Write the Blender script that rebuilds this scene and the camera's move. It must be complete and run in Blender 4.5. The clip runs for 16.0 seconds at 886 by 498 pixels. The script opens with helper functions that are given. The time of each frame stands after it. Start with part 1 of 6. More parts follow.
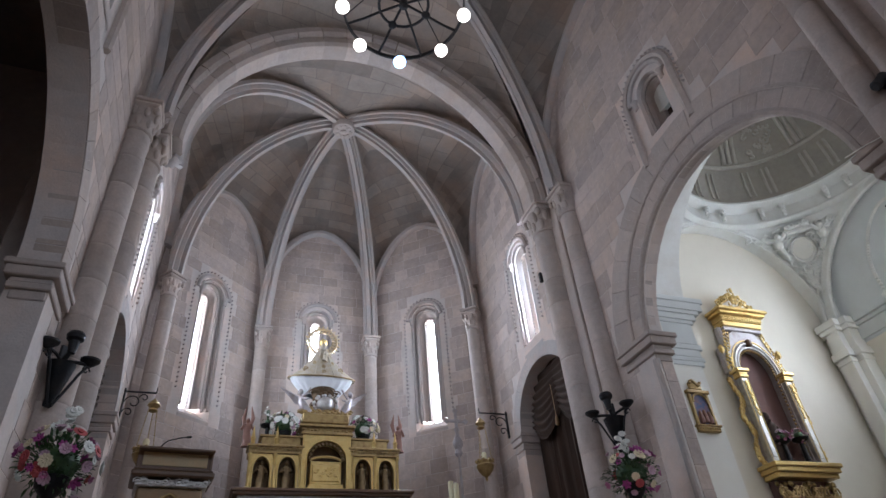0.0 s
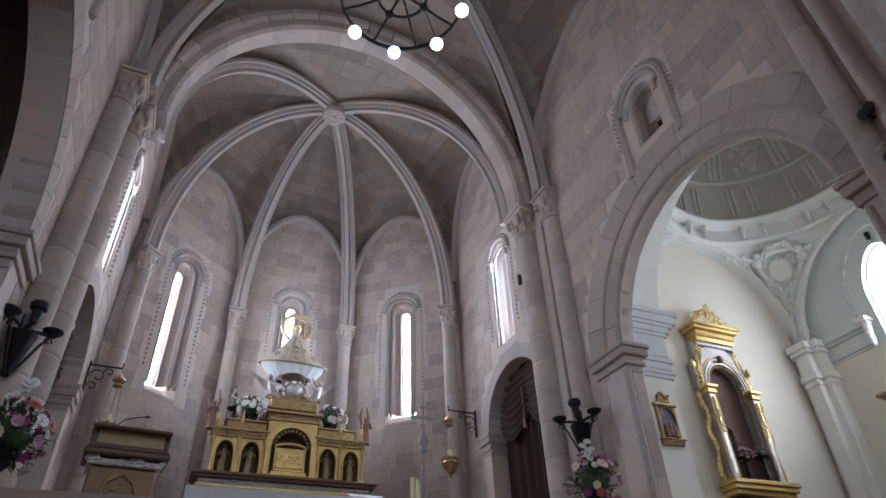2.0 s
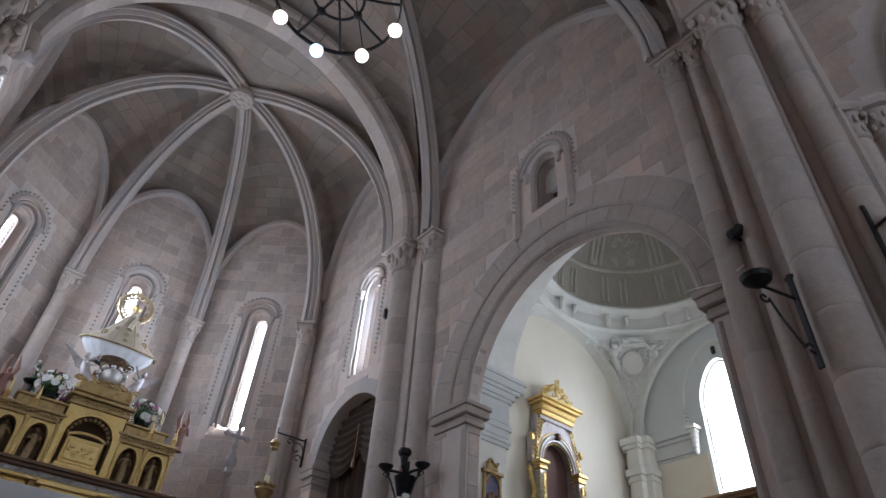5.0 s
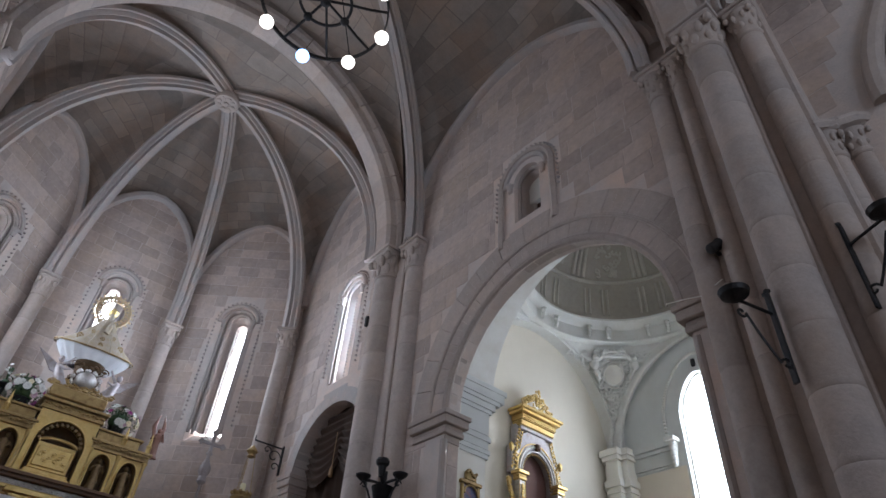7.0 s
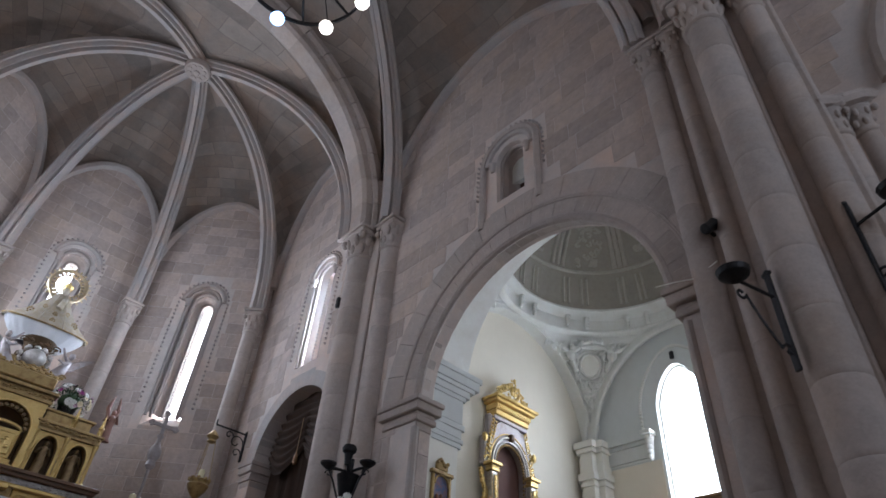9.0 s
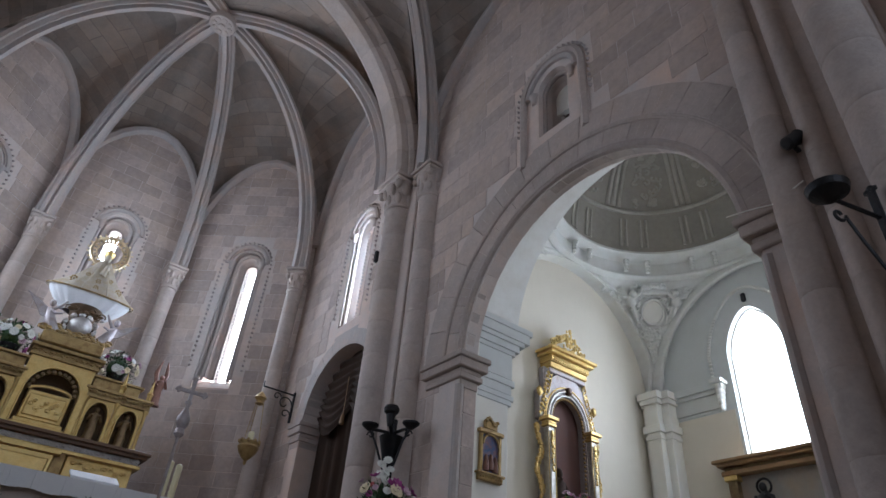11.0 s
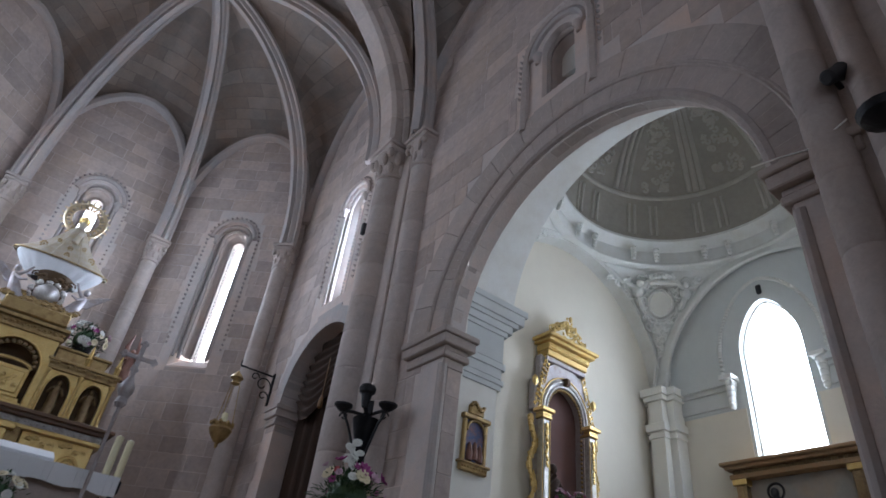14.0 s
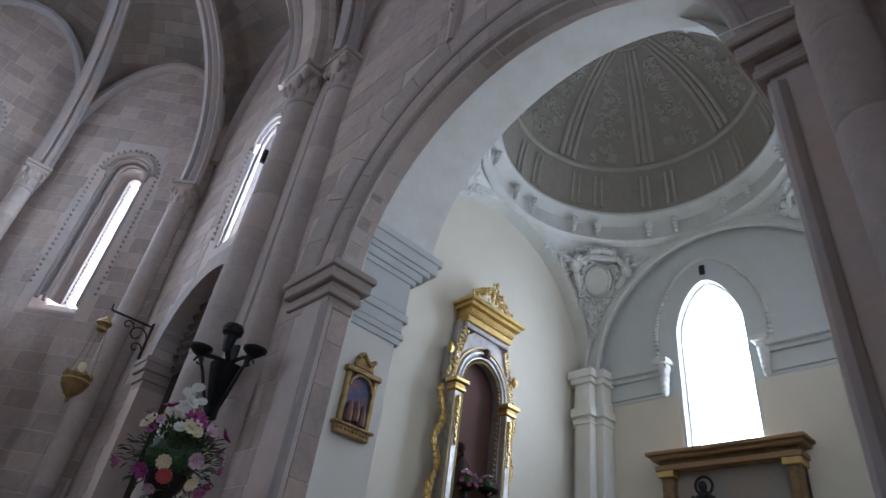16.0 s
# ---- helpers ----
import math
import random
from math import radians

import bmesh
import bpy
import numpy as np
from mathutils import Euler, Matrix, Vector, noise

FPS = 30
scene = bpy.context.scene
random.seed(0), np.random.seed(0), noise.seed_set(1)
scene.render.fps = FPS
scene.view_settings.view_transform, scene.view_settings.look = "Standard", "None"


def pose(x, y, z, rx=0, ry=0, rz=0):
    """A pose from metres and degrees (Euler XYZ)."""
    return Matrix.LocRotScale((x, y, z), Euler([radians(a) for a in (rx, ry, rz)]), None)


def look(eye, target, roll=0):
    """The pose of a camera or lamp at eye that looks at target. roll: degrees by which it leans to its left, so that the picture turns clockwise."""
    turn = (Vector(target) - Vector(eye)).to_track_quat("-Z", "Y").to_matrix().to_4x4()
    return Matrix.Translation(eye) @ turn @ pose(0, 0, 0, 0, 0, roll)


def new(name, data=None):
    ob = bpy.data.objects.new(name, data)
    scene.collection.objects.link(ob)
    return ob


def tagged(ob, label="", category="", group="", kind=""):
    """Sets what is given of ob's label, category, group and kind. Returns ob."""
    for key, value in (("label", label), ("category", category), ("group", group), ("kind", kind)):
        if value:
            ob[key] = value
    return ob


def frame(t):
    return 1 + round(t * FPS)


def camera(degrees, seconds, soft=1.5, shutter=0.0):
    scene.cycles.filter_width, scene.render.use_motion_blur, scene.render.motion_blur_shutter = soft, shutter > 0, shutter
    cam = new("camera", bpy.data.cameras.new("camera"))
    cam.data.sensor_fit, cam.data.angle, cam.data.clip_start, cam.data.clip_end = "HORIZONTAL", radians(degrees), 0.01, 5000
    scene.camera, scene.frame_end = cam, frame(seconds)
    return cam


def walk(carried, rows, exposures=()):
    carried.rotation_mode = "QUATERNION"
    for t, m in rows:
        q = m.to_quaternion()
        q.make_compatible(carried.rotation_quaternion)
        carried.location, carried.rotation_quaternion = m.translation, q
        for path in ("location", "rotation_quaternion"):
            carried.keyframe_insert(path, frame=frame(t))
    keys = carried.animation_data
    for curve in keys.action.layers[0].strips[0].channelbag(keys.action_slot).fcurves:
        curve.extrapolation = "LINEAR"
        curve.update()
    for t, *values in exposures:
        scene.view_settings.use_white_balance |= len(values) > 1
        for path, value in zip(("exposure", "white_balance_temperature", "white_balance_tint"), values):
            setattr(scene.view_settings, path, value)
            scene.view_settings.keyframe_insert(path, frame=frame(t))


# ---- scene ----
cam = camera(71.63, 16.0, 1.5, 0.4)
PATH = [
    (0, -2.329, -2.199, 1.146, -22.73, 36.60, 5.62),
    (0.5, -2.309, -2.208, 1.161, -22.92, 36.06, 5.54),
    (1, -2.306, -2.204, 1.171, -23.09, 35.78, 4.56),
    (1.5, -2.282, -2.196, 1.175, -23.51, 35.91, 3.47),
    (2, -2.236, -2.191, 1.203, -24.44, 35.98, 2.40),
    (2.5, -2.197, -2.214, 1.216, -25.56, 36.32, 1.05),
    (3, -2.165, -2.203, 1.242, -25.56, 37.05, -1.22),
    (3.5, -2.084, -2.116, 1.274, -27.14, 38.20, -3.01),
    (4, -1.925, -2.049, 1.363, -32.39, 37.59, -4.01),
    (4.5, -1.826, -2.014, 1.419, -35.70, 38.29, -4.34),
    (7, -1.741, -2.038, 1.476, -38.62, 39.93, -4.37),
    (7.5, -1.727, -2.037, 1.478, -39.87, 39.10, -4.23),
    (8, -1.726, -2.006, 1.488, -38.60, 39.80, -3.69),
    (8.5, -1.548, -1.862, 1.580, -40.95, 40.93, -6.45),
    (9, -1.387, -1.625, 1.646, -41.48, 39.36, -4.34),
    (11.5, -0.536, -1.144, 2.133, -34.88, 34.12, -5.38),
    (12, -0.413, -0.997, 2.167, -37.78, 33.37, -5.90),
    (12.5, -0.427, -0.933, 2.124, -35.09, 33.55, -6.70),
    (13, -0.432, -0.928, 2.105, -33.39, 33.22, -7.62),
    (13.5, -0.261, -0.819, 2.157, -36.41, 31.61, -7.18),
    (14, 0.062, -0.696, 2.183, -34.38, 34.65, -7.48),
    (14.5, 0.410, -0.449, 2.242, -36.00, 36.20, -7.61),
    (15, 0.727, -0.225, 2.315, -42.99, 34.20, -7.97),
    (15.5, 1.130, -0.086, 2.337, -42.32, 34.17, -8.36),
    (16, 1.476, 0.104, 2.397, -39.86, 34.85, -8.87),
]
EXPOSURES = [(0, 0.14, 5900, 15), (4.5, -0.08, 5950, 15), (9, -0.15, 5900, 15), (12, -0.17, 5780, 14), (13, -0.15, 5720, 14), (15.4, -0.41, 5650, 14), (16, -0.28, 5600, 14)]
walk(cam, [(t, pose(x, y, z, 90 + pitch, 0, yaw) @ pose(0, 0, 0, 0, 0, -lean)) for t, x, y, z, yaw, pitch, lean in PATH], EXPOSURES)


# ---- world, light, exposure ----
world = bpy.data.worlds.new("world")
scene.world = world
world.use_nodes = True
sky = world.node_tree.nodes.new("ShaderNodeTexSky")
sky.sky_type, sky.sun_disc = "NISHITA", False
sky.sun_elevation, sky.sun_rotation = radians(40), radians(120)
world.node_tree.links.new(sky.outputs[0], world.node_tree.nodes["Background"].inputs[0])
world.node_tree.nodes["Background"].inputs[1].default_value = 0.12


def area_lamp(name, eye, target, width, height, watts, colour=(0.80, 0.90, 1.0)):
    """An area lamp: sky light in a window's opening, or an added fill that has no window."""
    data = bpy.data.lights.new(name, "AREA")
    data.shape, data.size, data.size_y, data.energy, data.color = "RECTANGLE", width, height, watts, colour
    new(name, data).matrix_world = look(eye, target)


SUN = bpy.data.lights.new("sun", "SUN")
SUN.energy, SUN.angle, SUN.color = 2.5, radians(0.5), (1.0, 0.95, 0.88)
new("sun", SUN).matrix_world = look((30, -17, 29), (0, 0, 0))
# Added fill from the unseen end of the nave; the west wall has no window.
area_lamp("west_fill_light", (0.4, -9.3, 8.0), (0.0, 9, 6.4), 5.0, 5.5, 310)
area_lamp("chapel_window_light", (10.85, 4.02, 7.3), (6.2, 3.6, 6.5), 1.0, 2.7, 90, (0.78, 0.89, 1.0))
# Added fill before the closed south wall, to brighten the retable wall.
area_lamp("chapel_south_fill", (8.3, 1.45, 7.6), (8.3, 6.4, 7.4), 1.6, 2.2, 29, (0.97, 0.98, 1.0))
area_lamp("apse_light_right", (2.74, 11.80, 8.6), (-0.5, 8.2, 8.6), 0.30, 2.9, 140)
area_lamp("apse_light_left", (-2.74, 11.80, 8.6), (0.5, 8.2, 8.6), 0.30, 2.9, 125)
area_lamp("apse_light_side", (4.24, 8.47, 8.78), (-1.0, 8.47, 8.78), 0.16, 1.95, 125)
area_lamp("apse_light_side_left", (-4.24, 8.47, 8.78), (1.0, 8.47, 8.78), 0.24, 1.95, 95)


# ---- materials ----
def material(name, colour, rough=0.8, metal=0.0, grain=0.06, grain_scale=40.0, stain=0.12, stain_scale=1.2, bump=0.15, spread=0.0, tint=None, courses=None):
    """A surface with grain, larger stains and a fine relief. spread: how much pieces of one mesh kind differ."""
    m = bpy.data.materials.new(name)
    m.use_nodes = True
    nt = m.node_tree
    n, l = nt.nodes, nt.links
    b = n["Principled BSDF"]
    b.inputs["Roughness"].default_value, b.inputs["Metallic"].default_value = rough, metal
    co = n.new("ShaderNodeNewGeometry")
    fine, wide, blot = n.new("ShaderNodeTexNoise"), n.new("ShaderNodeTexNoise"), n.new("ShaderNodeTexNoise")
    for tex, scale, detail in ((fine, grain_scale, 4.0), (wide, stain_scale, 6.0), (blot, stain_scale * 5.3, 5.0)):
        tex.inputs["Scale"].default_value, tex.inputs["Detail"].default_value, tex.inputs["Roughness"].default_value = scale, detail, 0.62
        l.new(co.outputs["Position"], tex.inputs["Vector"])

    def maths(op, a, c):
        q = n.new("ShaderNodeMath")
        q.operation = op
        for i, s in enumerate((a, c)):
            if isinstance(s, (int, float)):
                q.inputs[i].default_value = s
            else:
                l.new(s, q.inputs[i])
        return q.outputs[0]

    f = maths("ADD", 1 - grain - 1.6 * stain, maths("ADD", maths("MULTIPLY", fine.outputs[0], 2 * grain), maths("MULTIPLY", wide.outputs[0], 2 * stain)))
    f = maths("ADD", f, maths("MULTIPLY", blot.outputs[0], 1.2 * stain))
    if spread:
        info = n.new("ShaderNodeObjectInfo")
        f = maths("MULTIPLY", f, maths("ADD", 1 - spread, maths("MULTIPLY", info.outputs["Random"], 2 * spread)))
    joints = None
    if courses:
        uv, tex = n.new("ShaderNodeTexCoord"), n.new("ShaderNodeTexBrick")
        tex.inputs["Color1"].default_value, tex.inputs["Color2"].default_value, tex.inputs["Mortar"].default_value = (0.74, 0.74, 0.74, 1), (1.16, 1.16, 1.16, 1), (0.80, 0.80, 0.80, 1)
        tex.inputs["Scale"].default_value, tex.inputs["Mortar Size"].default_value, tex.inputs["Mortar Smooth"].default_value = 1.0, 0.012, 0.3
        tex.inputs["Brick Width"].default_value, tex.inputs["Row Height"].default_value = courses
        l.new(uv.outputs["UV"], tex.inputs["Vector"])
        f = maths("MULTIPLY", f, tex.outputs["Color"])
        joints = tex.outputs["Fac"]
    mix = n.new("ShaderNodeMix")
    mix.data_type = "RGBA"
    mix.inputs[6].default_value = (*colour, 1)
    mix.inputs[7].default_value = (*(tint or [c * k for c, k in zip(colour, (1.05, 0.88, 0.76))]), 1)
    ramp = n.new("ShaderNodeMapRange")
    ramp.inputs[1].default_value, ramp.inputs[2].default_value = 0.42, 0.72
    l.new(wide.outputs[0], ramp.inputs[0])
    l.new(ramp.outputs[0], mix.inputs[0])
    scaled = n.new("ShaderNodeVectorMath")
    scaled.operation = "SCALE"
    l.new(mix.outputs[2], scaled.inputs[0])
    l.new(f, scaled.inputs["Scale"])
    l.new(scaled.outputs[0], b.inputs["Base Color"])
    bm_ = n.new("ShaderNodeBump")
    bm_.inputs["Strength"].default_value, bm_.inputs["Distance"].default_value = bump, 0.02
    relief = maths("ADD", fine.outputs[0], maths("MULTIPLY", wide.outputs[0], 0.6))
    if joints is not None:
        relief = maths("SUBTRACT", relief, maths("MULTIPLY", joints, 1.2))
    l.new(relief, bm_.inputs["Height"])
    l.new(bm_.outputs[0], b.inputs["Normal"])
    return m


def glowing(name, colour, strength):
    m = bpy.data.materials.new(name)
    m.use_nodes = True
    b = m.node_tree.nodes["Principled BSDF"]
    b.inputs["Base Color"].default_value = (*colour, 1)
    b.inputs["Emission Color"].default_value, b.inputs["Emission Strength"].default_value = (*colour, 1), strength
    return m


ASHLAR = material("ashlar", (0.49, 0.405, 0.36), 0.86, grain=0.18, grain_scale=14, stain=0.38, stain_scale=1.1, bump=0.42, spread=0.16, tint=(0.43, 0.335, 0.265))
STONE = material("dressed_stone", (0.46, 0.393, 0.35), 0.85, grain=0.14, grain_scale=28, stain=0.32, stain_scale=1.3, bump=0.32, spread=0.12, tint=(0.40, 0.315, 0.255))
MORTAR = material("mortar", (0.60, 0.54, 0.50), 0.95, grain=0.12, grain_scale=35, stain=0.26, stain_scale=0.8, bump=0.30)
RIBSTONE = material("rib_stone", (0.44, 0.40, 0.375), 0.85, grain=0.10, grain_scale=26, stain=0.20, stain_scale=1.6, bump=0.25)
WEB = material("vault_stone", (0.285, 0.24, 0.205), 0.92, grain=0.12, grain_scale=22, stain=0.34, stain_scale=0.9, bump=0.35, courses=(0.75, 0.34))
PLASTER = material("white_plaster", (0.78, 0.765, 0.70), 0.75, grain=0.03, stain=0.07, stain_scale=0.8, bump=0.06, tint=(0.74, 0.70, 0.60))
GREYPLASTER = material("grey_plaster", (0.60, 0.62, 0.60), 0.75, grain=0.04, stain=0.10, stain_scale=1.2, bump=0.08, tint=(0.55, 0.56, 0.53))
STUCCO = material("stucco", (0.72, 0.72, 0.68), 0.7, grain=0.04, stain=0.10, stain_scale=2.0, bump=0.15, tint=(0.60, 0.58, 0.52))
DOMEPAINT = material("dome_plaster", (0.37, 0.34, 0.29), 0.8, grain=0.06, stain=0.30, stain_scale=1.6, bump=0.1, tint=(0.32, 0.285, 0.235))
DOMERIB = material("dome_rib_plaster", (0.47, 0.44, 0.385), 0.8, grain=0.06, stain=0.2, stain_scale=2, bump=0.1, tint=(0.46, 0.43, 0.37))
CREAMPLASTER = material("cream_plaster", (0.72, 0.67, 0.56), 0.75, grain=0.03, stain=0.07, stain_scale=0.8, bump=0.06, tint=(0.66, 0.605, 0.50))
# Gilding with the niches' shade put into its colour; also on the dark bases.
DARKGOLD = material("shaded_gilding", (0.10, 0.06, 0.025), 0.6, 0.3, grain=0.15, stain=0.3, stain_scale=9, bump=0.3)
GOLD = material("gilding", (0.70, 0.51, 0.20), 0.32, 0.85, grain=0.12, grain_scale=60, stain=0.28, stain_scale=7, bump=0.30, tint=(0.52, 0.34, 0.11))
SILVERGILT = material("silver_gilt", (0.74, 0.64, 0.44), 0.32, 0.9, grain=0.1, grain_scale=60, stain=0.2, stain_scale=9, bump=0.2)
OLDGOLD = material("old_gilding", (0.44, 0.31, 0.13), 0.45, 0.7, grain=0.15, grain_scale=60, stain=0.30, stain_scale=9, bump=0.35, tint=(0.20, 0.12, 0.05))
SILVER = material("silver", (0.62, 0.60, 0.57), 0.40, 0.8, grain=0.14, grain_scale=50, stain=0.28, stain_scale=12, bump=0.4, tint=(0.34, 0.31, 0.28))
SILVERED = material("silvered_wood", (0.47, 0.43, 0.43), 0.42, 0.35, grain=0.12, grain_scale=50, stain=0.30, stain_scale=8, bump=0.3, tint=(0.30, 0.24, 0.20))
BROWNGOLD = material("brown_gilding", (0.26, 0.18, 0.085), 0.5, 0.5, grain=0.2, grain_scale=60, stain=0.35, stain_scale=14, bump=0.35, tint=(0.12, 0.07, 0.035))
IRON = material("wrought_iron", (0.018, 0.018, 0.020), 0.5, 0.6, grain=0.2, stain=0.2, stain_scale=5, bump=0.3, tint=(0.03, 0.025, 0.022))
WOOD = material("dark_wood", (0.12, 0.065, 0.032), 0.5, grain=0.15, grain_scale=30, stain=0.2, stain_scale=4, bump=0.2)
PALEWOOD = material("carved_wood", (0.30, 0.19, 0.09), 0.55, grain=0.15, grain_scale=40, stain=0.2, stain_scale=6, bump=0.3)
VELVET = material("brown_velvet", (0.050, 0.030, 0.020), 0.95, grain=0.15, grain_scale=70, stain=0.2, stain_scale=3, bump=0.2)
NICHE = material("niche_lining", (0.13, 0.07, 0.06), 0.9, grain=0.06, stain=0.15, stain_scale=2, bump=0.05)
CREAM = material("cream_cloth", (0.50, 0.44, 0.35), 0.8, grain=0.10, grain_scale=70, stain=0.18, stain_scale=8, bump=0.35, tint=(0.40, 0.32, 0.20))
WHITECLOTH = material("white_cloth", (0.80, 0.80, 0.80), 0.85, grain=0.03, stain=0.06, stain_scale=3, bump=0.1, tint=(0.72, 0.73, 0.75))
SKIN = material("painted_carving", (0.27, 0.13, 0.09), 0.6, grain=0.15, grain_scale=60, stain=0.3, stain_scale=12, bump=0.3, tint=(0.16, 0.07, 0.05))
LEAF = material("leaf", (0.035, 0.085, 0.030), 0.6, grain=0.2, stain=0.3, stain_scale=12, spread=0.3, tint=(0.06, 0.11, 0.03))
PETALS = {"white": (0.80, 0.80, 0.74), "pink": (0.44, 0.14, 0.27), "magenta": (0.32, 0.04, 0.20), "coral": (0.50, 0.09, 0.09), "pale": (0.55, 0.36, 0.43), "cream": (0.78, 0.68, 0.45)}
PETALS = {k: material(k + "_petal", c, 0.6, grain=0.10, stain=0.2, stain_scale=14, bump=0.1, tint=[q * 0.8 for q in c]) for k, c in PETALS.items()}
WAX = material("wax", (0.72, 0.66, 0.42), 0.5, grain=0.03, stain=0.06)
FLOOR = material("floor_stone", (0.33, 0.27, 0.22), 0.45, grain=0.1, stain=0.2, stain_scale=1.5)
BLUEPAINT = material("blue_painting", (0.05, 0.10, 0.24), 0.4, grain=0.1, stain=0.4, stain_scale=10, tint=(0.30, 0.10, 0.06))
BLACK = material("black_plastic", (0.012, 0.012, 0.014), 0.45, bump=0.05)
DAYLIGHT = glowing("daylight", (0.93, 0.97, 1.0), 9.0)
BULB = glowing("warm_globe", (1.0, 0.93, 0.80), 4.0)
BLUEBULB = glowing("cold_globe", (0.34, 0.58, 1.0), 5.0)


# ---- building kit ----
def mesh_of(name, bm, mat, smooth=None):
    bmesh.ops.recalc_face_normals(bm, faces=bm.faces)
    me = bpy.data.meshes.new(name)
    bm.to_mesh(me)
    bm.free()
    if mat:
        me.materials.append(mat)
    if smooth:
        for p in me.polygons:
            p.use_smooth = True
        me.set_sharp_from_angle(angle=radians(smooth))
    return me


def part(name, bm, mat, parent=None, label="", smooth=35):
    ob = new(name, mesh_of(name, bm, mat, smooth))
    ob.parent = parent
    return tagged(ob, label)


def thing(name, label, category, at=(0, 0, 0), turn=0, group="", kind=""):
    ob = new(name)
    ob.empty_display_size = 0.2
    ob.matrix_world = pose(*at, 0, 0, turn)
    return tagged(ob, label, category, group, kind)


def structure(name, bm, mat, label, category, smooth=35):
    return tagged(new(name, mesh_of(name, bm, mat, smooth)), label, category, "", "structure")


def box(bm, x0, x1, y0, y1, z0, z1, bevel=0.0, m=None):
    r = bmesh.ops.create_cube(bm, size=1.0, matrix=Matrix.Translation(((x0 + x1) / 2, (y0 + y1) / 2, (z0 + z1) / 2)) @ Matrix.Diagonal((abs(x1 - x0), abs(y1 - y0), abs(z1 - z0), 1)))
    vs = r["verts"]
    if bevel:
        es = list({e for v in vs for e in v.link_edges})
        g = bmesh.ops.bevel(bm, geom=es, offset=bevel, segments=1, affect="EDGES")
        vs = list({v for f in g["faces"] for v in f.verts} | {v for v in vs if v.is_valid})
    if m is not None:
        bmesh.ops.transform(bm, matrix=m, verts=vs)
    return bm


def lathe(bm, prof, x=0.0, y=0.0, z=0.0, segs=20, m=None):
    """prof: (radius, height) pairs from the bottom up, turned round z."""
    rings = []
    for r, h in prof:
        rings.append([bm.verts.new((x + r * math.cos(2 * math.pi * k / segs), y + r * math.sin(2 * math.pi * k / segs), z + h)) for k in range(segs)])
    for a, b in zip(rings, rings[1:]):
        for k in range(segs):
            bm.faces.new((a[k], a[(k + 1) % segs], b[(k + 1) % segs], b[k]))
    bm.faces.new(rings[0][::-1])
    bm.faces.new(rings[-1])
    if m is not None:
        bmesh.ops.transform(bm, matrix=m, verts=[v for r in rings for v in r])
    return bm


def sweep(bm, pts, prof, side=None, closed=False, caps=True):
    """Draws the closed outline prof (across, inward) along pts. side: the fixed direction across; else found from z."""
    pts = [Vector(p) for p in pts]
    rings, n = [], len(pts)
    for i, p in enumerate(pts):
        a, b = (pts[(i - 1) % n], pts[(i + 1) % n]) if closed else (pts[max(i - 1, 0)], pts[min(i + 1, n - 1)])
        t = (b - a).normalized()
        s = Vector(side).normalized() if side is not None else t.cross(Vector((0, 0, 1))).normalized()
        d = t.cross(s).normalized()
        rings.append([bm.verts.new(p + s * u + d * v) for u, v in prof])
    k = len(prof)
    for i in range(n if closed else n - 1):
        a, b = rings[i], rings[(i + 1) % n]
        for j in range(k):
            bm.faces.new((a[j], a[(j + 1) % k], b[(j + 1) % k], b[j]))
    if caps and not closed:
        bm.faces.new(rings[0][::-1])
        bm.faces.new(rings[-1])
    return bm


def tube(bm, pts, r, segs=6, closed=False):
    pts = [Vector(p) for p in pts]
    rings, n, ref = [], len(pts), None
    for i, p in enumerate(pts):
        a, b = (pts[(i - 1) % n], pts[(i + 1) % n]) if closed else (pts[max(i - 1, 0)], pts[min(i + 1, n - 1)])
        t = (b - a).normalized()
        if ref is None:
            ref = t.orthogonal().normalized()
        ref = (ref - t * ref.dot(t)).normalized()
        o = t.cross(ref)
        q = r[i] if isinstance(r, (list, tuple)) else r
        rings.append([bm.verts.new(p + (ref * math.cos(2 * math.pi * k / segs) + o * math.sin(2 * math.pi * k / segs)) * q) for k in range(segs)])
    for i in range(n if closed else n - 1):
        a, b = rings[i], rings[(i + 1) % n]
        for k in range(segs):
            bm.faces.new((a[k], a[(k + 1) % segs], b[(k + 1) % segs], b[k]))
    if not closed:
        bm.faces.new(rings[0][::-1])
        bm.faces.new(rings[-1])
    return bm


def ball(bm, x, y, z, r, sx=1.0, sy=1.0, sz=1.0, sub=2):
    bmesh.ops.create_icosphere(bm, subdivisions=sub, radius=r, matrix=Matrix.Translation((x, y, z)) @ Matrix.Diagonal((sx, sy, sz, 1)))
    return bm


def arc(n, a0, a1):
    return [radians(a0 + (a1 - a0) * i / n) for i in range(n + 1)]


def head(u, half, rise, point=0.0):
    """Height of an arch over its springing at u from its middle; point: 0 round, up to 0.3 pointed."""
    q = min(1.0, abs(u) / half)
    return rise * ((1 - point) * math.sqrt(max(0.0, 1 - q * q)) + point * (1 - q ** 1.6))


def ring_points(cx, z0, half, rise, steps=24, point=0.0, foot=None):
    """An arch's line in its own plane (u, z), from one springing over the crown to the other, with straight legs down to foot."""
    pts = []
    for k in range(steps + 1):
        u = -half * math.cos(math.pi * k / steps)
        pts.append((cx + u, z0 + head(u, half, rise, point)))
    if foot is not None:
        pts = [(cx - half, foot)] + pts + [(cx + half, foot)]
    return pts


# ---- walls ----
unit = bmesh.new()
box(unit, -0.5, 0.5, -0.5, 0.5, -0.5, 0.5, 0.022)
UNIT = mesh_of("ashlar_block", unit, ASHLAR)
BLOCKS = []


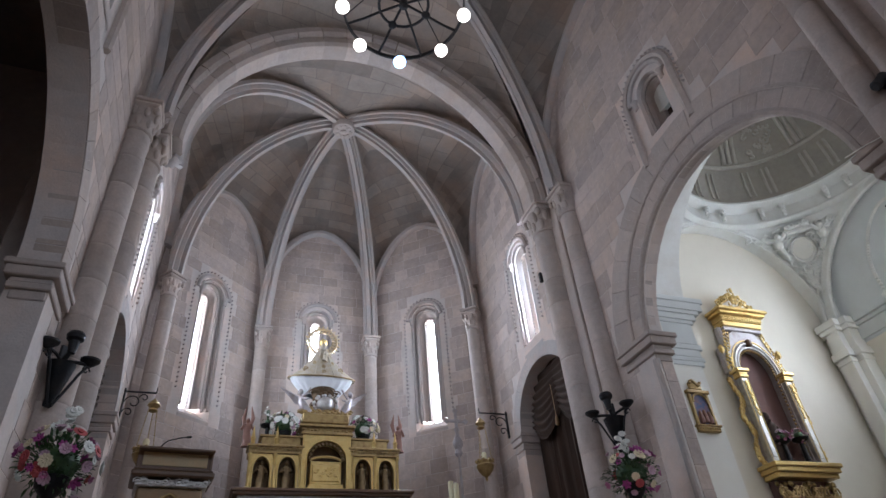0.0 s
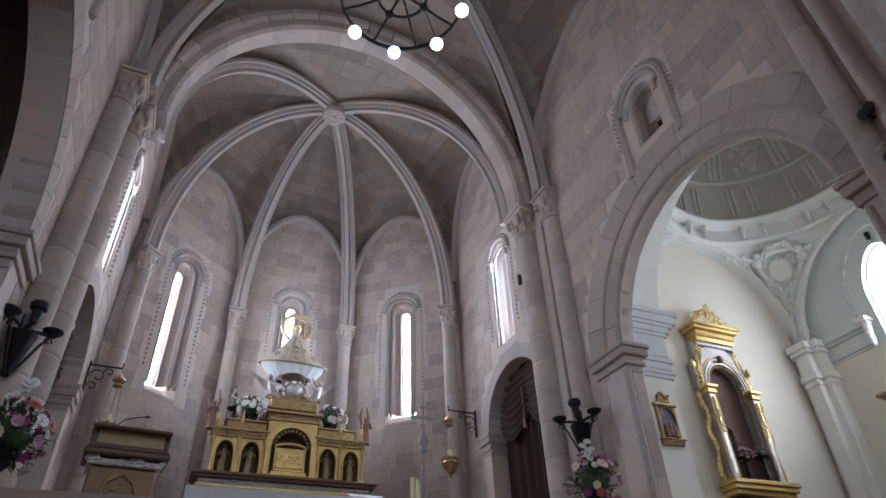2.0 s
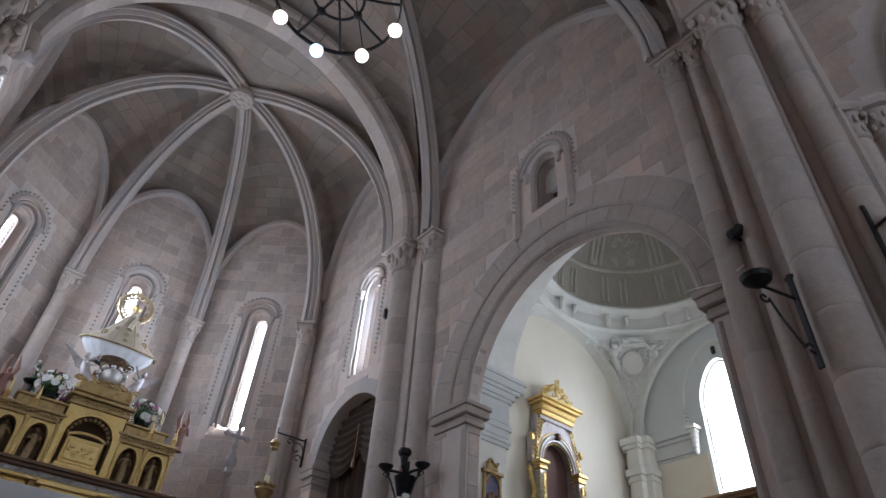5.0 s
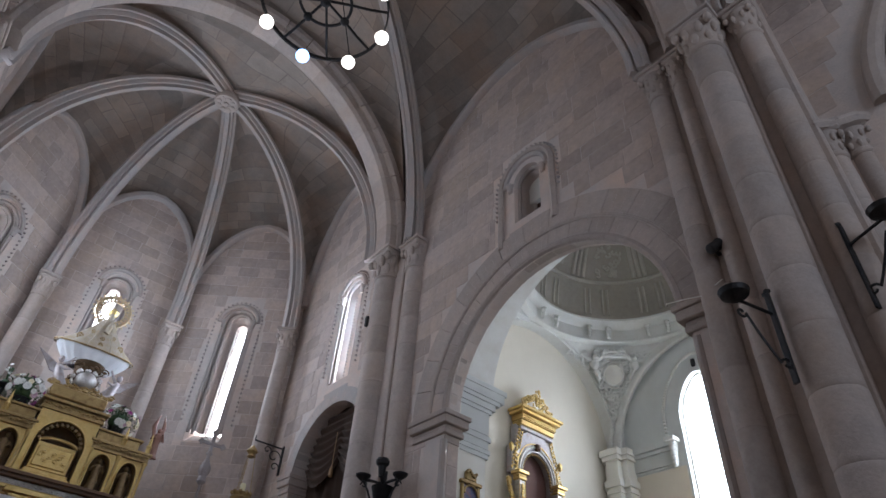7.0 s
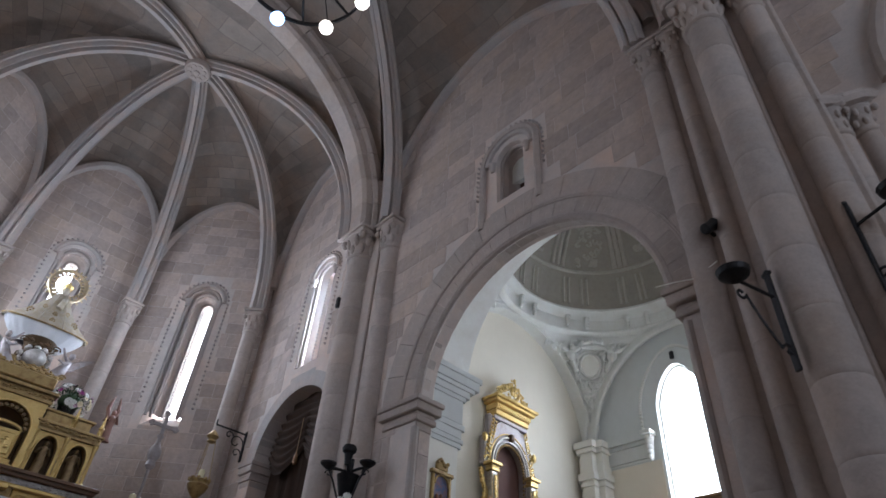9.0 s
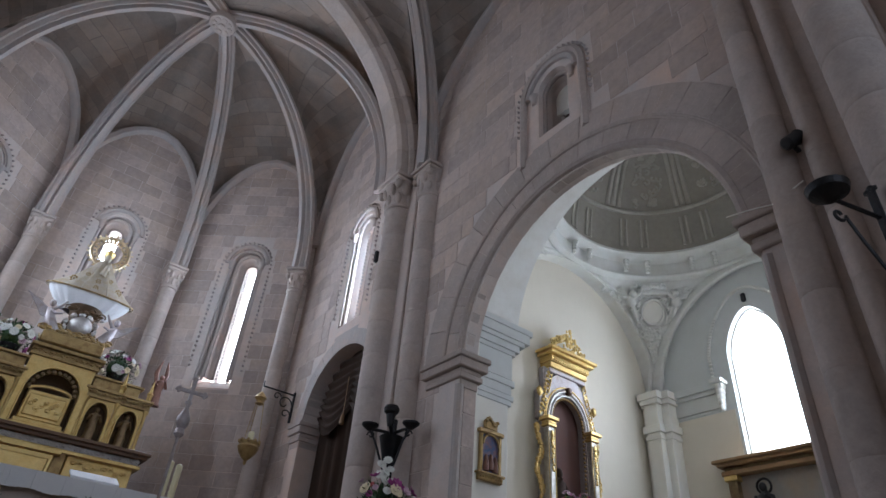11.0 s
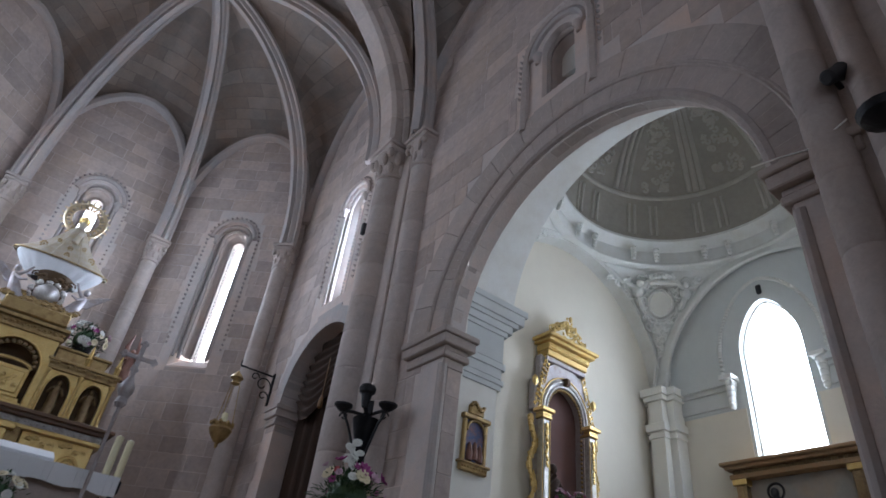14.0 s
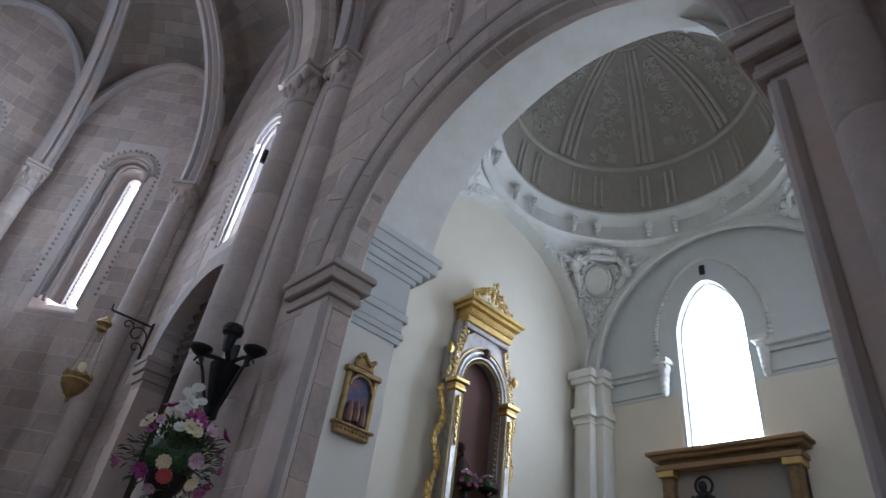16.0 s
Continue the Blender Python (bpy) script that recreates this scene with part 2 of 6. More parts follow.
def wall(name, p0, p1, z0, z1, thick, openings, label, mat=MORTAR, reveal=None):
    """A wall whose inner face runs from p0 to p1, with the room on the left hand. openings: (u0, u1, sill, springing, rise, point)."""
    p0, p1 = Vector((*p0, 0)), Vector((*p1, 0))
    length = (p1 - p0).length
    du = (p1 - p0).normalized()
    out = Vector((du.y, -du.x, 0))
    cuts = {0.0, length}
    for u0, u1, zb, zs, rise, pt in openings:
        cuts |= {(u0 + u1) / 2 - (u1 - u0) / 2 * math.cos(math.pi * k / 20) for k in range(21)}
    cuts = sorted(cuts)
    bm = bmesh.new()

    def quad(pts):
        bm.faces.new([bm.verts.new(p0 + du * u + out * d + Vector((0, 0, z))) for u, d, z in pts])

    for a, b in zip(cuts, cuts[1:]):
        mid, lo = (a + b) / 2, (z0, z0)
        here = sorted((o for o in openings if o[0] < mid < o[1]), key=lambda o: o[2])
        for u0, u1, zb, zs, rise, pt in here:
            c, hf = (u0 + u1) / 2, (u1 - u0) / 2
            ta, tb = zs + head(a - c, hf, rise, pt), zs + head(b - c, hf, rise, pt)
            for d in (0, thick):
                quad([(a, d, lo[0]), (b, d, lo[1]), (b, d, zb), (a, d, zb)])
            quad([(a, 0, zb), (b, 0, zb), (b, thick, zb), (a, thick, zb)])
            quad([(a, 0, ta), (b, 0, tb), (b, thick, tb), (a, thick, ta)])
            lo = (ta, tb)
        for d in (0, thick):
            quad([(a, d, lo[0]), (b, d, lo[1]), (b, d, z1), (a, d, z1)])
    for u0, u1, zb, zs, rise, pt in openings:
        for u in (u0, u1):
            quad([(u, 0, zb), (u, thick, zb), (u, thick, zs), (u, 0, zs)])
    for z in (z0, z1):
        quad([(0, 0, z), (length, 0, z), (length, thick, z), (0, thick, z)])
    for u in (0, length):
        quad([(u, 0, z0), (u, thick, z0), (u, thick, z1), (u, 0, z1)])
    bmesh.ops.remove_doubles(bm, verts=bm.verts, dist=0.0005)
    return structure(name, bm, mat, label, "wall", None), p0, du, out, length


def lay_blocks(w, z0, z1, blocked, limit=300, course=(0.27, 0.36), long=(0.34, 0.78)):
    """Ashlar courses on a wall's face, one object a block, left out where blocked(u0, u1, za, zb) says so."""
    BLOCKS.append((w, z0, z1, blocked, limit, course, long))


def finish_blocks():
    rnd = random.Random(7)
    for (ob, p0, du, out, length), z0, z1, blocked, limit, course, long in BLOCKS:
        z, count = z0, 0
        turn = math.degrees(math.atan2(du.y, du.x))
        while z < z1 - 0.1 and count < limit:
            h = min(rnd.uniform(*course), z1 - z)
            u = -rnd.uniform(0, 0.4)
            while u < length - 0.05 and count < limit:
                q = rnd.uniform(*long)
                a, b = max(u, 0.0), min(u + q, length)
                u += q
                cells = [(a, b)]
                if blocked(a, b, z, z + h):
                    n = max(2, round((b - a) / 0.16))
                    free = [(a + (b - a) * k / n, a + (b - a) * (k + 1) / n) for k in range(n)]
                    free = [c for c in free if not blocked(*c, z, z + h)]
                    cells = []
                    for c in free:
                        if cells and abs(cells[-1][1] - c[0]) < 1e-6:
                            cells[-1] = (cells[-1][0], c[1])
                        else:
                            cells.append(c)
                for a, b in cells:
                    if b - a < 0.08:
                        continue
                    g = 0.011
                    block = new("ashlar_block", UNIT)
                    block.parent = ob
                    block.matrix_world = pose(*(p0 + du * (a + b) / 2 + Vector((0, 0, z + h / 2)) - out * rnd.uniform(-0.027, -0.022)), 0, 0, turn) @ Matrix.Diagonal((b - a - g, 0.06, h - g, 1))
                    count += 1
            z += h


def clear_of(openings, margin=0.0):
    def blocked(u0, u1, za, zb):
        for a, b, sill, spring, rise, pt in openings:
            m = margin
            c, hf = (a + b) / 2, (b - a) / 2 + m
            for k in range(7):
                u = u0 + (u1 - u0) * k / 6
                if abs(u - c) < hf and zb > sill - m and za < spring + head(u - c, hf, rise + m, pt):
                    return True
        return False
    return blocked


# ---- the church: plan ----
ZC, ZP = 9.58, 9.88                       # tops of the capitals in the apse and on the piers
APSE = [(4.10, 6.75), (4.05, 10.85), (1.56, 12.95), (-1.56, 12.95), (-4.05, 10.85), (-4.10, 6.75)]
COLS = [(3.70, 10.72), (1.46, 12.74), (-1.46, 12.74), (-3.70, 10.72)]
BOSS = Vector((0.0, 9.89, 15.05))
BAYBOSS = Vector((0.0, 3.62, 14.75))
PRESB = 2.4

bm = bmesh.new()
box(bm, -9, 13, -10.5, 0.5, -0.3, 0.0)
structure("floor", bm, FLOOR, "worn stone floor of the nave", "floor")
bm = bmesh.new()
box(bm, -9, 13, 3.0, 14, 1.9, PRESB)
for k in range(8):
    box(bm, -9, 13, 0.5 + 0.32 * k, 3.0, 0.3 * k, 0.3 * (k + 1), 0.01)
structure("floor_presbytery", bm, FLOOR, "raised stone floor of the presbytery with steps", "floor")

SLIT = dict(half=0.42, sill=6.75, spring=9.98, rise=0.42)


def opening(c, s=SLIT, grow=0.0):
    return (c - s["half"] - grow, c + s["half"] + grow, s["sill"] - grow, s["spring"], s["rise"] + grow, 0.0)


def span(i):
    return (Vector((*APSE[i + 1], 0)) - Vector((*APSE[i], 0))).length


CENTRAL = dict(half=0.42, sill=7.95, spring=10.05, rise=0.42)
SIDE = dict(half=0.42, sill=7.55, spring=9.75, rise=0.42)
DOORR = (0.45, 2.85, PRESB, 5.80, 1.22, 0.0)
DOORL = (4.10 - 2.85, 4.10 - 0.45, PRESB, 5.80, 1.22, 0.0)
WALLS = [
    wall("wall_apse_1", APSE[0], APSE[1], 0, 14.6, 0.9, [DOORR, opening(1.72, SIDE)], "pinkish ashlar apse wall over a round-arched doorway"),
    wall("wall_apse_2", APSE[1], APSE[2], 0, 14.2, 0.9, [opening(span(1) / 2)], "pinkish ashlar apse wall with a slit window"),
    wall("wall_apse_3", APSE[2], APSE[3], 0, 14.2, 0.9, [opening(span(2) / 2, CENTRAL)], "pinkish ashlar apse wall behind the altar"),
    wall("wall_apse_4", APSE[3], APSE[4], 0, 14.2, 0.9, [opening(span(3) / 2)], "pinkish ashlar apse wall with a tall slit window"),
    wall("wall_apse_5", APSE[4], APSE[5], 0, 14.6, 0.9, [DOORL, opening(span(4) - 1.72, SIDE)], "pinkish ashlar apse wall with a curtained doorway"),
]
BAYX = 4.11
ARCH = (0.67, 4.92, 0.0, 5.68, 2.09, 0.0)    # along y: opening to the side chapel


def along(o, y0):
    return (o[0] - y0, o[1] - y0, *o[2:])


SMALLWIN = (3.04 - 0.30, 3.04 + 0.30, 8.75, 9.72, 0.30, 0.0)
WALLS.append(wall("wall_bay_right", (BAYX, 0.0), (BAYX, 6.75), 0, 14.8, 0.30, [along(ARCH, 0.0), along(SMALLWIN, 0.0)], "ashlar wall with a wide round arch to the chapel"))
WALLS.append(wall("wall_bay_left", (-BAYX - 0.25, 6.75), (-BAYX - 0.25, 0.0), 0, 14.8, 0.45, [(6.75 - ARCH[1], 6.75 - ARCH[0], 0, 5.68, 2.09, 0), (6.75 - 3.34, 6.75 - 2.74, 8.75, 9.72, 0.30, 0.0)], "ashlar wall with a wide round arch to a dark side chapel"))
NAVEARCH = (-6.6, -1.95, 0.0, 7.3, 2.5, 0.15)
WALLS.append(wall("wall_nave_right", (4.35, -10.4), (4.35, -0.0), 0, 14.8, 0.9, [(-6.6 + 10.4, -1.95 + 10.4, 0.0, 7.3, 2.5, 0.15)], "ashlar nave wall with a pointed arcade arch"))
WALLS.append(wall("wall_nave_left", (-4.6, 0.0), (-4.6, -10.4), 0, 14.8, 0.9, [], "plain ashlar nave wall"))
WALLS.append(wall("wall_west", (-5.5, -10.0), (5.3, -10.0), 0, 16, 0.9, [], "plain west wall of the nave", ASHLAR))
# dark aisles behind the arches
for name, x0, x1, y0, y1 in (("wall_chapel_left", -8.6, -8.3, -0.5, 7.4), ("wall_aisle_right", 8.0, 8.3, -10.4, 0.35)):
    bm = bmesh.new()
    box(bm, x0, x1, y0, y1, 0, 12)
    structure(name, bm, STONE, "shaded stone wall of a side aisle", "wall")
for name, dims in (("wall_chapel_left_end", (-8.6, -5.1, 7.0, 7.3)), ("wall_chapel_left_near", (-8.6, -5.1, -0.6, -0.3)), ("wall_aisle_right_end", (5.2, 8.3, -10.4, -10.1)), ("wall_aisle_right_near", (5.25, 8.3, 0.05, 0.35))):
    bm = bmesh.new()
    box(bm, *dims, 0, 12)
    structure(name, bm, STONE, "shaded end wall of a side aisle", "wall")
bm = bmesh.new()
box(bm, -8.6, -5.1, -0.6, 7.3, 11.4, 11.7)
box(bm, 5.2, 8.3, -10.4, 0.35, 11.4, 11.7)
structure("ceiling_aisles", bm, WEB, "stone ceiling of the side aisles", "ceiling")

# ---- vaults ----
RIB = [(-.20, .0), (-.20, -.09), (-.15, -.10), (-.14, -.16), (-.12, -.20), (-.085, -.20), (-.065, -.15), (-.05, -.16), (-.055, -.28), (.055, -.28), (.05, -.16), (.065, -.15), (.085, -.20), (.12, -.20), (.14, -.16), (.15, -.10), (.20, -.09), (.20, 0)]
FORM = [(-.09, .0), (-.09, -.07), (-.05, -.13), (.05, -.13), (.09, -.07), (.09, 0)]
TRANS = [(-.40, .05), (-.40, -.10), (-.34, -.16), (-.28, -.16), (-.26, -.30), (-.18, -.36), (.18, -.36), (.26, -.30), (.28, -.16), (.34, -.16), (.40, -.10), (.40, .05)]


def meridian(a, b, steps=18, power=2.0):
    """The line of a vault from a up to b, level at b."""
    a, b = Vector(a), Vector(b)
    pts = []
    for k in range(steps + 1):
        th = math.pi / 2 * k / steps
        w, h = 1 - math.cos(th), math.sin(th)
        p = a.lerp(b, w)
        p.z = a.z + (b.z - a.z) * h
        pts.append(p)
    return pts


def formeret(a, b, apex, foot, point=0.12, steps=16):
    a, b = Vector(a), Vector(b)
    half = (b - a).length / 2
    pts = []
    for k in range(steps + 1):
        u = -math.cos(math.pi * k / steps)
        p = a.lerp(b, (u + 1) / 2)
        p.z = foot + head(u * half, half, apex - foot, point)
        pts.append(p)
    return pts


def web(bm, line, boss, lift=0.0, steps=16):
    rows = [meridian(p + Vector((0, 0, lift)), boss + Vector((0, 0, lift)), steps) for p in line]
    for r in rows:
        r[-1] = boss + Vector((0, 0, lift))
    grid = [[bm.verts.new(p) for p in r] for r in rows]
    layer = bm.loops.layers.uv.verify()
    mid = len(rows) // 2
    along_u, along_v = [0.0], [[0.0] for r in rows]
    for a, b in zip(rows, rows[1:]):
        along_u.append(along_u[-1] + (b[0] - a[0]).length)
    for r, run in zip(rows, along_v):
        for p, q in zip(r, r[1:]):
            run.append(run[-1] + (q - p).length)
    flat = {}
    for i, (vs, r) in enumerate(zip(grid, rows)):
        for k, v in enumerate(vs):
            flat[v] = (along_u[mid] + (along_u[i] - along_u[mid]) * (1 - 0.9 * k / steps), r[k].z + 0.35 * along_v[i][k])
    for a, b in zip(grid, grid[1:]):
        for k in range(steps):
            f = bm.faces.new((a[k], b[k], b[k + 1], a[k + 1]))
            for lp in f.loops:
                lp[layer].uv = flat[lp.vert]


def rib(name, a, boss, parent, prof=RIB, mat=RIBSTONE):
    a = Vector(a)
    line = meridian(a, boss)
    side = Vector((boss.y - a.y, -(boss.x - a.x), 0))
    b = bmesh.new()
    d = (line[1] - line[0]).normalized().cross(side.normalized())
    inward = Vector((boss.x - a.x, boss.y - a.y, 0))
    sweep(b, line, [(u, v if d.dot(inward) < 0 else -v) for u, v in prof], side)
    return part(name, b, mat, parent)


# apse: springing points of the ribs, from the pier on one side round to the other
SPRING = [(3.80, 7.20, ZP), (3.80, 10.80, ZC), (1.50, 12.82, ZC), (-1.50, 12.82, ZC), (-3.80, 10.80, ZC), (-3.85, 7.20, ZP)]
apse_vault = bmesh.new()
WALLFOOT = ZC + 0.9
FORMS = []
for i in range(5):
    a, b = Vector((*APSE[i], 0)), Vector((*APSE[i + 1], 0))
    if i == 0:
        a = Vector((4.10, 7.2, 0))
    if i == 4:
        b = Vector((-4.10, 7.2, 0))
    FORMS.append(formeret(a, b, 13.9 if i in (0, 4) else 13.2, WALLFOOT))
for f in FORMS:
    line = [Vector((p.x, p.y, p.z)) for p in f]
    line[0].z = line[-1].z = ZC
    web(apse_vault, line, BOSS, 0.05)
front = formeret((4.0, 7.15, 0), (-4.0, 7.15, 0), 14.35, ZP, 0.06, 24)
web(apse_vault, front, BOSS, 0.05)
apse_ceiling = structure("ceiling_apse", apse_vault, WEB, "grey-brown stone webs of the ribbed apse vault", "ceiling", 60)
frame_apse = thing("apse_ribs", "moulded pale stone ribs meeting at a carved boss", "vault ribs", kind="structure")
for s in SPRING:
    rib("rib", s, BOSS, frame_apse)
for f in FORMS:
    b = bmesh.new()
    side = (f[-1] - f[0]).cross(Vector((0, 0, 1))).normalized()
    sweep(b, f, [(v, u) for u, v in [(-.10, .02), (-.10, -.10), (-.04, -.16), (.06, -.16), (.10, -.10), (.10, .02)]], side)
    part("wall_rib", b, RIBSTONE, frame_apse)
b = bmesh.new()
lathe(b, [(0.30, -0.02), (0.33, 0.04), (0.33, 0.16), (0.26, 0.22)], BOSS.x, BOSS.y, BOSS.z - 0.38, 24)
for k in range(8):
    ball(b, BOSS.x + 0.19 * math.cos(k * math.pi / 4), BOSS.y + 0.19 * math.sin(k * math.pi / 4), BOSS.z - 0.40, 0.075, 1, 1, 0.6, 1)
ball(b, BOSS.x, BOSS.y, BOSS.z - 0.41, 0.09, 1, 1, 0.7, 1)
part("boss", b, STONE, frame_apse, "carved round boss with a rosette")

# transverse arches and the bay before the apse
ARCHZ = ZP + 0.05


def transverse(name, y, label, half=3.62, crown=14.1):
    t = thing(name, label, "arch", kind="structure")
    line = [Vector((half * math.cos(math.pi * k / 40), y, ARCHZ + head(half * math.cos(math.pi * k / 40), half, crown - ARCHZ, 0.05))) for k in range(41)]
    for k in range(0, 40, 2):
        b = bmesh.new()
        sweep(b, line[k:k + 3], [(u, -v - 0.36) for u, v in TRANS], (0, 1, 0))
        part("voussoir", b, STONE, t)
    return t


transverse("chancel_arch", 6.86, "moulded stone chancel arch of pale voussoirs")
transverse("nave_arch", -0.42, "moulded stone transverse arch over the nave")
CORN = [(3.98, 6.15, ZP), (-4.05, 6.15, ZP), (-4.05, 0.36, ZP), (3.98, 0.36, ZP)]
bay = bmesh.new()
BAYF = [formeret((3.9, 6.55, 0), (-3.9, 6.55, 0), 14.45, ZP, 0.05, 24), formeret((-4.36, 6.5, 0), (-4.36, 0.15, 0), 13.55, ZP + 0.6, 0.22, 20),
        formeret((-3.9, -0.1, 0), (3.9, -0.1, 0), 14.45, ZP, 0.05, 24), formeret((4.11, 0.15, 0), (4.11, 6.5, 0), 13.55, ZP + 0.6, 0.22, 20)]
for f in BAYF:
    line = [p.copy() for p in f]
    line[0].z = line[-1].z = ZP
    web(bay, line, BAYBOSS, 0.05)
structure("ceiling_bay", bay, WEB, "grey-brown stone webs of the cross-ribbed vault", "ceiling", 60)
frame_bay = thing("bay_ribs", "moulded stone diagonal ribs of the bay vault", "vault ribs", kind="structure")
for c in CORN:
    rib("rib", c, BAYBOSS, frame_bay)
for f in (BAYF[1], BAYF[3]):
    b = bmesh.new()
    side = (f[-1] - f[0]).cross(Vector((0, 0, 1))).normalized()
    sweep(b, f, [(v, u) for u, v in [(-.10, .02), (-.10, -.10), (-.04, -.16), (.06, -.16), (.10, -.10), (.10, .02)]], side)
    part("wall_rib", b, RIBSTONE, frame_bay)
nave = bmesh.new()
NB = Vector((0.0, -5.2, 14.75))
for f in (formeret((3.9, -0.5, 0), (-3.9, -0.5, 0), 14.45, ZP, 0.05, 24), formeret((-4.6, -0.5, 0), (-4.6, -10, 0), 14.0, ZP, 0.2, 20),
          formeret((-4.6, -10, 0), (4.6, -10, 0), 14.45, ZP, 0.05, 24), formeret((4.36, -10, 0), (4.36, -0.5, 0), 14.0, ZP, 0.2, 20)):
    web(nave, f, NB, 0.05)
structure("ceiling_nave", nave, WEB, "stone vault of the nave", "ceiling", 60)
frame_nave = thing("nave_ribs", "moulded stone diagonal ribs of the nave vault", "vault ribs", kind="structure")
for c in ((4.0, -0.9, ZP), (-4.2, -0.9, ZP), (4.2, -9.6, ZP), (-4.2, -9.6, ZP)):
    rib("rib", c, NB, frame_nave)
bm = bmesh.new()
box(bm, -9, 14, -10.9, 14.5, 15.6, 15.9)
structure("ceiling_roof", bm, WOOD, "closed timber roof over the vaults", "ceiling")


# ---- columns ----
def column(x, y, z0, ztop, r, group, label, turn=0.0, cap=0.55, leaf=True, drum=0.62):
    """An engaged column: drums, carved capital and moulded abacus. ztop: the abacus's top."""
    t = thing("column", label, "column", (x, y, z0), turn, group)
    za = ztop - z0
    b = bmesh.new()
    w = r * 1.42
    box(b, -w, w, -w, w, za - 0.07, za, 0.012)
    box(b, -w * 0.92, w * 0.92, -w * 0.92, w * 0.92, za - 0.16, za - 0.07, 0.03)
    part("abacus", b, STONE, t)
    b = bmesh.new()
    zt = za - 0.16
    lathe(b, [(r * 1.0, -cap), (r * 1.12, -cap + 0.02), (r * 1.12, -cap + 0.06), (r * 0.99, -cap + 0.08), (r * 1.02, -cap * 0.55), (r * 1.18, -cap * 0.25), (r * 1.34, 0.0)], 0, 0, zt, 20)
    if leaf:
        for row, (hh, rr, n, sz) in enumerate(((-cap * 0.60, 0.98, 8, 0.26), (-cap * 0.24, 1.14, 8, 0.27))):
            for k in range(n):
                an = 2 * math.pi * (k + 0.5 * row) / n
                ball(b, r * rr * math.cos(an), r * rr * math.sin(an), zt + hh, r * sz, 0.9, 0.9, 2.0, 2)
        for k in range(4):
            an = math.pi / 4 + k * math.pi / 2
            ball(b, r * 1.5 * math.cos(an), r * 1.5 * math.sin(an), zt - 0.08, r * 0.26, 1, 1, 1.5, 2)
    part("capital", b, STONE, t, "carved leafy capital")
    zb, h = 0.0, zt - cap
    n = max(1, round((h - 0.25) / drum))
    b = bmesh.new()
    lathe(b, [(r * 1.45, 0), (r * 1.45, 0.08), (r * 1.25, 0.14), (r * 1.30, 0.19), (r * 1.05, 0.25)], 0, 0, 0, 20)
    part("base", b, STONE, t)
    hd = (h - 0.25) / n
    b = bmesh.new()
    lathe(b, [(r * 0.955, 0.0), (r * 0.992, 0.014), (r, 0.05), (r, hd - 0.05), (r * 0.992, hd - 0.014), (r * 0.955, hd)], 0, 0, 0, 20)
    me = mesh_of("drum", b, STONE, 35)
    for k in range(n):
        d = new("drum", me)
        d.parent = t
        d.location = (0, 0, 0.25 + k * hd)
        d.rotation_euler = (0, 0, 0.9 * k)
    return t


for (x, y), a in zip(COLS, (-42, 0, 0, 42)):
    column(x, y, PRESB, ZC, 0.165, "apse columns", "slim round stone column with a leafy capital", a, 0.45)
for s, dx in ((1, 0.0), (-1, 0.24)):
    column(s * (3.94 + dx * 0.83), 6.84 if s > 0 else 6.74, PRESB, ZP, 0.275 if s > 0 else 0.245, "pier columns", "thick engaged stone column carrying the chancel arch")
    column(s * (4.11 + dx * 0.5), 6.10 if s > 0 else 6.02, PRESB, ZP, 0.22, "pier columns", "slender engaged stone column beside the chancel pier")
for s, dx in ((1, 0.0), (-1, 0.25)):
    column(s * (3.86 + dx), -0.56, 0.0, ZP, 0.235, "pier columns", "thick engaged column of the nave pier")
    column(s * (4.07 + dx), 0.30, 0.0, ZP, 0.16, "pier columns", "slender engaged column of the nave pier")
    column(s * (4.02 + dx), -0.06, 0.0, ZP, 0.12, "pier columns", "slender engaged column of the nave pier")
    column(s * (4.04 + dx), -1.10, 0.0, ZP, 0.155, "pier columns", "slender engaged column of the nave pier")
for s, dx, side in ((1, 0.0, "right"), (-1, 0.2, "left")):
    for word, dims in (("chancel", (s * (3.93 + dx * 1.9), s * (5.3 + dx), 6.30 if s > 0 else 6.15, 7.25 if s > 0 else 6.95, 0, 14.5)),
                       ("nave", (s * (4.05 + dx), s * (5.3 + dx), -1.32, 0.44, 0, 14.5)),
                       ("nave_front", (s * (3.98 + dx), s * (4.3 + dx), -0.82, 0.0, 0, 14.0))):
        bm = bmesh.new()
        box(bm, *dims, 0.02)
        structure("pier_%s_%s" % (word, side), bm, STONE, "dressed stone pier behind the columns", "pier")


# ---- chapel ----
CX, CY, CA, CZ = 8.35, 3.80, 2.55, 7.40     # centre, half side and springing of the domed square
WINDOW = (3.44, 4.62, 5.82, 7.95, 0.98, 0.35)
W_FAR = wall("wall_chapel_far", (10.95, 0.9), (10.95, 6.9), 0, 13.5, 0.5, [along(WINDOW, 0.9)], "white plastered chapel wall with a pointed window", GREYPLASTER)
wall("wall_chapel_retable", (11.4, 6.60), (5.5, 6.60), 0, 13.5, 0.5, [], "cream plastered chapel wall behind the gilded retable", CREAMPLASTER)
wall("wall_chapel_south", (5.0, 0.9), (11.4, 0.9), 0, 13.5, 0.5, [], "white plastered chapel wall", PLASTER)
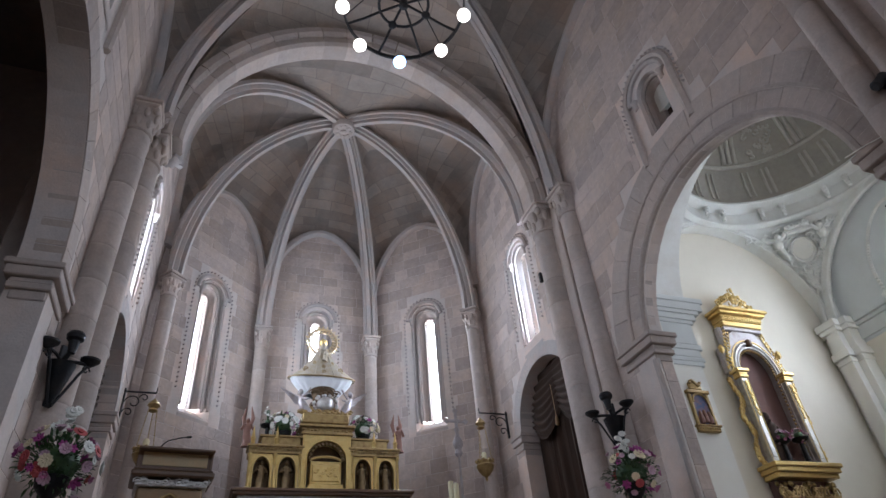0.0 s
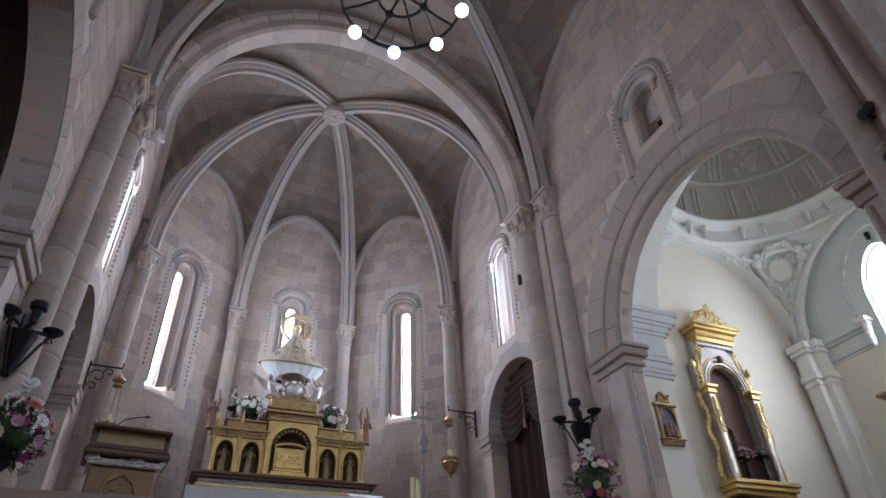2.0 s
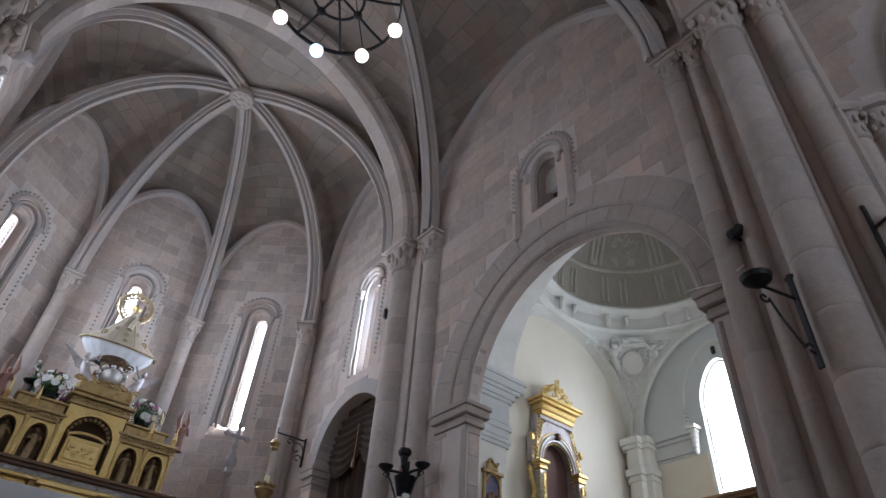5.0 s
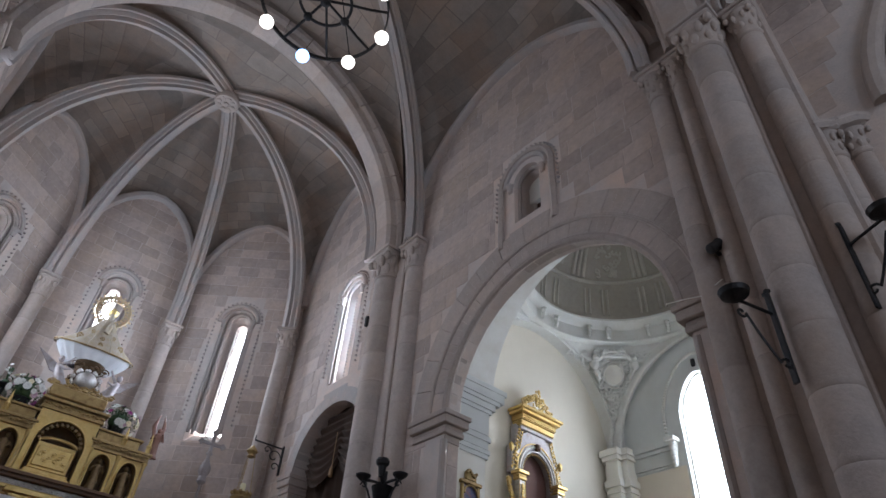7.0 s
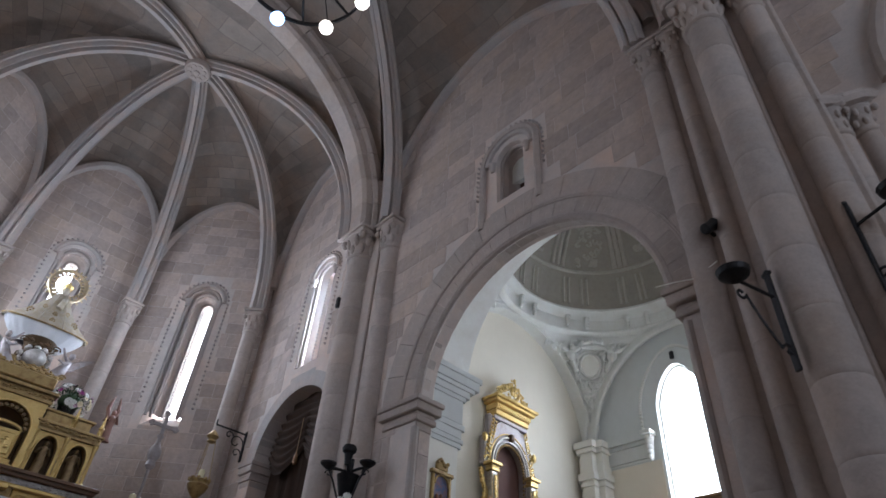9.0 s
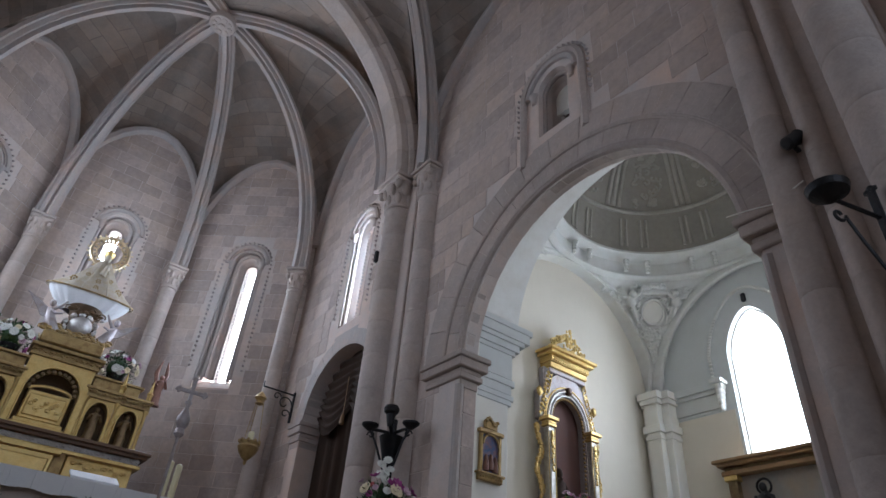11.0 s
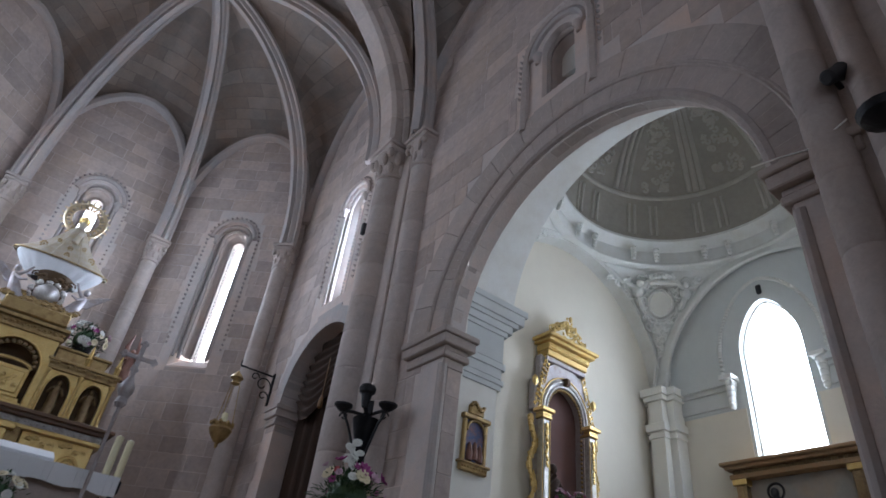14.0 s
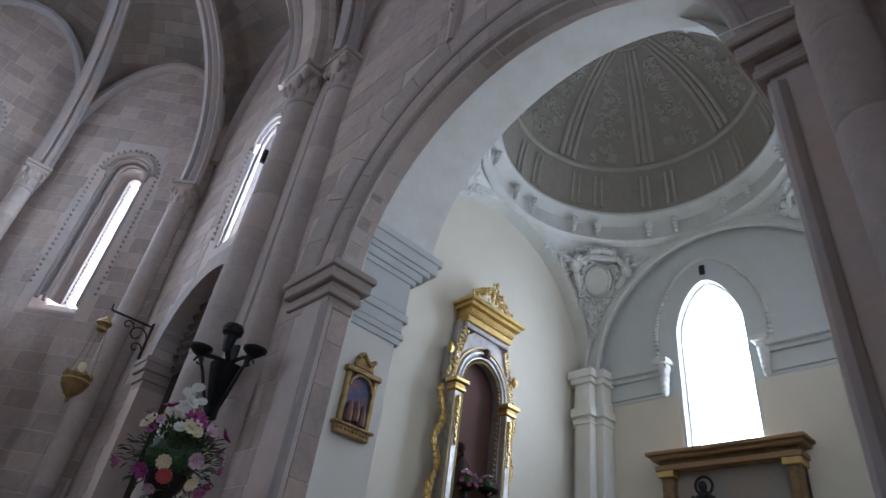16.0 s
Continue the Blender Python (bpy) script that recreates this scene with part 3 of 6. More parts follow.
# piers of the entrance, with their entablature
for y0, y1, word in ((5.05, 6.9, "far"), (-0.3, 0.59, "near")):
    s = 1 if word == "far" else -1
    face = y0 if s > 0 else y1
    back = y1 if s > 0 else y0
    bm = bmesh.new()
    box(bm, 4.42, 5.14, min(face, back), max(face, back), 0, 6.6, 0.01)
    box(bm, 4.405, 4.45, min(face - s * 0.125, face + s * 0.02), max(face - s * 0.125, face + s * 0.02), 0, 6.2)
    structure("wall_chapel_pier_" + word, bm, PLASTER, "white plastered pier of the chapel entrance", "pier")
    bm = bmesh.new()
    for o, za, zb in ((0.05, 5.62, 5.70), (0.09, 5.70, 5.78), (0.05, 5.78, 5.92), (0.11, 5.92, 6.02), (0.06, 6.02, 6.42), (0.12, 6.42, 6.50), (0.20, 6.50, 6.62), (0.30, 6.62, 6.70), (0.40, 6.70, 6.86), (0.46, 6.86, 6.96)):
        box(bm, 4.42, 5.14 + o, face - s * (0.01 + o * 0.12), back, za - 0.31, zb - 0.31, 0.008)
    structure("entablature_" + word, bm, GREYPLASTER, "pale grey moulded plaster entablature on a pier", "cornice", None)
# pendentives, drum and dome
bm = bmesh.new()
RS, N = CA * math.sqrt(2), 14
for q in range(4):
    a0 = math.pi / 4 + q * math.pi / 2
    rows = []
    for i in range(N + 1):
        z = CA * i / N
        rad = math.sqrt(RS * RS - z * z)
        half = math.pi / 4 * (1.0 if i == N else 0.0)
        edge = math.acos(min(1.0, CA / rad))
        span_a = math.pi / 4 - edge
        rows.append([bm.verts.new((CX + rad * math.cos(a0 + span_a * k / 8), CY + rad * math.sin(a0 + span_a * k / 8), CZ + z)) for k in range(-8, 9)])
    for a, b in zip(rows, rows[1:]):
        for k in range(16):
            try:
                bm.faces.new((a[k], a[k + 1], b[k + 1], b[k]))
            except ValueError:
                pass
bmesh.ops.remove_doubles(bm, verts=bm.verts, dist=0.001)
structure("pendentives", bm, STUCCO, "white stucco pendentives under the dome", "vault", 60)
ZR = CZ + CA
bm = bmesh.new()
prof = [(2.56, -0.06), (2.44, -0.05), (2.40, -0.02), (2.40, 0.02), (2.44, 0.06), (2.44, 0.34), (2.38, 0.38), (2.32, 0.46), (2.25, 0.50), (2.25, 0.56), (2.34, 0.60), (2.6, 0.62)]
SEG = 64
rings = [[bm.verts.new((CX + r * math.cos(2 * math.pi * k / SEG), CY + r * math.sin(2 * math.pi * k / SEG), ZR + h)) for k in range(SEG)] for r, h in prof]
for a, b in zip(rings, rings[1:]):
    for k in range(SEG):
        bm.faces.new((a[k], a[(k + 1) % SEG], b[(k + 1) % SEG], b[k]))
structure("dome_ring", bm, STUCCO, "moulded white stucco ring below the dome", "cornice")
ZD, RD, HD = ZR + 0.58, 2.34, 2.85
bm = bmesh.new()
rings = []
for i in range(19):
    th = radians(82) * i / 18
    r, h = RD * math.cos(th), HD * math.sin(th)
    rings.append([bm.verts.new((CX + r * math.cos(2 * math.pi * k / SEG), CY + r * math.sin(2 * math.pi * k / SEG), ZD + h)) for k in range(SEG)])
for a, b in zip(rings, rings[1:]):
    for k in range(SEG):
        bm.faces.new((a[k], a[(k + 1) % SEG], b[(k + 1) % SEG], b[k]))
bm.faces.new(rings[-1])
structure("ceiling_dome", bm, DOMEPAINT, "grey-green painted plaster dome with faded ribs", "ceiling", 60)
bm = bmesh.new()
box(bm, 5.7, 11.5, 0.8, 7.1, 13.5, 13.7)
structure("ceiling_chapel", bm, PLASTER, "closed roof above the chapel", "ceiling")

# broad soffits of the four wall arches
for name, axis, at0, at1 in (("retable", "y", CY + CA - 0.05, 6.62), ("far", "x", CX + CA - 0.12, 10.97), ("entry", "x", 4.42, CX - CA + 0.18)):
    bm = bmesh.new()
    r = CA - {"retable": 0.07, "far": 0.11, "entry": 0.0}[name]
    line = ring_points(CX if axis == "y" else CY - (0.60 if name == "entry" else 0.0), CZ - (0.58 if name == "entry" else 0.0), r, r, 36)
    two = []
    for d in (at0, at1):
        two.append([bm.verts.new((u, d, z) if axis == "y" else (d, u, z)) for u, z in line])
    for k in range(36):
        bm.faces.new((two[0][k], two[0][k + 1], two[1][k + 1], two[1][k]))
    if name == "entry":
        big = ring_points(CY - 0.60, CZ - 0.58, CA + 0.8, CA + 0.8, 36)
        for d, row in ((at0, two[0]), (at1, two[1])):
            o = [bm.verts.new((d, u, z)) for u, z in big]
            for k in range(36):
                bm.faces.new((row[k], row[k + 1], o[k + 1], o[k]))
    if name == "retable":
        big = ring_points(CX, CZ, CA + 0.02, CA + 0.02, 36)
        o = [bm.verts.new((u, at0, z)) for u, z in big]
        for k in range(36):
            bm.faces.new((two[0][k], two[0][k + 1], o[k + 1], o[k]))
    if name == "far":
        big = ring_points(CY, CZ, CA + 0.02, CA + 0.02, 36)
        o = [bm.verts.new((at0, u, z)) for u, z in big]
        for k in range(36):
            bm.faces.new((two[0][k], two[0][k + 1], o[k + 1], o[k]))
    structure("chapel_arch_" + name, bm, STUCCO, "white plastered arch band of the chapel", "arch", 60)
b = bmesh.new()
line = ring_points(CY, CZ, CA - 0.12, CA - 0.12, 36)
sweep(b, [(CX + CA - 0.13, u, z) for u, z in line], [(-.03, -.02), (.05, -.02), (.05, .05), (.0, .09), (-.03, .05)], (1, 0, 0))
structure("trim_far_arch", b, STUCCO, "white stucco moulding of the window arch", "moulding")

# corner pilasters and the broken cornice beside the window
for yc, word in ((6.28, "a"), (1.30, "b")):
    for k, (x0, x1) in enumerate(((10.45, 10.97), (10.62, 10.97))):
        bm = bmesh.new()
        d = 0.16 + 0.16 * k
        s = 1 if word == "a" else -1
        box(bm, x0, x1, yc - d, yc + d, 0, 6.72, 0.012)
        for o, za, zb in ((0.03, 6.42, 6.50), (0.06, 6.56, 6.72), (0.0, 6.72, 7.18), (0.06, 7.18, 7.28), (0.10, 7.28, 7.44)):
            box(bm, x0 - o, x1, yc - d - o, yc + d + o, za, zb, 0.008)
        structure("pilaster_%s_%d" % (word, k + 1), bm, PLASTER, "white plastered corner pilaster with moulded capital", "pilaster", None)
for y0, y1, word in ((4.86, 6.2, "left"), (1.4, 3.18, "right")):
    bm = bmesh.new()
    for o, za, zb in ((0.02, 6.86, 6.92), (0.06, 6.92, 7.22), (0.12, 7.22, 7.30), (0.20, 7.30, 7.42)):
        box(bm, 10.96 - o, 10.98, y0 - (o if word == "left" else 0) * 0.4, y1 + (o if word == "right" else 0) * 0.4, za, zb, 0.006)
    structure("trim_cornice_" + word, bm, GREYPLASTER, "grey plaster cornice stopping short of the window", "cornice", None)
    bm = bmesh.new()
    ye = y0 if word == "left" else y1
    for k in range(5):
        ball(bm, 10.86 - 0.01 * k, ye, 7.32 - 0.11 * k, 0.125 - 0.013 * k, 1, 0.8, 1.1, 2)
    box(bm, 10.68, 10.97, ye - 0.13, ye + 0.13, 7.38, 7.47, 0.01)
    structure("trim_console_" + word, bm, STUCCO, "white scrolled console at the end of the cornice", "console")

# cream paint below the broken cornice
for y0, y1, word in ((4.68, 6.6, "left"), (1.4, 3.38, "right")):
    bm = bmesh.new()
    box(bm, 10.942, 10.96, y0, y1, 0, 6.84)
    structure("wall_paint_" + word, bm, CREAMPLASTER, "cream painted lower part of the chapel wall", "wall", None)


# ---- windows, doorways and mouldings ----
def on(w, u, d, z):
    """A place on a wall: along it, into it, up."""
    return w[1] + w[2] * u + w[3] * d + Vector((0, 0, z))


def arch_loft(bm, w, c, foot, spring, steps, n=20):
    """Steps (half width, depth) of a reveal, drawn round an arch with straight legs."""
    rows = []
    for half, d in steps:
        rows.append([bm.verts.new(on(w, u, d, z)) for u, z in ring_points(c, spring, half, half, n, 0.0, foot)])
    for a, b in zip(rows, rows[1:]):
        for k in range(len(a) - 1):
            bm.faces.new((a[k], a[k + 1], b[k + 1], b[k]))


def arch_sweep(bm, w, c, foot, spring, half, d, prof, n=24):
    sweep(bm, [on(w, u, d, z) for u, z in ring_points(c, spring, half, half, n, 0.0, foot)], prof, -w[3])


def arch_studs(bm, w, c, foot, spring, half, step, r):
    line = ring_points(c, spring, half, half, 60, 0.0, foot)
    run, last = 0.0, None
    for (u0, z0), (u1, z1) in zip(line, line[1:]):
        seg = math.hypot(u1 - u0, z1 - z0)
        at = (step - run % step) if run else 0.0
        while at < seg:
            p = on(w, u0 + (u1 - u0) * at / seg, -0.03, z0 + (z1 - z0) * at / seg)
            bmesh.ops.create_cone(bm, cap_ends=True, segments=4, radius1=r, radius2=r * 0.3, depth=r * 1.5, matrix=Matrix.Translation(p) @ (-w[3]).to_track_quat("Z", "Y").to_matrix().to_4x4())
            at += step
        run += seg


GLASS = bpy.data.materials.new("window_glass")
GLASS.use_nodes = True
for key, value in (("Base Color", (0.93, 0.96, 1.0, 1)), ("Roughness", 0.08), ("Transmission Weight", 1.0), ("IOR", 1.02)):
    GLASS.node_tree.nodes["Principled BSDF"].inputs[key].default_value = value
LEAD = material("lead", (0.30, 0.30, 0.30), 0.6, 0.2)
windows = 0


def slit_window(w, c, sill, top, hood=0.60, glass=0.135, dark=False, deep=1.0, label="tall slit window in a stepped and studded stone surround"):
    global windows
    windows += 1
    spring = top - glass
    t = thing("window_%d" % windows, label, "window", kind="structure")
    b = bmesh.new()
    arch_loft(b, w, c, sill - 0.02, spring, [(0.425, 0.0), (0.425, 0.07), (0.35, 0.07), (0.35, 0.17), (0.27, 0.17), (0.25, 0.26), (glass + 0.05, 0.36), (glass, 0.37), (glass, 0.62)] if deep == 1.0 else [(0.425, 0.0), (0.425, 0.05), (0.35, 0.05), (0.33, 0.10), (0.25, 0.11), (glass, 0.16), (glass, 0.62)])
    part("window_reveal", b, RIBSTONE, t, smooth=None)
    b = bmesh.new()
    reach = 0.53 if deep == 1.0 else 0.22
    v = [b.verts.new(on(w, u, d, z)) for u, d, z in ((c - 0.43, -0.01, sill - 0.36), (c + 0.43, -0.01, sill - 0.36), (c + 0.43, reach, sill + 0.02), (c - 0.43, reach, sill + 0.02))]
    lo = [b.verts.new(on(w, u, d, z)) for u, d, z in ((c - 0.43, -0.01, sill - 0.44), (c + 0.43, -0.01, sill - 0.44), (c + 0.43, reach, sill - 0.44), (c - 0.43, reach, sill - 0.44))]
    b.faces.new(v)
    for k in range(4):
        b.faces.new((v[k], v[(k + 1) % 4], lo[(k + 1) % 4], lo[k]))
    part("window_sill", b, RIBSTONE, t, smooth=None)
    for half, d, r in ((0.385, 0.035, 0.035), (0.305, 0.13 if deep == 1.0 else 0.08, 0.035)):
        b = bmesh.new()
        tube(b, [on(w, u, d, z) for u, z in ring_points(c, spring, half, half, 24, 0.0, sill - 0.1)], r, 8)
        part("roll_moulding", b, RIBSTONE, t)
    for s in (-1, 1):
        b = bmesh.new()
        p = on(w, c + s * 0.385, 0.0, spring)
        lathe(b, [(0.04, -0.16), (0.05, -0.14), (0.05, -0.05), (0.085, 0.0), (0.085, 0.04)], p.x, p.y, p.z, 10)
        part("small_capital", b, RIBSTONE, t)
    b = bmesh.new()
    arch_sweep(b, w, c, None, spring, 0.50, 0.0, [(-0.02, -0.05), (0.05, -0.05), (0.07, 0.0), (0.04, 0.05), (-0.02, 0.05)])
    part("hood_mould", b, RIBSTONE, t)
    b = bmesh.new()
    arch_studs(b, w, c, sill + 0.1, spring, hood, 0.115, 0.032)
    tagged(part("studded_border", b, RIBSTONE, t, smooth=None), kind="stuff")
    b = bmesh.new()
    line = ring_points(c, spring, glass, glass, 12, 0.0, sill)
    b.faces.new([b.verts.new(on(w, u, 0.40 if dark else 0.50 if deep == 1.0 else 0.20, z)) for u, z in line])
    pane = part("pane", b, VELVET if dark else GLASS, t, "dark blind pane" if dark else "bright leaded pane", None)
    pane.visible_shadow = False
    if not dark:
        b = bmesh.new()
        z = sill + 0.08
        while z < top - 0.05:
            for s in (-1, 1):
                ball(b, *on(w, c + s * glass, 0.47 if deep == 1.0 else 0.18, z), 0.024, 1, 1, 1.3, 1)
            z += 0.085
        tagged(part("scalloped_lead", b, LEAD, t), kind="stuff")
        b = bmesh.new()
        v = [b.verts.new(on(w, c + su * 0.8, 1.25, z)) for su, z in ((-1, sill - 1.2), (1, sill - 1.2), (1, top + 1.0), (-1, top + 1.0))]
        b.faces.new(v)
        structure("backdrop_%d" % windows, b, DAYLIGHT, "bright sky outside a slit window", "sky", None)
    return t


slit_window(WALLS[0], 1.72, 7.70, 9.90, glass=0.10, deep=0.4)
slit_window(WALLS[1], span(1) / 2, 7.07, 10.08)
slit_window(WALLS[2], span(2) / 2, 8.30, 10.25)
slit_window(WALLS[3], span(3) / 2, 7.07, 10.08)
slit_window(WALLS[4], span(4) - 1.72, 7.70, 9.90, deep=0.4)
slit_window(WALLS[5], 3.04, 8.93, 9.80, 0.72, 0.11, True, label="small blind round-arched window in a studded surround")
slit_window(WALLS[6], 6.75 - 3.04, 8.93, 9.80, 0.72, 0.11, True, label="small blind round-arched window in a studded surround")
b = bmesh.new()
arch_sweep(b, WALLS[5], 3.04, 8.3, 9.70, 0.60, 0.0, [(-0.03, -0.05), (0.06, -0.05), (0.09, 0.0), (0.05, 0.06), (-0.03, 0.06)])
arch_sweep(b, WALLS[6], 6.75 - 3.04, 8.3, 9.70, 0.60, 0.0, [(-0.03, -0.05), (0.06, -0.05), (0.09, 0.0), (0.05, 0.06), (-0.03, 0.06)])
structure("trim_blind_window", b, STONE, "stone hood round the small blind window", "moulding")


def wedge_ring(name, w, c, spring, half, width, depth, count, label, mat=STONE, lift=0.022):
    """Voussoirs round an arch, each a piece of its own."""
    t = thing(name, label, "arch", kind="structure")
    for k in range(count):
        b = bmesh.new()
        a0, a1 = math.pi * k / count + 0.0012, math.pi * (k + 1) / count - 0.0012
        grid = []
        for d in (-lift, depth):
            grid.append([[b.verts.new(on(w, c - r * math.cos(a0 + (a1 - a0) * j / 3), d, spring + r * math.sin(a0 + (a1 - a0) * j / 3))) for j in range(4)] for r in (half, half + width)])
        f, g = grid
        for j in range(3):
            b.faces.new((f[0][j], f[0][j + 1], f[1][j + 1], f[1][j]))
            b.faces.new((g[0][j], g[0][j + 1], g[1][j + 1], g[1][j]))
            for q in (0, 1):
                b.faces.new((f[q][j], f[q][j + 1], g[q][j + 1], g[q][j]))
        for j in (0, 3):
            b.faces.new((f[0][j], f[1][j], g[1][j], g[0][j]))
        bmesh.ops.bevel(b, geom=b.edges[:], offset=0.004, segments=1, affect="EDGES")
        part("voussoir", b, mat, t, smooth=None)
    return t


def impost(name, x0, x1, y0, y1, z, label, mat=STONE, k=1.0):
    b = bmesh.new()
    for o, za, zb in ((0.0, -0.42, -0.30), (0.05, -0.30, -0.22), (0.033, -0.22, -0.15), (0.10, -0.15, -0.02), (0.13, -0.02, 0.06)):
        box(b, x0 - o * k, x1 + o * k, y0 - o * k, y1 + o * k, z + za, z + zb, 0.012)
    return structure(name, b, mat, label, "impost", None)


ASPRING, ACENTRE = 5.68, 2.83
wedge_ring("chapel_arch", WALLS[5], ACENTRE, ASPRING, 2.085, 0.33, 0.22, 17, "round arch of wide pinkish voussoirs")
wedge_ring("chapel_outer_arch", WALLS[5], ACENTRE, ASPRING, 2.47, 0.40, 0.10, 15, "smooth outer order of long pinkish voussoirs", lift=0.045)
b = bmesh.new()
for rr in (2.425, 2.455):
    tube(b, [on(WALLS[5], u, -0.03, z) for u, z in ring_points(ACENTRE, ASPRING, rr, rr, 40)], 0.020, 6)
structure("trim_chapel_arch", b, STONE, "thin double roll between the two orders of the chapel arch", "moulding")
b = bmesh.new()
tube(b, [on(WALLS[5], u, 0.012, z) for u, z in ring_points(ACENTRE, ASPRING, 2.10, 2.10, 40)], 0.062, 8)
structure("trim_chapel_roll", b, STONE, "rounded roll on the edge of the chapel arch", "moulding")
impost("impost_chapel_far", 4.12, 4.425, 4.895, 5.60, 5.68, "moulded stone impost of the chapel arch")
impost("impost_chapel_near", 4.12, 4.425, 0.20, 0.695, 5.66, "moulded stone impost of the chapel arch")
wedge_ring("left_arch", WALLS[6], 6.75 - ACENTRE, ASPRING, 2.085, 0.42, 0.32, 19, "round arch of stone voussoirs opening to shade")
impost("impost_left_far", -4.75, -4.37, 4.895, 5.52, 5.66, "moulded stone impost of the left arch")
impost("impost_left_near", -4.75, -4.37, 0.30, 0.765, 5.66, "moulded stone impost of the left arch")
wedge_ring("doorway_right", WALLS[0], 1.65, 5.80, 1.20, 0.30, 0.4, 13, "round doorway arch of pale smooth voussoirs", RIBSTONE)
wedge_ring("doorway_left", WALLS[4], 4.10 - 1.65, 5.80, 1.20, 0.30, 0.4, 13, "round doorway arch of pale smooth voussoirs", RIBSTONE)
for s, word in ((1, "right"), (-1, "left")):
    for y0, y1, n in ((9.60, 9.95, 1), (7.02, 7.22, 2)):
        impost("impost_door_%s_%d" % (word, n), min(s * 4.06, s * 4.6), max(s * 4.06, s * 4.6), y0, y1, 5.76, "small moulded impost of the doorway", RIBSTONE, 0.7)
# nave arcade: moulded arch and cluster of shafts
for half, d, r in ((2.32, 0.0, 0.12), (2.10, 0.16, 0.11), (1.92, 0.32, 0.10)):
    b = bmesh.new()
    line = [on(WALLS[7], 10.4 - 4.275 + u, d, 7.3 + head(u, half, 2.5 * half / 2.32 + 0.1, 0.15)) for u in [-half * math.cos(math.pi * k / 30) for k in range(31)]]
    tube(b, line, r, 10)
    structure("trim_arcade_%d" % round(half * 100), b, STONE, "rolled moulding of the nave arcade arch", "moulding")
for x, y, r in ((4.28, -1.28, 0.13), (4.42, -1.52, 0.12), (4.62, -1.72, 0.11)):
    column(x, y, 0.0, 7.30, r, "arcade shafts", "slim stone shaft of the nave arcade with a carved capital", 20, 0.38)
bm = bmesh.new()
tube(bm, [(4.18, -0.96, 7.24), (4.24, -1.16, 7.24), (4.12, -1.30, 7.24), (4.24, -1.44, 7.24), (4.30, -1.62, 7.24), (4.50, -1.80, 7.24)], 0.09, 8)
structure("trim_arcade_impost", bm, STONE, "wavy moulded string course above the arcade capitals", "moulding")
lay_blocks(WALLS[0], 2.6, 13.6, clear_of([(0.0, 0.55, 0, 14.5, 0.1, 0), (0.15, 3.15, PRESB, 5.80, 1.52, 0), (1.72 - 0.62, 1.72 + 0.62, 7.2, 9.80, 0.62, 0)]))
for i, top in ((1, 13.1), (2, 13.1), (3, 13.1)):
    c = span(i) / 2
    lay_blocks(WALLS[i], 3.2, top, clear_of([(c - 0.62, c + 0.62, 6.65 if i != 2 else 6.8, 9.95, 0.62, 0)]))
lay_blocks(WALLS[4], 2.6, 13.6, clear_of([(3.55, 4.1, 0, 14.5, 0.1, 0), (0.95, 3.95, PRESB, 5.80, 1.52, 0), (2.38 - 0.62, 2.38 + 0.62, 7.2, 9.80, 0.62, 0)]))
lay_blocks(WALLS[5], 2.2, 13.4, clear_of([(ACENTRE - 2.83, ACENTRE + 2.5, 0, ASPRING - 0.1, 0.1, 0), (ACENTRE - 2.87, ACENTRE + 2.87, ASPRING, ASPRING, 2.87, 0), (2.34, 3.74, 8.3, 9.72, 0.70, 0)]), 300, (0.30, 0.40), (0.42, 0.85))
lay_blocks(WALLS[6], 2.2, 13.4, clear_of([(6.75 - ACENTRE - 2.5, 6.75 - ACENTRE + 2.5, 0, ASPRING, 2.5, 0), (6.75 - 3.74, 6.75 - 2.34, 8.3, 9.72, 0.70, 0)]), 260, (0.34, 0.46), (0.5, 1.1))
lay_blocks(WALLS[7], 7.6, 13.6, clear_of([(10.4 - 7.0, 10.4 - 1.6, 0, 7.3, 2.9, 0.1)]), 160, (0.34, 0.46), (0.5, 1.1))

# worn stones and rounded corner of the chapel arch's jambs
rnd = random.Random(12)
for y, sgn, word in ((4.92, -1, "far"), (0.67, 1, "near")):
    b = bmesh.new()
    tube(b, [(4.145, y + sgn * -0.03, 2.4), (4.145, y + sgn * -0.03, 5.30)], 0.062, 10)
    structure("trim_jamb_" + word, b, RIBSTONE, "pale rounded stone corner of the arch jamb", "moulding")
    z = 2.4
    while z < 5.1:
        h = rnd.uniform(0.34, 0.52)
        block = new("ashlar_block", UNIT)
        block.parent = WALLS[5][0]
        block.matrix_world = pose(4.305, y - sgn * rnd.uniform(0.016, 0.022), z + h / 2, 0, 0, 0) @ Matrix.Diagonal((0.21, 0.06, h - 0.006, 1))
        z += h


# ---- chandelier ----
def turned(axis):
    return Vector(axis).to_track_quat("Z", "Y").to_matrix().to_4x4()


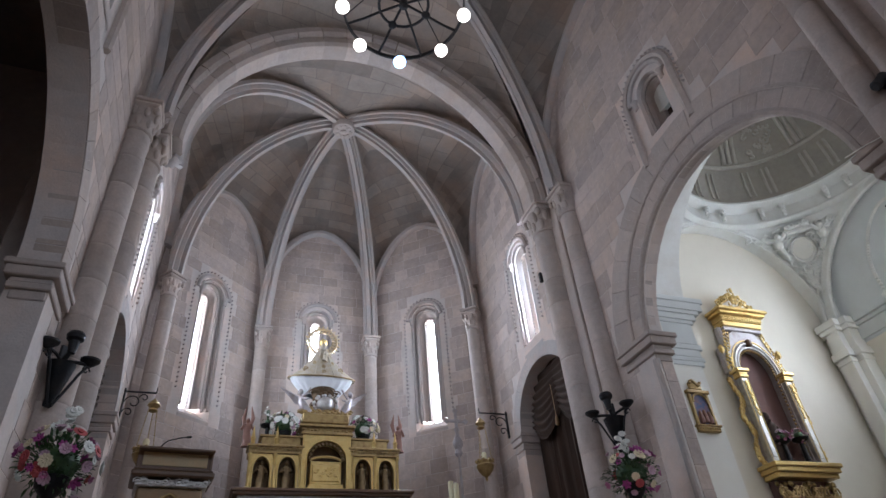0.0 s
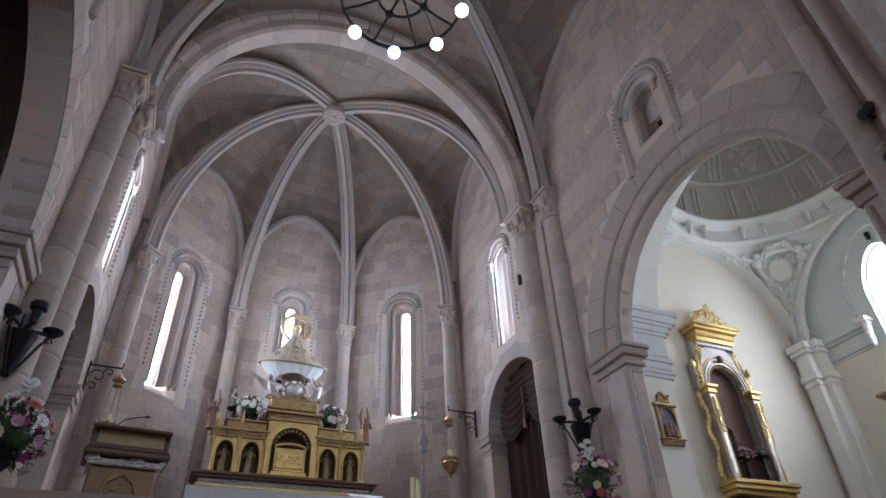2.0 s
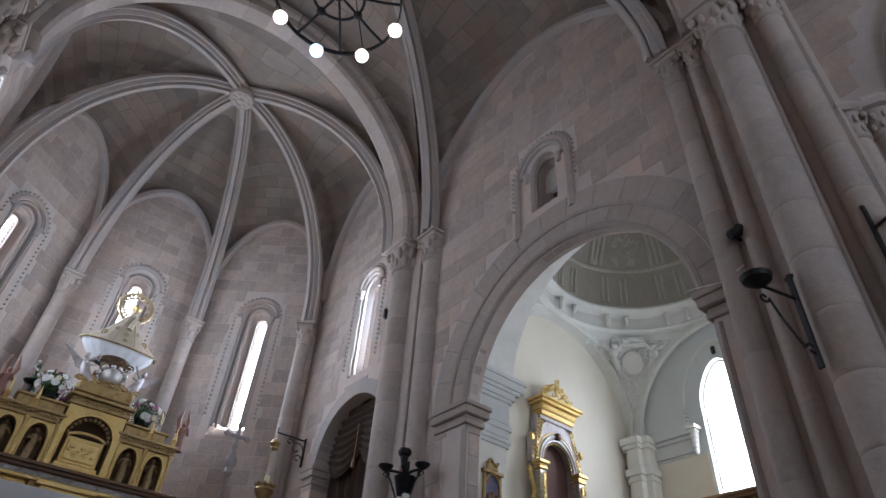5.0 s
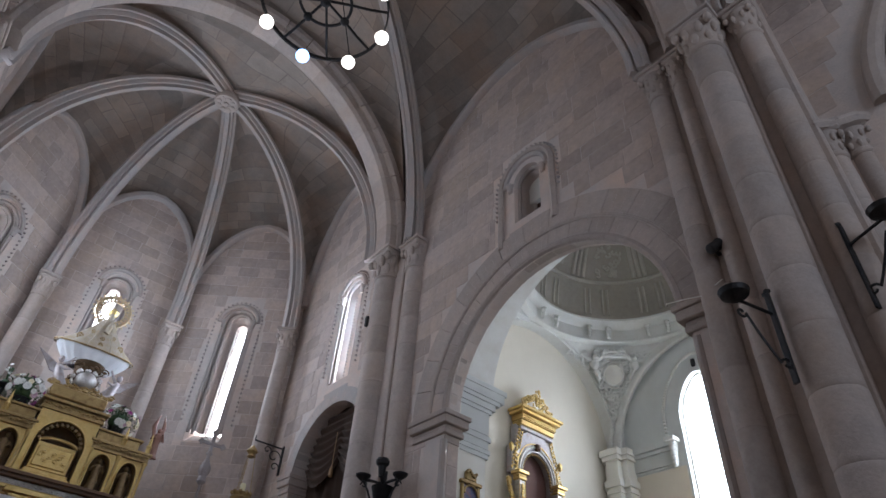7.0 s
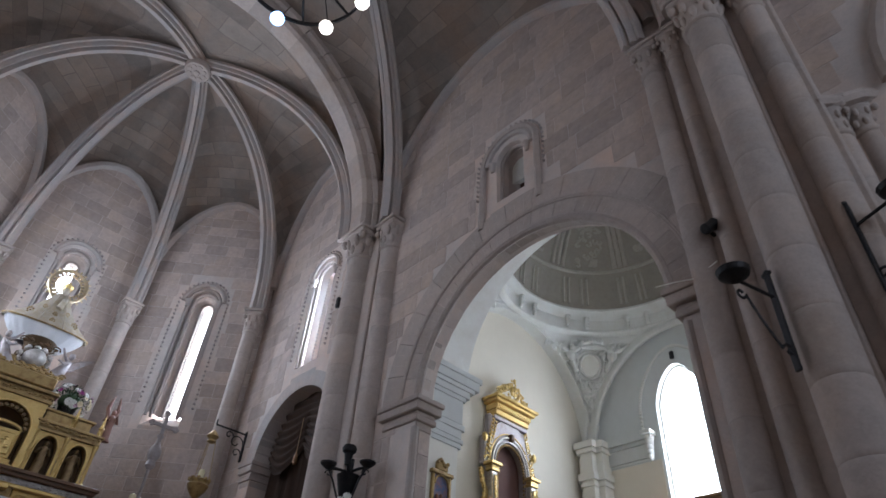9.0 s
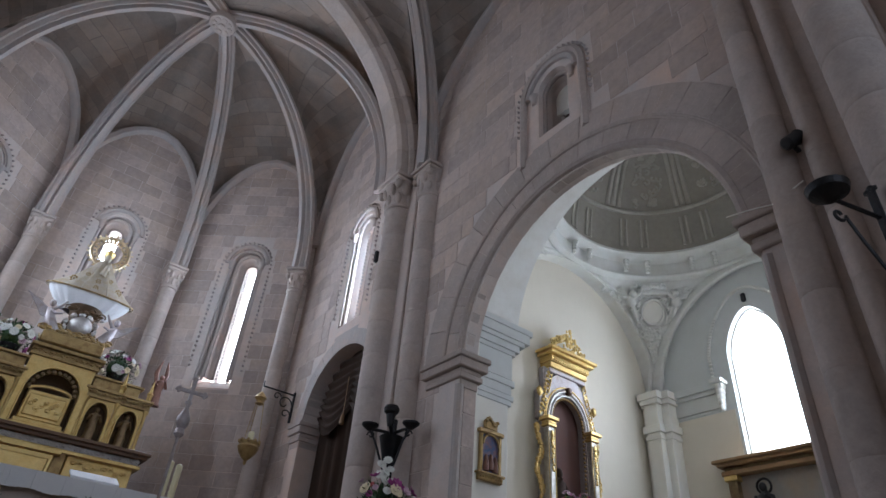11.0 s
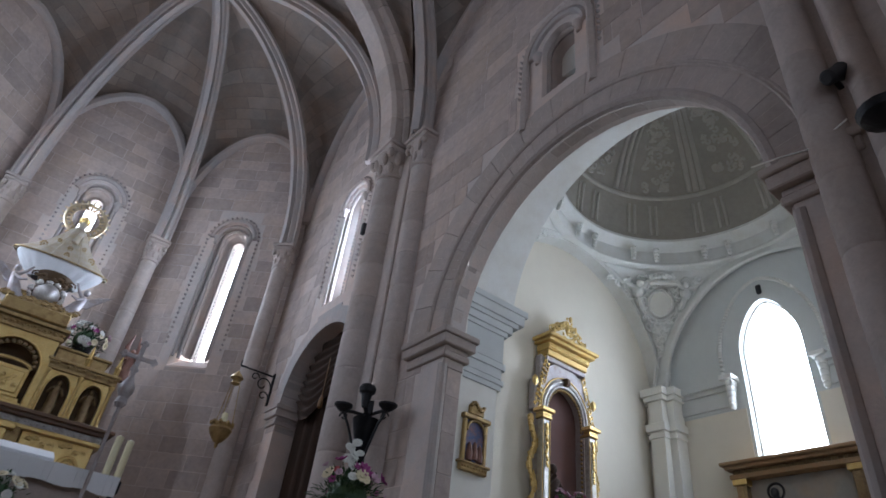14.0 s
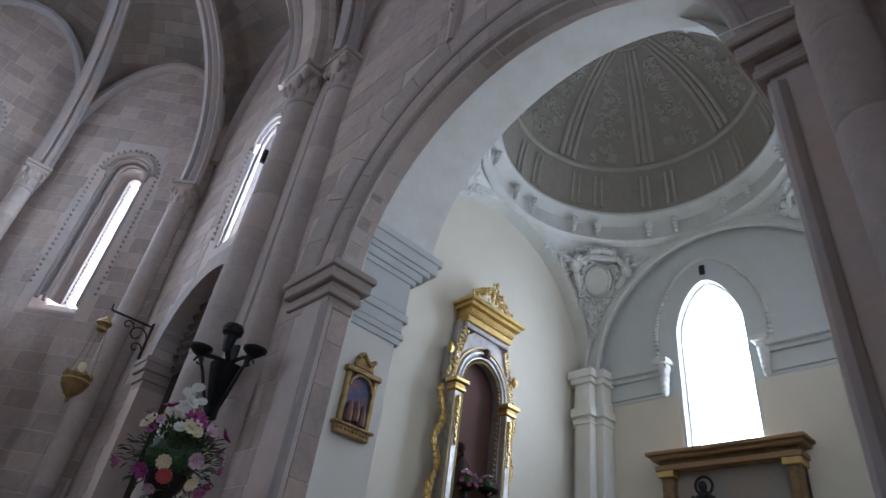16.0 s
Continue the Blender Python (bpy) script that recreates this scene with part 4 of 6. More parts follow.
def chandelier(x, y, z, r, ceiling):
    t = thing("chandelier", "black wrought-iron wheel chandelier with eight lit globes", "chandelier", (x, y, z))
    b = bmesh.new()
    sweep(b, [(r * math.cos(a), r * math.sin(a), 0.13) for a in arc(47, 0, 352.5)], [(-.014, -.045), (.014, -.045), (.014, .045), (-.014, .045)], None, True)
    part("outer_ring", b, IRON, t)
    b = bmesh.new()
    tube(b, [(0.46 * math.cos(a), 0.46 * math.sin(a), 0.20) for a in arc(31, 0, 348.4)], 0.028, 8, True)
    part("inner_ring", b, IRON, t)
    for k in range(8):
        an = radians(78 + 45 * k)
        mid = an + radians(22.5)
        c, s = math.cos(mid), math.sin(mid)
        b = bmesh.new()
        tube(b, [(0.05 * c, 0.05 * s, 0.24), (0.46 * c, 0.46 * s, 0.20), (0.8 * c, 0.8 * s, 0.14), (r * c, r * s, 0.13)], 0.024, 6)
        part("spoke", b, IRON, t)
        if k % 2 == 0:
            b = bmesh.new()
            ball(b, 0.47 * c, 0.47 * s, 0.20, 0.085, 1, 1, 0.8)
            part("knob", b, IRON, t)
        b = bmesh.new()
        lathe(b, [(0.03, 0.09), (0.06, 0.10), (0.06, 0.15), (0.03, 0.20)], r * math.cos(an), r * math.sin(an), 0, 10)
        holder = part("lamp_holder", b, IRON, t)
        b = bmesh.new()
        ball(b, r * math.cos(an), r * math.sin(an), 0.0, 0.125, 1, 1, 1, 3)
        part("globe", b, BLUEBULB if k == 0 else BULB, holder, "cold lit glass globe" if k == 0 else "warm lit glass globe")
    b = bmesh.new()
    lathe(b, [(0.03, 0.12), (0.09, 0.16), (0.09, 0.30), (0.05, 0.36), (0.05, 1.0), (0.02, 1.05)], 0, 0, 0, 12)
    part("hub", b, IRON, t)
    for k in range(3):
        an = radians(33 + 120 * k)
        b = bmesh.new()
        tube(b, [(r * math.cos(an), r * math.sin(an), 0.16), (0.02 * math.cos(an), 0.02 * math.sin(an), 1.5)], 0.010, 5)
        part("stay", b, IRON, t)
    b = bmesh.new()
    tube(b, [(0, 0, 1.0), (0, 0, ceiling - z)], 0.014, 5)
    part("chain", b, IRON, t)


chandelier(-0.10, 3.86, 11.47, 1.12, 14.62)


# ---- wrought-iron wall lights ----
def scroll(b, pts, r=0.020):
    tube(b, pts, r, 6)


def sconce(x, y, z, facing, label):
    """z: the foot; local -y points away from the wall. A flat stem, a V-shaped bowl of straps, two side pans and a raised cup."""
    t = thing("wall_sconce", label, "wall lamp", (x, y, z), facing, "wall sconces")
    b = bmesh.new()
    box(b, -0.05, 0.05, -0.04, 0.0, 0.0, 0.80, 0.012)
    box(b, -0.035, 0.035, -0.06, -0.03, 0.06, 0.60, 0.008)
    part("back_bar", b, IRON, t)
    b = bmesh.new()
    n = 10
    rows = []
    for i in range(n + 1):
        q = i / n
        half, out = 0.035 + 0.14 * q ** 0.8, 0.05 + 0.13 * q
        rows.append([b.verts.new((half * math.sin(a), -0.03 - out * math.cos(a), 0.04 + 0.50 * q)) for a in arc(8, -90, 90)])
    for p, q in zip(rows, rows[1:]):
        for k in range(8):
            b.faces.new((p[k], p[k + 1], q[k + 1], q[k]))
    bmesh.ops.solidify(b, geom=b.faces[:], thickness=0.012)
    part("bowl", b, IRON, t)
    for s in (-1, 0, 1):
        ox, oy, oz = 0.30 * s, -0.14 if s else -0.16, 0.66 if s else 0.80
        b = bmesh.new()
        if s:
            tube(b, [(s * 0.03, -0.05, 0.02), (s * 0.11, -0.09, 0.22), (s * 0.20, -0.13, 0.46), (ox, oy, oz - 0.03)], 0.017, 6)
            tube(b, [(s * 0.04, -0.05, 0.60), (s * 0.16, -0.10, 0.62), (ox, oy, oz - 0.03)], 0.022, 6)
            scroll(b, [(s * (0.27 + 0.06 * (1 - a / 9) * math.cos(a)), oy, oz - 0.11 + 0.06 * (1 - a / 9) * math.sin(a)) for a in [0.5 * k for k in range(13)]], 0.011)
        else:
            tube(b, [(0, -0.04, 0.58), (0, -0.12, 0.66), (0, oy, oz)], 0.030, 8)
        arm = part("arm", b, IRON, t)
        b = bmesh.new()
        if s:
            lathe(b, [(0.03, -0.05), (0.07, -0.02), (0.115, 0.02), (0.12, 0.045), (0.05, 0.05), (0.04, 0.07)], ox, oy, oz, 16)
        else:
            lathe(b, [(0.04, -0.14), (0.055, -0.06), (0.065, 0.02), (0.10, 0.05), (0.11, 0.10), (0.09, 0.14), (0.05, 0.15)], ox, oy, oz, 16)
        part("drip_pan", b, IRON, arm)
    return t


sconce(3.80, 5.92, 4.14, -55, "black wrought-iron sconce with three cups on the chancel pier")
sconce(-4.22, 5.72, 4.30, 48, "black wrought-iron sconce with three cups on a stone pier")


def bracket_sconce(x, y, z, facing, label):
    """A flat bar on the wall with one arm, one pan and a scrolled stay."""
    t = thing("bracket_sconce", label, "wall lamp", (x, y, z), facing, "bracket sconces")
    b = bmesh.new()
    box(b, -0.03, 0.03, -0.03, 0.0, 0.0, 0.96, 0.006)
    for s in (-1, 0, 1):
        ball(b, 0.03 * s, -0.015, 0.97 + (0.02 if s == 0 else 0), 0.028, 1, 0.6, 1, 1)
    part("back_bar", b, IRON, t)
    b = bmesh.new()
    tube(b, [(0, -0.02, 0.72), (0, -0.42, 0.78)], 0.016, 6)
    arm = part("arm", b, IRON, t)
    b = bmesh.new()
    tube(b, [(0, -0.05 - 0.06 * (1 - a / 9) * math.cos(a), 0.18 + 0.06 * (1 - a / 9) * math.sin(a)) for a in [0.5 * k for k in range(12, -1, -1)]] + [(0, -0.16, 0.26), (0, -0.26, 0.44), (0, -0.34, 0.62)] + [(0, -0.40 + 0.055 * (1 - a / 9) * math.cos(a), 0.64 - 0.055 * (1 - a / 9) * math.sin(a)) for a in [0.5 * k for k in range(13)]], 0.013, 6)
    part("scrolled_stay", b, IRON, t)
    b = bmesh.new()
    lathe(b, [(0.03, -0.05), (0.06, -0.03), (0.13, 0.02), (0.145, 0.07), (0.13, 0.07), (0.05, 0.03)], 0, -0.42, 0.80, 16)
    part("drip_pan", b, IRON, arm)
    return t


bracket_sconce(3.64, -0.36, 4.17, -112, "black wrought-iron bracket sconce on the nave pier")
bracket_sconce(3.88, -1.10, 4.72, -15, "black wrought-iron bracket sconce beside the arcade")


def spotlight(x, y, z, label):
    t = thing("spotlight", label, "spotlight", (x, y, z))
    b = bmesh.new()
    box(b, 0.02, 0.13, -0.02, 0.02, -0.03, 0.01, 0.005)
    part("bracket", b, BLACK, t)
    b = bmesh.new()
    lathe(b, [(0.04, -0.10), (0.062, -0.08), (0.062, 0.05), (0.075, 0.09), (0.06, 0.10)], 0, 0, 0.02, 14, pose(0, 0, 0.02, 50, 0, 60))
    part("lamp_head", b, BLACK, t)


spotlight(3.88, 0.10, 6.12, "small black spotlight clamped to the pier column")
b = bmesh.new()
box(b, 3.63, 3.70, 6.95, 7.02, 8.05, 8.28, 0.01)
tagged(part("speaker_box", b, BLACK), "small dark box fixed to the chancel column", "box")

# ---- the altarpiece ----
AY = 10.80


def pointed_arch(half, rise, n=8):
    """Outline (x, z) of a pointed arch from the right springing over the tip to the left."""
    pts = []
    for k in range(n + 1):
        q = k / n
        pts.append((half * (1 - q ** 1.7), rise * math.sin(q * math.pi / 2)))
    return pts + [(-x, z) for x, z in pts[-2::-1]]


def niche(t, x0, x1, y, z0, z1, spring, pointed, mat=GOLD, back=OLDGOLD, depth=0.22, name="niche"):
    """A front panel with an arched opening, its recess and its back."""
    w, c = x1 - x0, (x0 + x1) / 2
    half = w * 0.41
    line = pointed_arch(half, half * 1.5) if pointed else [(half * math.cos(a), half * math.sin(a)) for a in arc(12, 0, 180)]
    inner = [(c + half, z0 + 0.05)] + [(c + x, spring + z) for x, z in line] + [(c - half, z0 + 0.05)]
    outer = []
    for x, z in inner:
        high = z > spring + 0.001
        wide = min(1.0, abs(x - c) / half * 1.04) if high else 1.0
        outer.append((c + (w / 2 * wide if x > c else -w / 2 * wide), z1 if high else z))
    b = bmesh.new()
    o = [b.verts.new((x, y, z)) for x, z in outer]
    i = [b.verts.new((x, y, z)) for x, z in inner]
    d = [b.verts.new((x, y + depth, z)) for x, z in inner]
    for k in range(len(i) - 1):
        for q in ((o[k], o[k + 1], i[k + 1], i[k]), (i[k], i[k + 1], d[k + 1], d[k])):
            if len({v.co.to_tuple(4) for v in q}) == 4:
                b.faces.new(q)
    bl, br = b.verts.new((x0, y, z0)), b.verts.new((x1, y, z0))
    b.faces.new((br, o[0], i[0], i[-1], o[-1], bl))
    panel = part(name, b, mat, t, smooth=30)
    b = bmesh.new()
    box(b, x0 + 0.01, x1 - 0.01, y + depth, y + depth + 0.04, z0, z1)
    part("niche_back", b, back, panel)
    b = bmesh.new()
    tube(b, [(x, y - 0.01, z) for x, z in inner], 0.016, 6)
    part("niche_moulding", b, mat, panel)
    return panel


def leafwork(b, x0, x1, y, z0, z1, step, r, seed):
    """A carved run of leaves and scrolls between two heights."""
    rnd = random.Random(seed)
    n = max(2, int((x1 - x0) / step))
    for k in range(n + 1):
        x = x0 + (x1 - x0) * k / n
        z = (z0 + z1) / 2 + (z1 - z0) * 0.25 * math.sin(k * 2.1)
        ball(b, x, y, z, r * rnd.uniform(0.8, 1.2), 1.2, 0.6, 0.8, 1)
        tube(b, [(x + r * 1.5 * math.cos(a), y - 0.005, z + r * 1.2 * math.sin(a)) for a in [0.9 * q + k for q in range(5)]], r * 0.28, 5)


def figure(name, x, y, z, h, mat, label, category="statue", wings=False, turn=0, seed=1, arms=True):
    """A small carved standing figure, as one plain mesh."""
    rnd = random.Random(seed)
    b = bmesh.new()
    lathe(b, [(0.16 * h, 0), (0.165 * h, 0.04 * h), (0.13 * h, 0.10 * h), (0.145 * h, 0.30 * h), (0.115 * h, 0.50 * h), (0.135 * h, 0.68 * h), (0.145 * h, 0.76 * h), (0.06 * h, 0.82 * h), (0.05 * h, 0.85 * h)], 0, 0, 0, 14)
    for v in b.verts:
        v.co.y *= 0.72
        v.co.x += 0.018 * h * math.sin(v.co.z / h * 9 + seed)
        a = math.atan2(v.co.y, v.co.x)
        v.co *= Vector((1 + 0.06 * math.sin(5 * a + seed), 1 + 0.06 * math.sin(5 * a + seed), 1))[0] if v.co.z < 0.5 * h else 1.0
    ball(b, 0, -0.01 * h, 0.91 * h, 0.082 * h, 0.85, 0.95, 1.12)
    if arms:
        for s in (-1, 1):
            e = rnd.uniform(-0.05, 0.18)
            tube(b, [(s * 0.13 * h, 0, 0.74 * h), (s * 0.19 * h, -0.04 * h, 0.60 * h), (s * 0.09 * h, -0.16 * h, (0.62 + e) * h)], [0.045 * h, 0.042 * h, 0.03 * h], 7)
    if wings:
        for s in (-1, 1):
            for q in range(5):
                tube(b, [(s * 0.06 * h, 0.06 * h, 0.66 * h), (s * (0.30 + 0.06 * q) * h, 0.12 * h, (0.98 - 0.05 * q) * h), (s * (0.62 - 0.02 * q) * h, 0.10 * h, (1.04 - 0.16 * q) * h)], [0.05 * h, 0.05 * h, 0.012 * h], 6)
    ob = tagged(new(name, mesh_of(name, b, mat, 50)), label, category)
    ob.matrix_world = pose(x, y, z, 0, 0, turn)
    return ob


def altarpiece():
    t = thing("altarpiece", "gilded neo-Gothic altarpiece with niches and a central tabernacle arch", "altarpiece", (0, 0, PRESB - 0.12))
    inv = Matrix.Translation((0, 0, -PRESB))

    def p(name, b, mat, parent=t, label=""):
        bmesh.ops.transform(b, matrix=inv, verts=b.verts)
        return part(name, b, mat, parent, label)

    b = bmesh.new()
    box(b, -1.62, 1.62, AY + 0.22, AY + 0.62, PRESB, 4.80, 0.01)
    p("lower_body", b, OLDGOLD)
    for x0, x1 in ((-1.68, -0.62), (0.62, 1.68)):
        b = bmesh.new()
        box(b, x0, x1, AY + 0.10, AY + 0.24, PRESB, 4.74, 0.015)
        panel = p("lower_panel", b, GOLD)
        for k in range(2):
            c = x0 + (x1 - x0) * (0.27 + 0.46 * k)
            b = bmesh.new()
            for q in (0, 0.07):
                tube(b, [(c + x, AY + 0.08, 3.95 + z) for x, z in pointed_arch(0.23 - q, 0.55 - q)], 0.028, 6)
            tube(b, [(c - 0.23, AY + 0.08, 3.2), (c - 0.23, AY + 0.08, 3.97)], 0.03, 6)
            tube(b, [(c + 0.23, AY + 0.08, 3.2), (c + 0.23, AY + 0.08, 3.97)], 0.03, 6)
            leafwork(b, c - 0.16, c + 0.16, AY + 0.09, 4.55, 4.70, 0.09, 0.035, k)
            p("blind_tracery", b, GOLD, panel)
            b = bmesh.new()
            leafwork(b, c - 0.15, c + 0.15, AY + 0.09, 3.5, 4.1, 0.05, 0.045, k + 4)
            p("carved_relief", b, OLDGOLD, panel)
    b = bmesh.new()
    box(b, -0.60, 0.60, AY + 0.02, AY + 0.24, PRESB, 4.74, 0.015)
    p("centre_panel", b, OLDGOLD)
    b = bmesh.new()
    box(b, -0.42, 0.42, AY - 0.10, AY + 0.05, 4.28, 4.66, 0.02)
    box(b, -0.50, 0.50, AY - 0.14, AY + 0.05, 4.66, 4.74, 0.01)
    box(b, -0.36, 0.36, AY - 0.12, AY, 4.34, 4.58, 0.02)
    p("frontal_box", b, GOLD)
    for za, zb, o, mat in ((4.72, 4.78, 0.06, GOLD), (4.78, 4.88, 0.02, SILVER), (4.88, 4.94, 0.12, WOOD), (4.94, 5.0, 0.16, WOOD)):
        b = bmesh.new()
        box(b, -1.70 - o, 1.70 + o, AY + 0.02 - o, AY + 0.64, za, zb, 0.01)
        if mat is SILVER:
            leafwork(b, -1.68, 1.68, AY - 0.01, za + 0.02, zb - 0.02, 0.09, 0.032, 5)
        p("cornice", b, mat, t, "silvered leaf cornice" if mat is SILVER else "")
    edges = (-1.56, -1.06, -0.54)
    for s in (-1, 1):
        for a, c in zip(edges, edges[1:]):
            x0, x1 = (a, c) if s < 0 else (-c, -a)
            # Niche backs get the darkened gilding, so the recess shade is in the colour.
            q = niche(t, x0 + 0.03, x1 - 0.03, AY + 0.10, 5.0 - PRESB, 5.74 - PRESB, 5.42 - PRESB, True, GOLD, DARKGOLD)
        for x in edges:
            b = bmesh.new()
            lathe(b, [(0.045, 0), (0.05, 0.05), (0.028, 0.08), (0.03, 0.66), (0.05, 0.70), (0.05, 0.74)], s * -x * 1.0, AY + 0.08, 5.0, 10)
            p("pilaster", b, GOLD)
        b = bmesh.new()
        x0, x1 = (-1.60, -0.50) if s < 0 else (0.50, 1.60)
        box(b, x0, x1, AY + 0.04, AY + 0.5, 5.74, 5.80, 0.008)
        leafwork(b, x0 + 0.05, x1 - 0.05, AY + 0.02, 5.80, 5.88, 0.08, 0.03, 9)
        box(b, x0, x1, AY + 0.06, AY + 0.5, 5.80, 5.87, 0.008)
        box(b, x0 - 0.03, x1 + 0.03, AY + 0.0, AY + 0.5, 5.87, 5.92, 0.01)
        p("upper_cornice", b, OLDGOLD, t, "carved gilded upper cornice")
        b = bmesh.new()
        box(b, x0 + (0.25 if s < 0 else 0.05), x1 - (0.05 if s < 0 else 0.25), AY + 0.10, AY + 0.5, 5.92, 6.10, 0.01)
        box(b, x0 + (0.20 if s < 0 else 0.0), x1 - (0.0 if s < 0 else 0.20), AY + 0.07, AY + 0.5, 6.10, 6.15, 0.01)
        p("attic", b, OLDGOLD)
        for x in (-1.05, -1.53):
            b = bmesh.new()
            lathe(b, [(0.045, 0), (0.045, 0.12), (0.06, 0.14), (0.035, 0.18), (0.03, 0.24), (0.0, 0.42)], s * -x, AY + 0.08, 5.92, 4)
            p("pinnacle", b, GOLD)
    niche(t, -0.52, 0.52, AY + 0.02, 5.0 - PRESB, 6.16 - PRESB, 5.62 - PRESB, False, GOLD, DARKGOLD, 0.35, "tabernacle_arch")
    b = bmesh.new()
    for k in range(13):
        a = math.pi * (k + 0.5) / 13
        ball(b, 0.36 * math.cos(a), AY + 0.06, 5.62 + 0.36 * math.sin(a), 0.045, 1, 0.8, 1, 1)
    p("scalloped_arch", b, BROWNGOLD, t, "dark scalloped cusps of the tabernacle arch")
    b = bmesh.new()
    for za, zb, o in ((6.16, 6.22, 0.02), (6.22, 6.32, -0.01), (6.32, 6.38, 0.06)):
        box(b, -0.54 - o, 0.54 + o, AY - o, AY + 0.5, za, zb, 0.01)
    leafwork(b, -0.5, 0.5, AY - 0.0, 6.23, 6.31, 0.08, 0.035, 3)
    p("centre_cornice", b, OLDGOLD)
    b = bmesh.new()
    box(b, -0.33, 0.33, AY + 0.08, AY + 0.32, 5.14, 5.62, 0.015)
    box(b, -0.29, 0.29, AY + 0.06, AY + 0.10, 5.19, 5.56, 0.02)
    tube(b, [(0.33 * math.cos(a), AY + 0.10, 5.62 + 0.10 * math.sin(a)) for a in arc(12, 0, 180)], 0.03, 6)
    box(b, -0.41, 0.41, AY + 0.0, AY + 0.34, 5.0, 5.06, 0.01)
    box(b, -0.37, 0.37, AY + 0.03, AY + 0.34, 5.06, 5.13, 0.01)
    leafwork(b, -0.22, 0.22, AY + 0.06, 5.24, 5.52, 0.055, 0.032, 2)
    p("tabernacle", b, GOLD, t, "bright gilded tabernacle box")
    return t


altarpiece()
for k, x in enumerate((-1.31, -0.80, 0.80, 1.31)):
    figure("saint_statuette", x, AY + 0.19, 4.93, 0.58, BROWNGOLD, "small dark gilded carved figure standing in a niche", seed=k + 3)
for s in (-1, 1):
    figure("angel_statuette", s * 1.66, AY + 0.25, 5.80, 0.62, SKIN, "small painted carved angel on the altarpiece", wings=False, seed=7 + s)
    b = bmesh.new()
    for q in (-1, 1):
        tube(b, [(s * 1.66 + q * 0.04, AY + 0.33, 6.18), (s * 1.66 + q * 0.10, AY + 0.38, 6.48), (s * 1.66 + q * 0.05, AY + 0.38, 6.74)], [0.03, 0.045, 0.008], 6)
    tagged(part("angel_wings", b, SKIN), "raised painted wooden wings of an altar angel", "statue")

# ---- the statue above the altar ----
VY = 11.75
b = bmesh.new()
box(b, -0.4, 0.4, VY - 0.25, VY + 0.4, PRESB, 6.46, 0.02)
box(b, -0.55, 0.55, VY - 0.40, VY + 0.4, 6.46, 6.54, 0.02)
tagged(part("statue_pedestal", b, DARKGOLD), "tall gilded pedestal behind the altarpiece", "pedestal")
VZ = 7.72


def mantle_ring(b, radius, h, fold, count, deep=0.40):
    segs = 72
    ring = []
    for k in range(segs):
        a = 2 * math.pi * k / segs
        q = radius * (1 + fold * math.sin(count * a))
        ring.append(b.verts.new((q * math.cos(a), deep * q * math.sin(a), h + 0.05 * abs(math.cos(a)) ** 3 * min(1.0, radius))))
    return ring


def loft(b, rings):
    for p, q in zip(rings, rings[1:]):
        for k in range(len(p)):
            b.faces.new((p[k], p[(k + 1) % len(p)], q[(k + 1) % len(p)], q[k]))


b = bmesh.new()
prof = [(0.09, 0.87), (0.15, 0.81), (0.22, 0.71), (0.33, 0.55), (0.49, 0.36), (0.68, 0.19), (0.86, 0.05), (0.93, 0.0), (0.91, -0.02), (0.88, -0.01)]
rings = [mantle_ring(b, q, h, 0.035 * (1 - max(h, 0.0)), 11) for q, h in prof]
loft(b, rings)
b.faces.new(rings[0])
ball(b, 0, -0.06, 0.92, 0.095, 0.85, 0.9, 1.15)
ball(b, 0.06, -0.20, 0.66, 0.06, 1, 1, 1.1, 2)
tube(b, [(0.02, -0.21, 0.46), (0.05, -0.22, 0.60)], [0.075, 0.055], 8)
for s_ in (-1, 1):
    tube(b, [(s_ * 0.06, -0.08, 0.84), (s_ * 0.14, -0.20, 0.54), (s_ * 0.22, -0.31, 0.23), (s_ * 0.28, -0.37, 0.0)], 0.022, 6)
statue = tagged(new("robed_statue", mesh_of("robed_statue", b, CREAM, 60)), "robed statue in a wide embroidered cream mantle", "statue")
statue.matrix_world = pose(-0.02, VY, VZ) @ Matrix.Diagonal((0.87, 0.90, 1.0, 1.0))
b = bmesh.new()
rings = [mantle_ring(b, q, h, f, 19) for q, h, f in ((0.87, 0.0, 0.01), (0.80, -0.10, 0.03), (0.68, -0.22, 0.05), (0.55, -0.33, 0.06), (0.46, -0.40, 0.07), (0.42, -0.39, 0.07))]
loft(b, rings)
lining = tagged(part("mantle_lining", b, WHITECLOTH, smooth=60), "white satin lining hanging in pleats below the mantle", "cloth")
lining.matrix_world = pose(-0.02, VY, VZ) @ Matrix.Diagonal((0.87, 0.90, 1.0, 1.0))
b = bmesh.new()
for x, h, q in ((0, 0.30, 0.06), (-0.48, 0.22, 0.085), (0.48, 0.22, 0.085), (0, 0.12, 0.065), (-0.25, 0.42, 0.05), (0.25, 0.42, 0.05)):
    wide = 0.93 - 1.35 * h + 0.55 * h * h
    y = -0.40 * wide * math.sqrt(max(0.10, 1 - (x / max(wide, abs(x) * 1.05)) ** 2)) - 0.012
    for k in range(8):
        ball(b, x + q * 0.7 * math.cos(k * math.pi / 4), y, h + q * 0.7 * math.sin(k * math.pi / 4), q * 0.28, 1, 0.5, 1, 1)
    ball(b, x, y, h, q * 0.3, 1, 0.5, 1, 1)
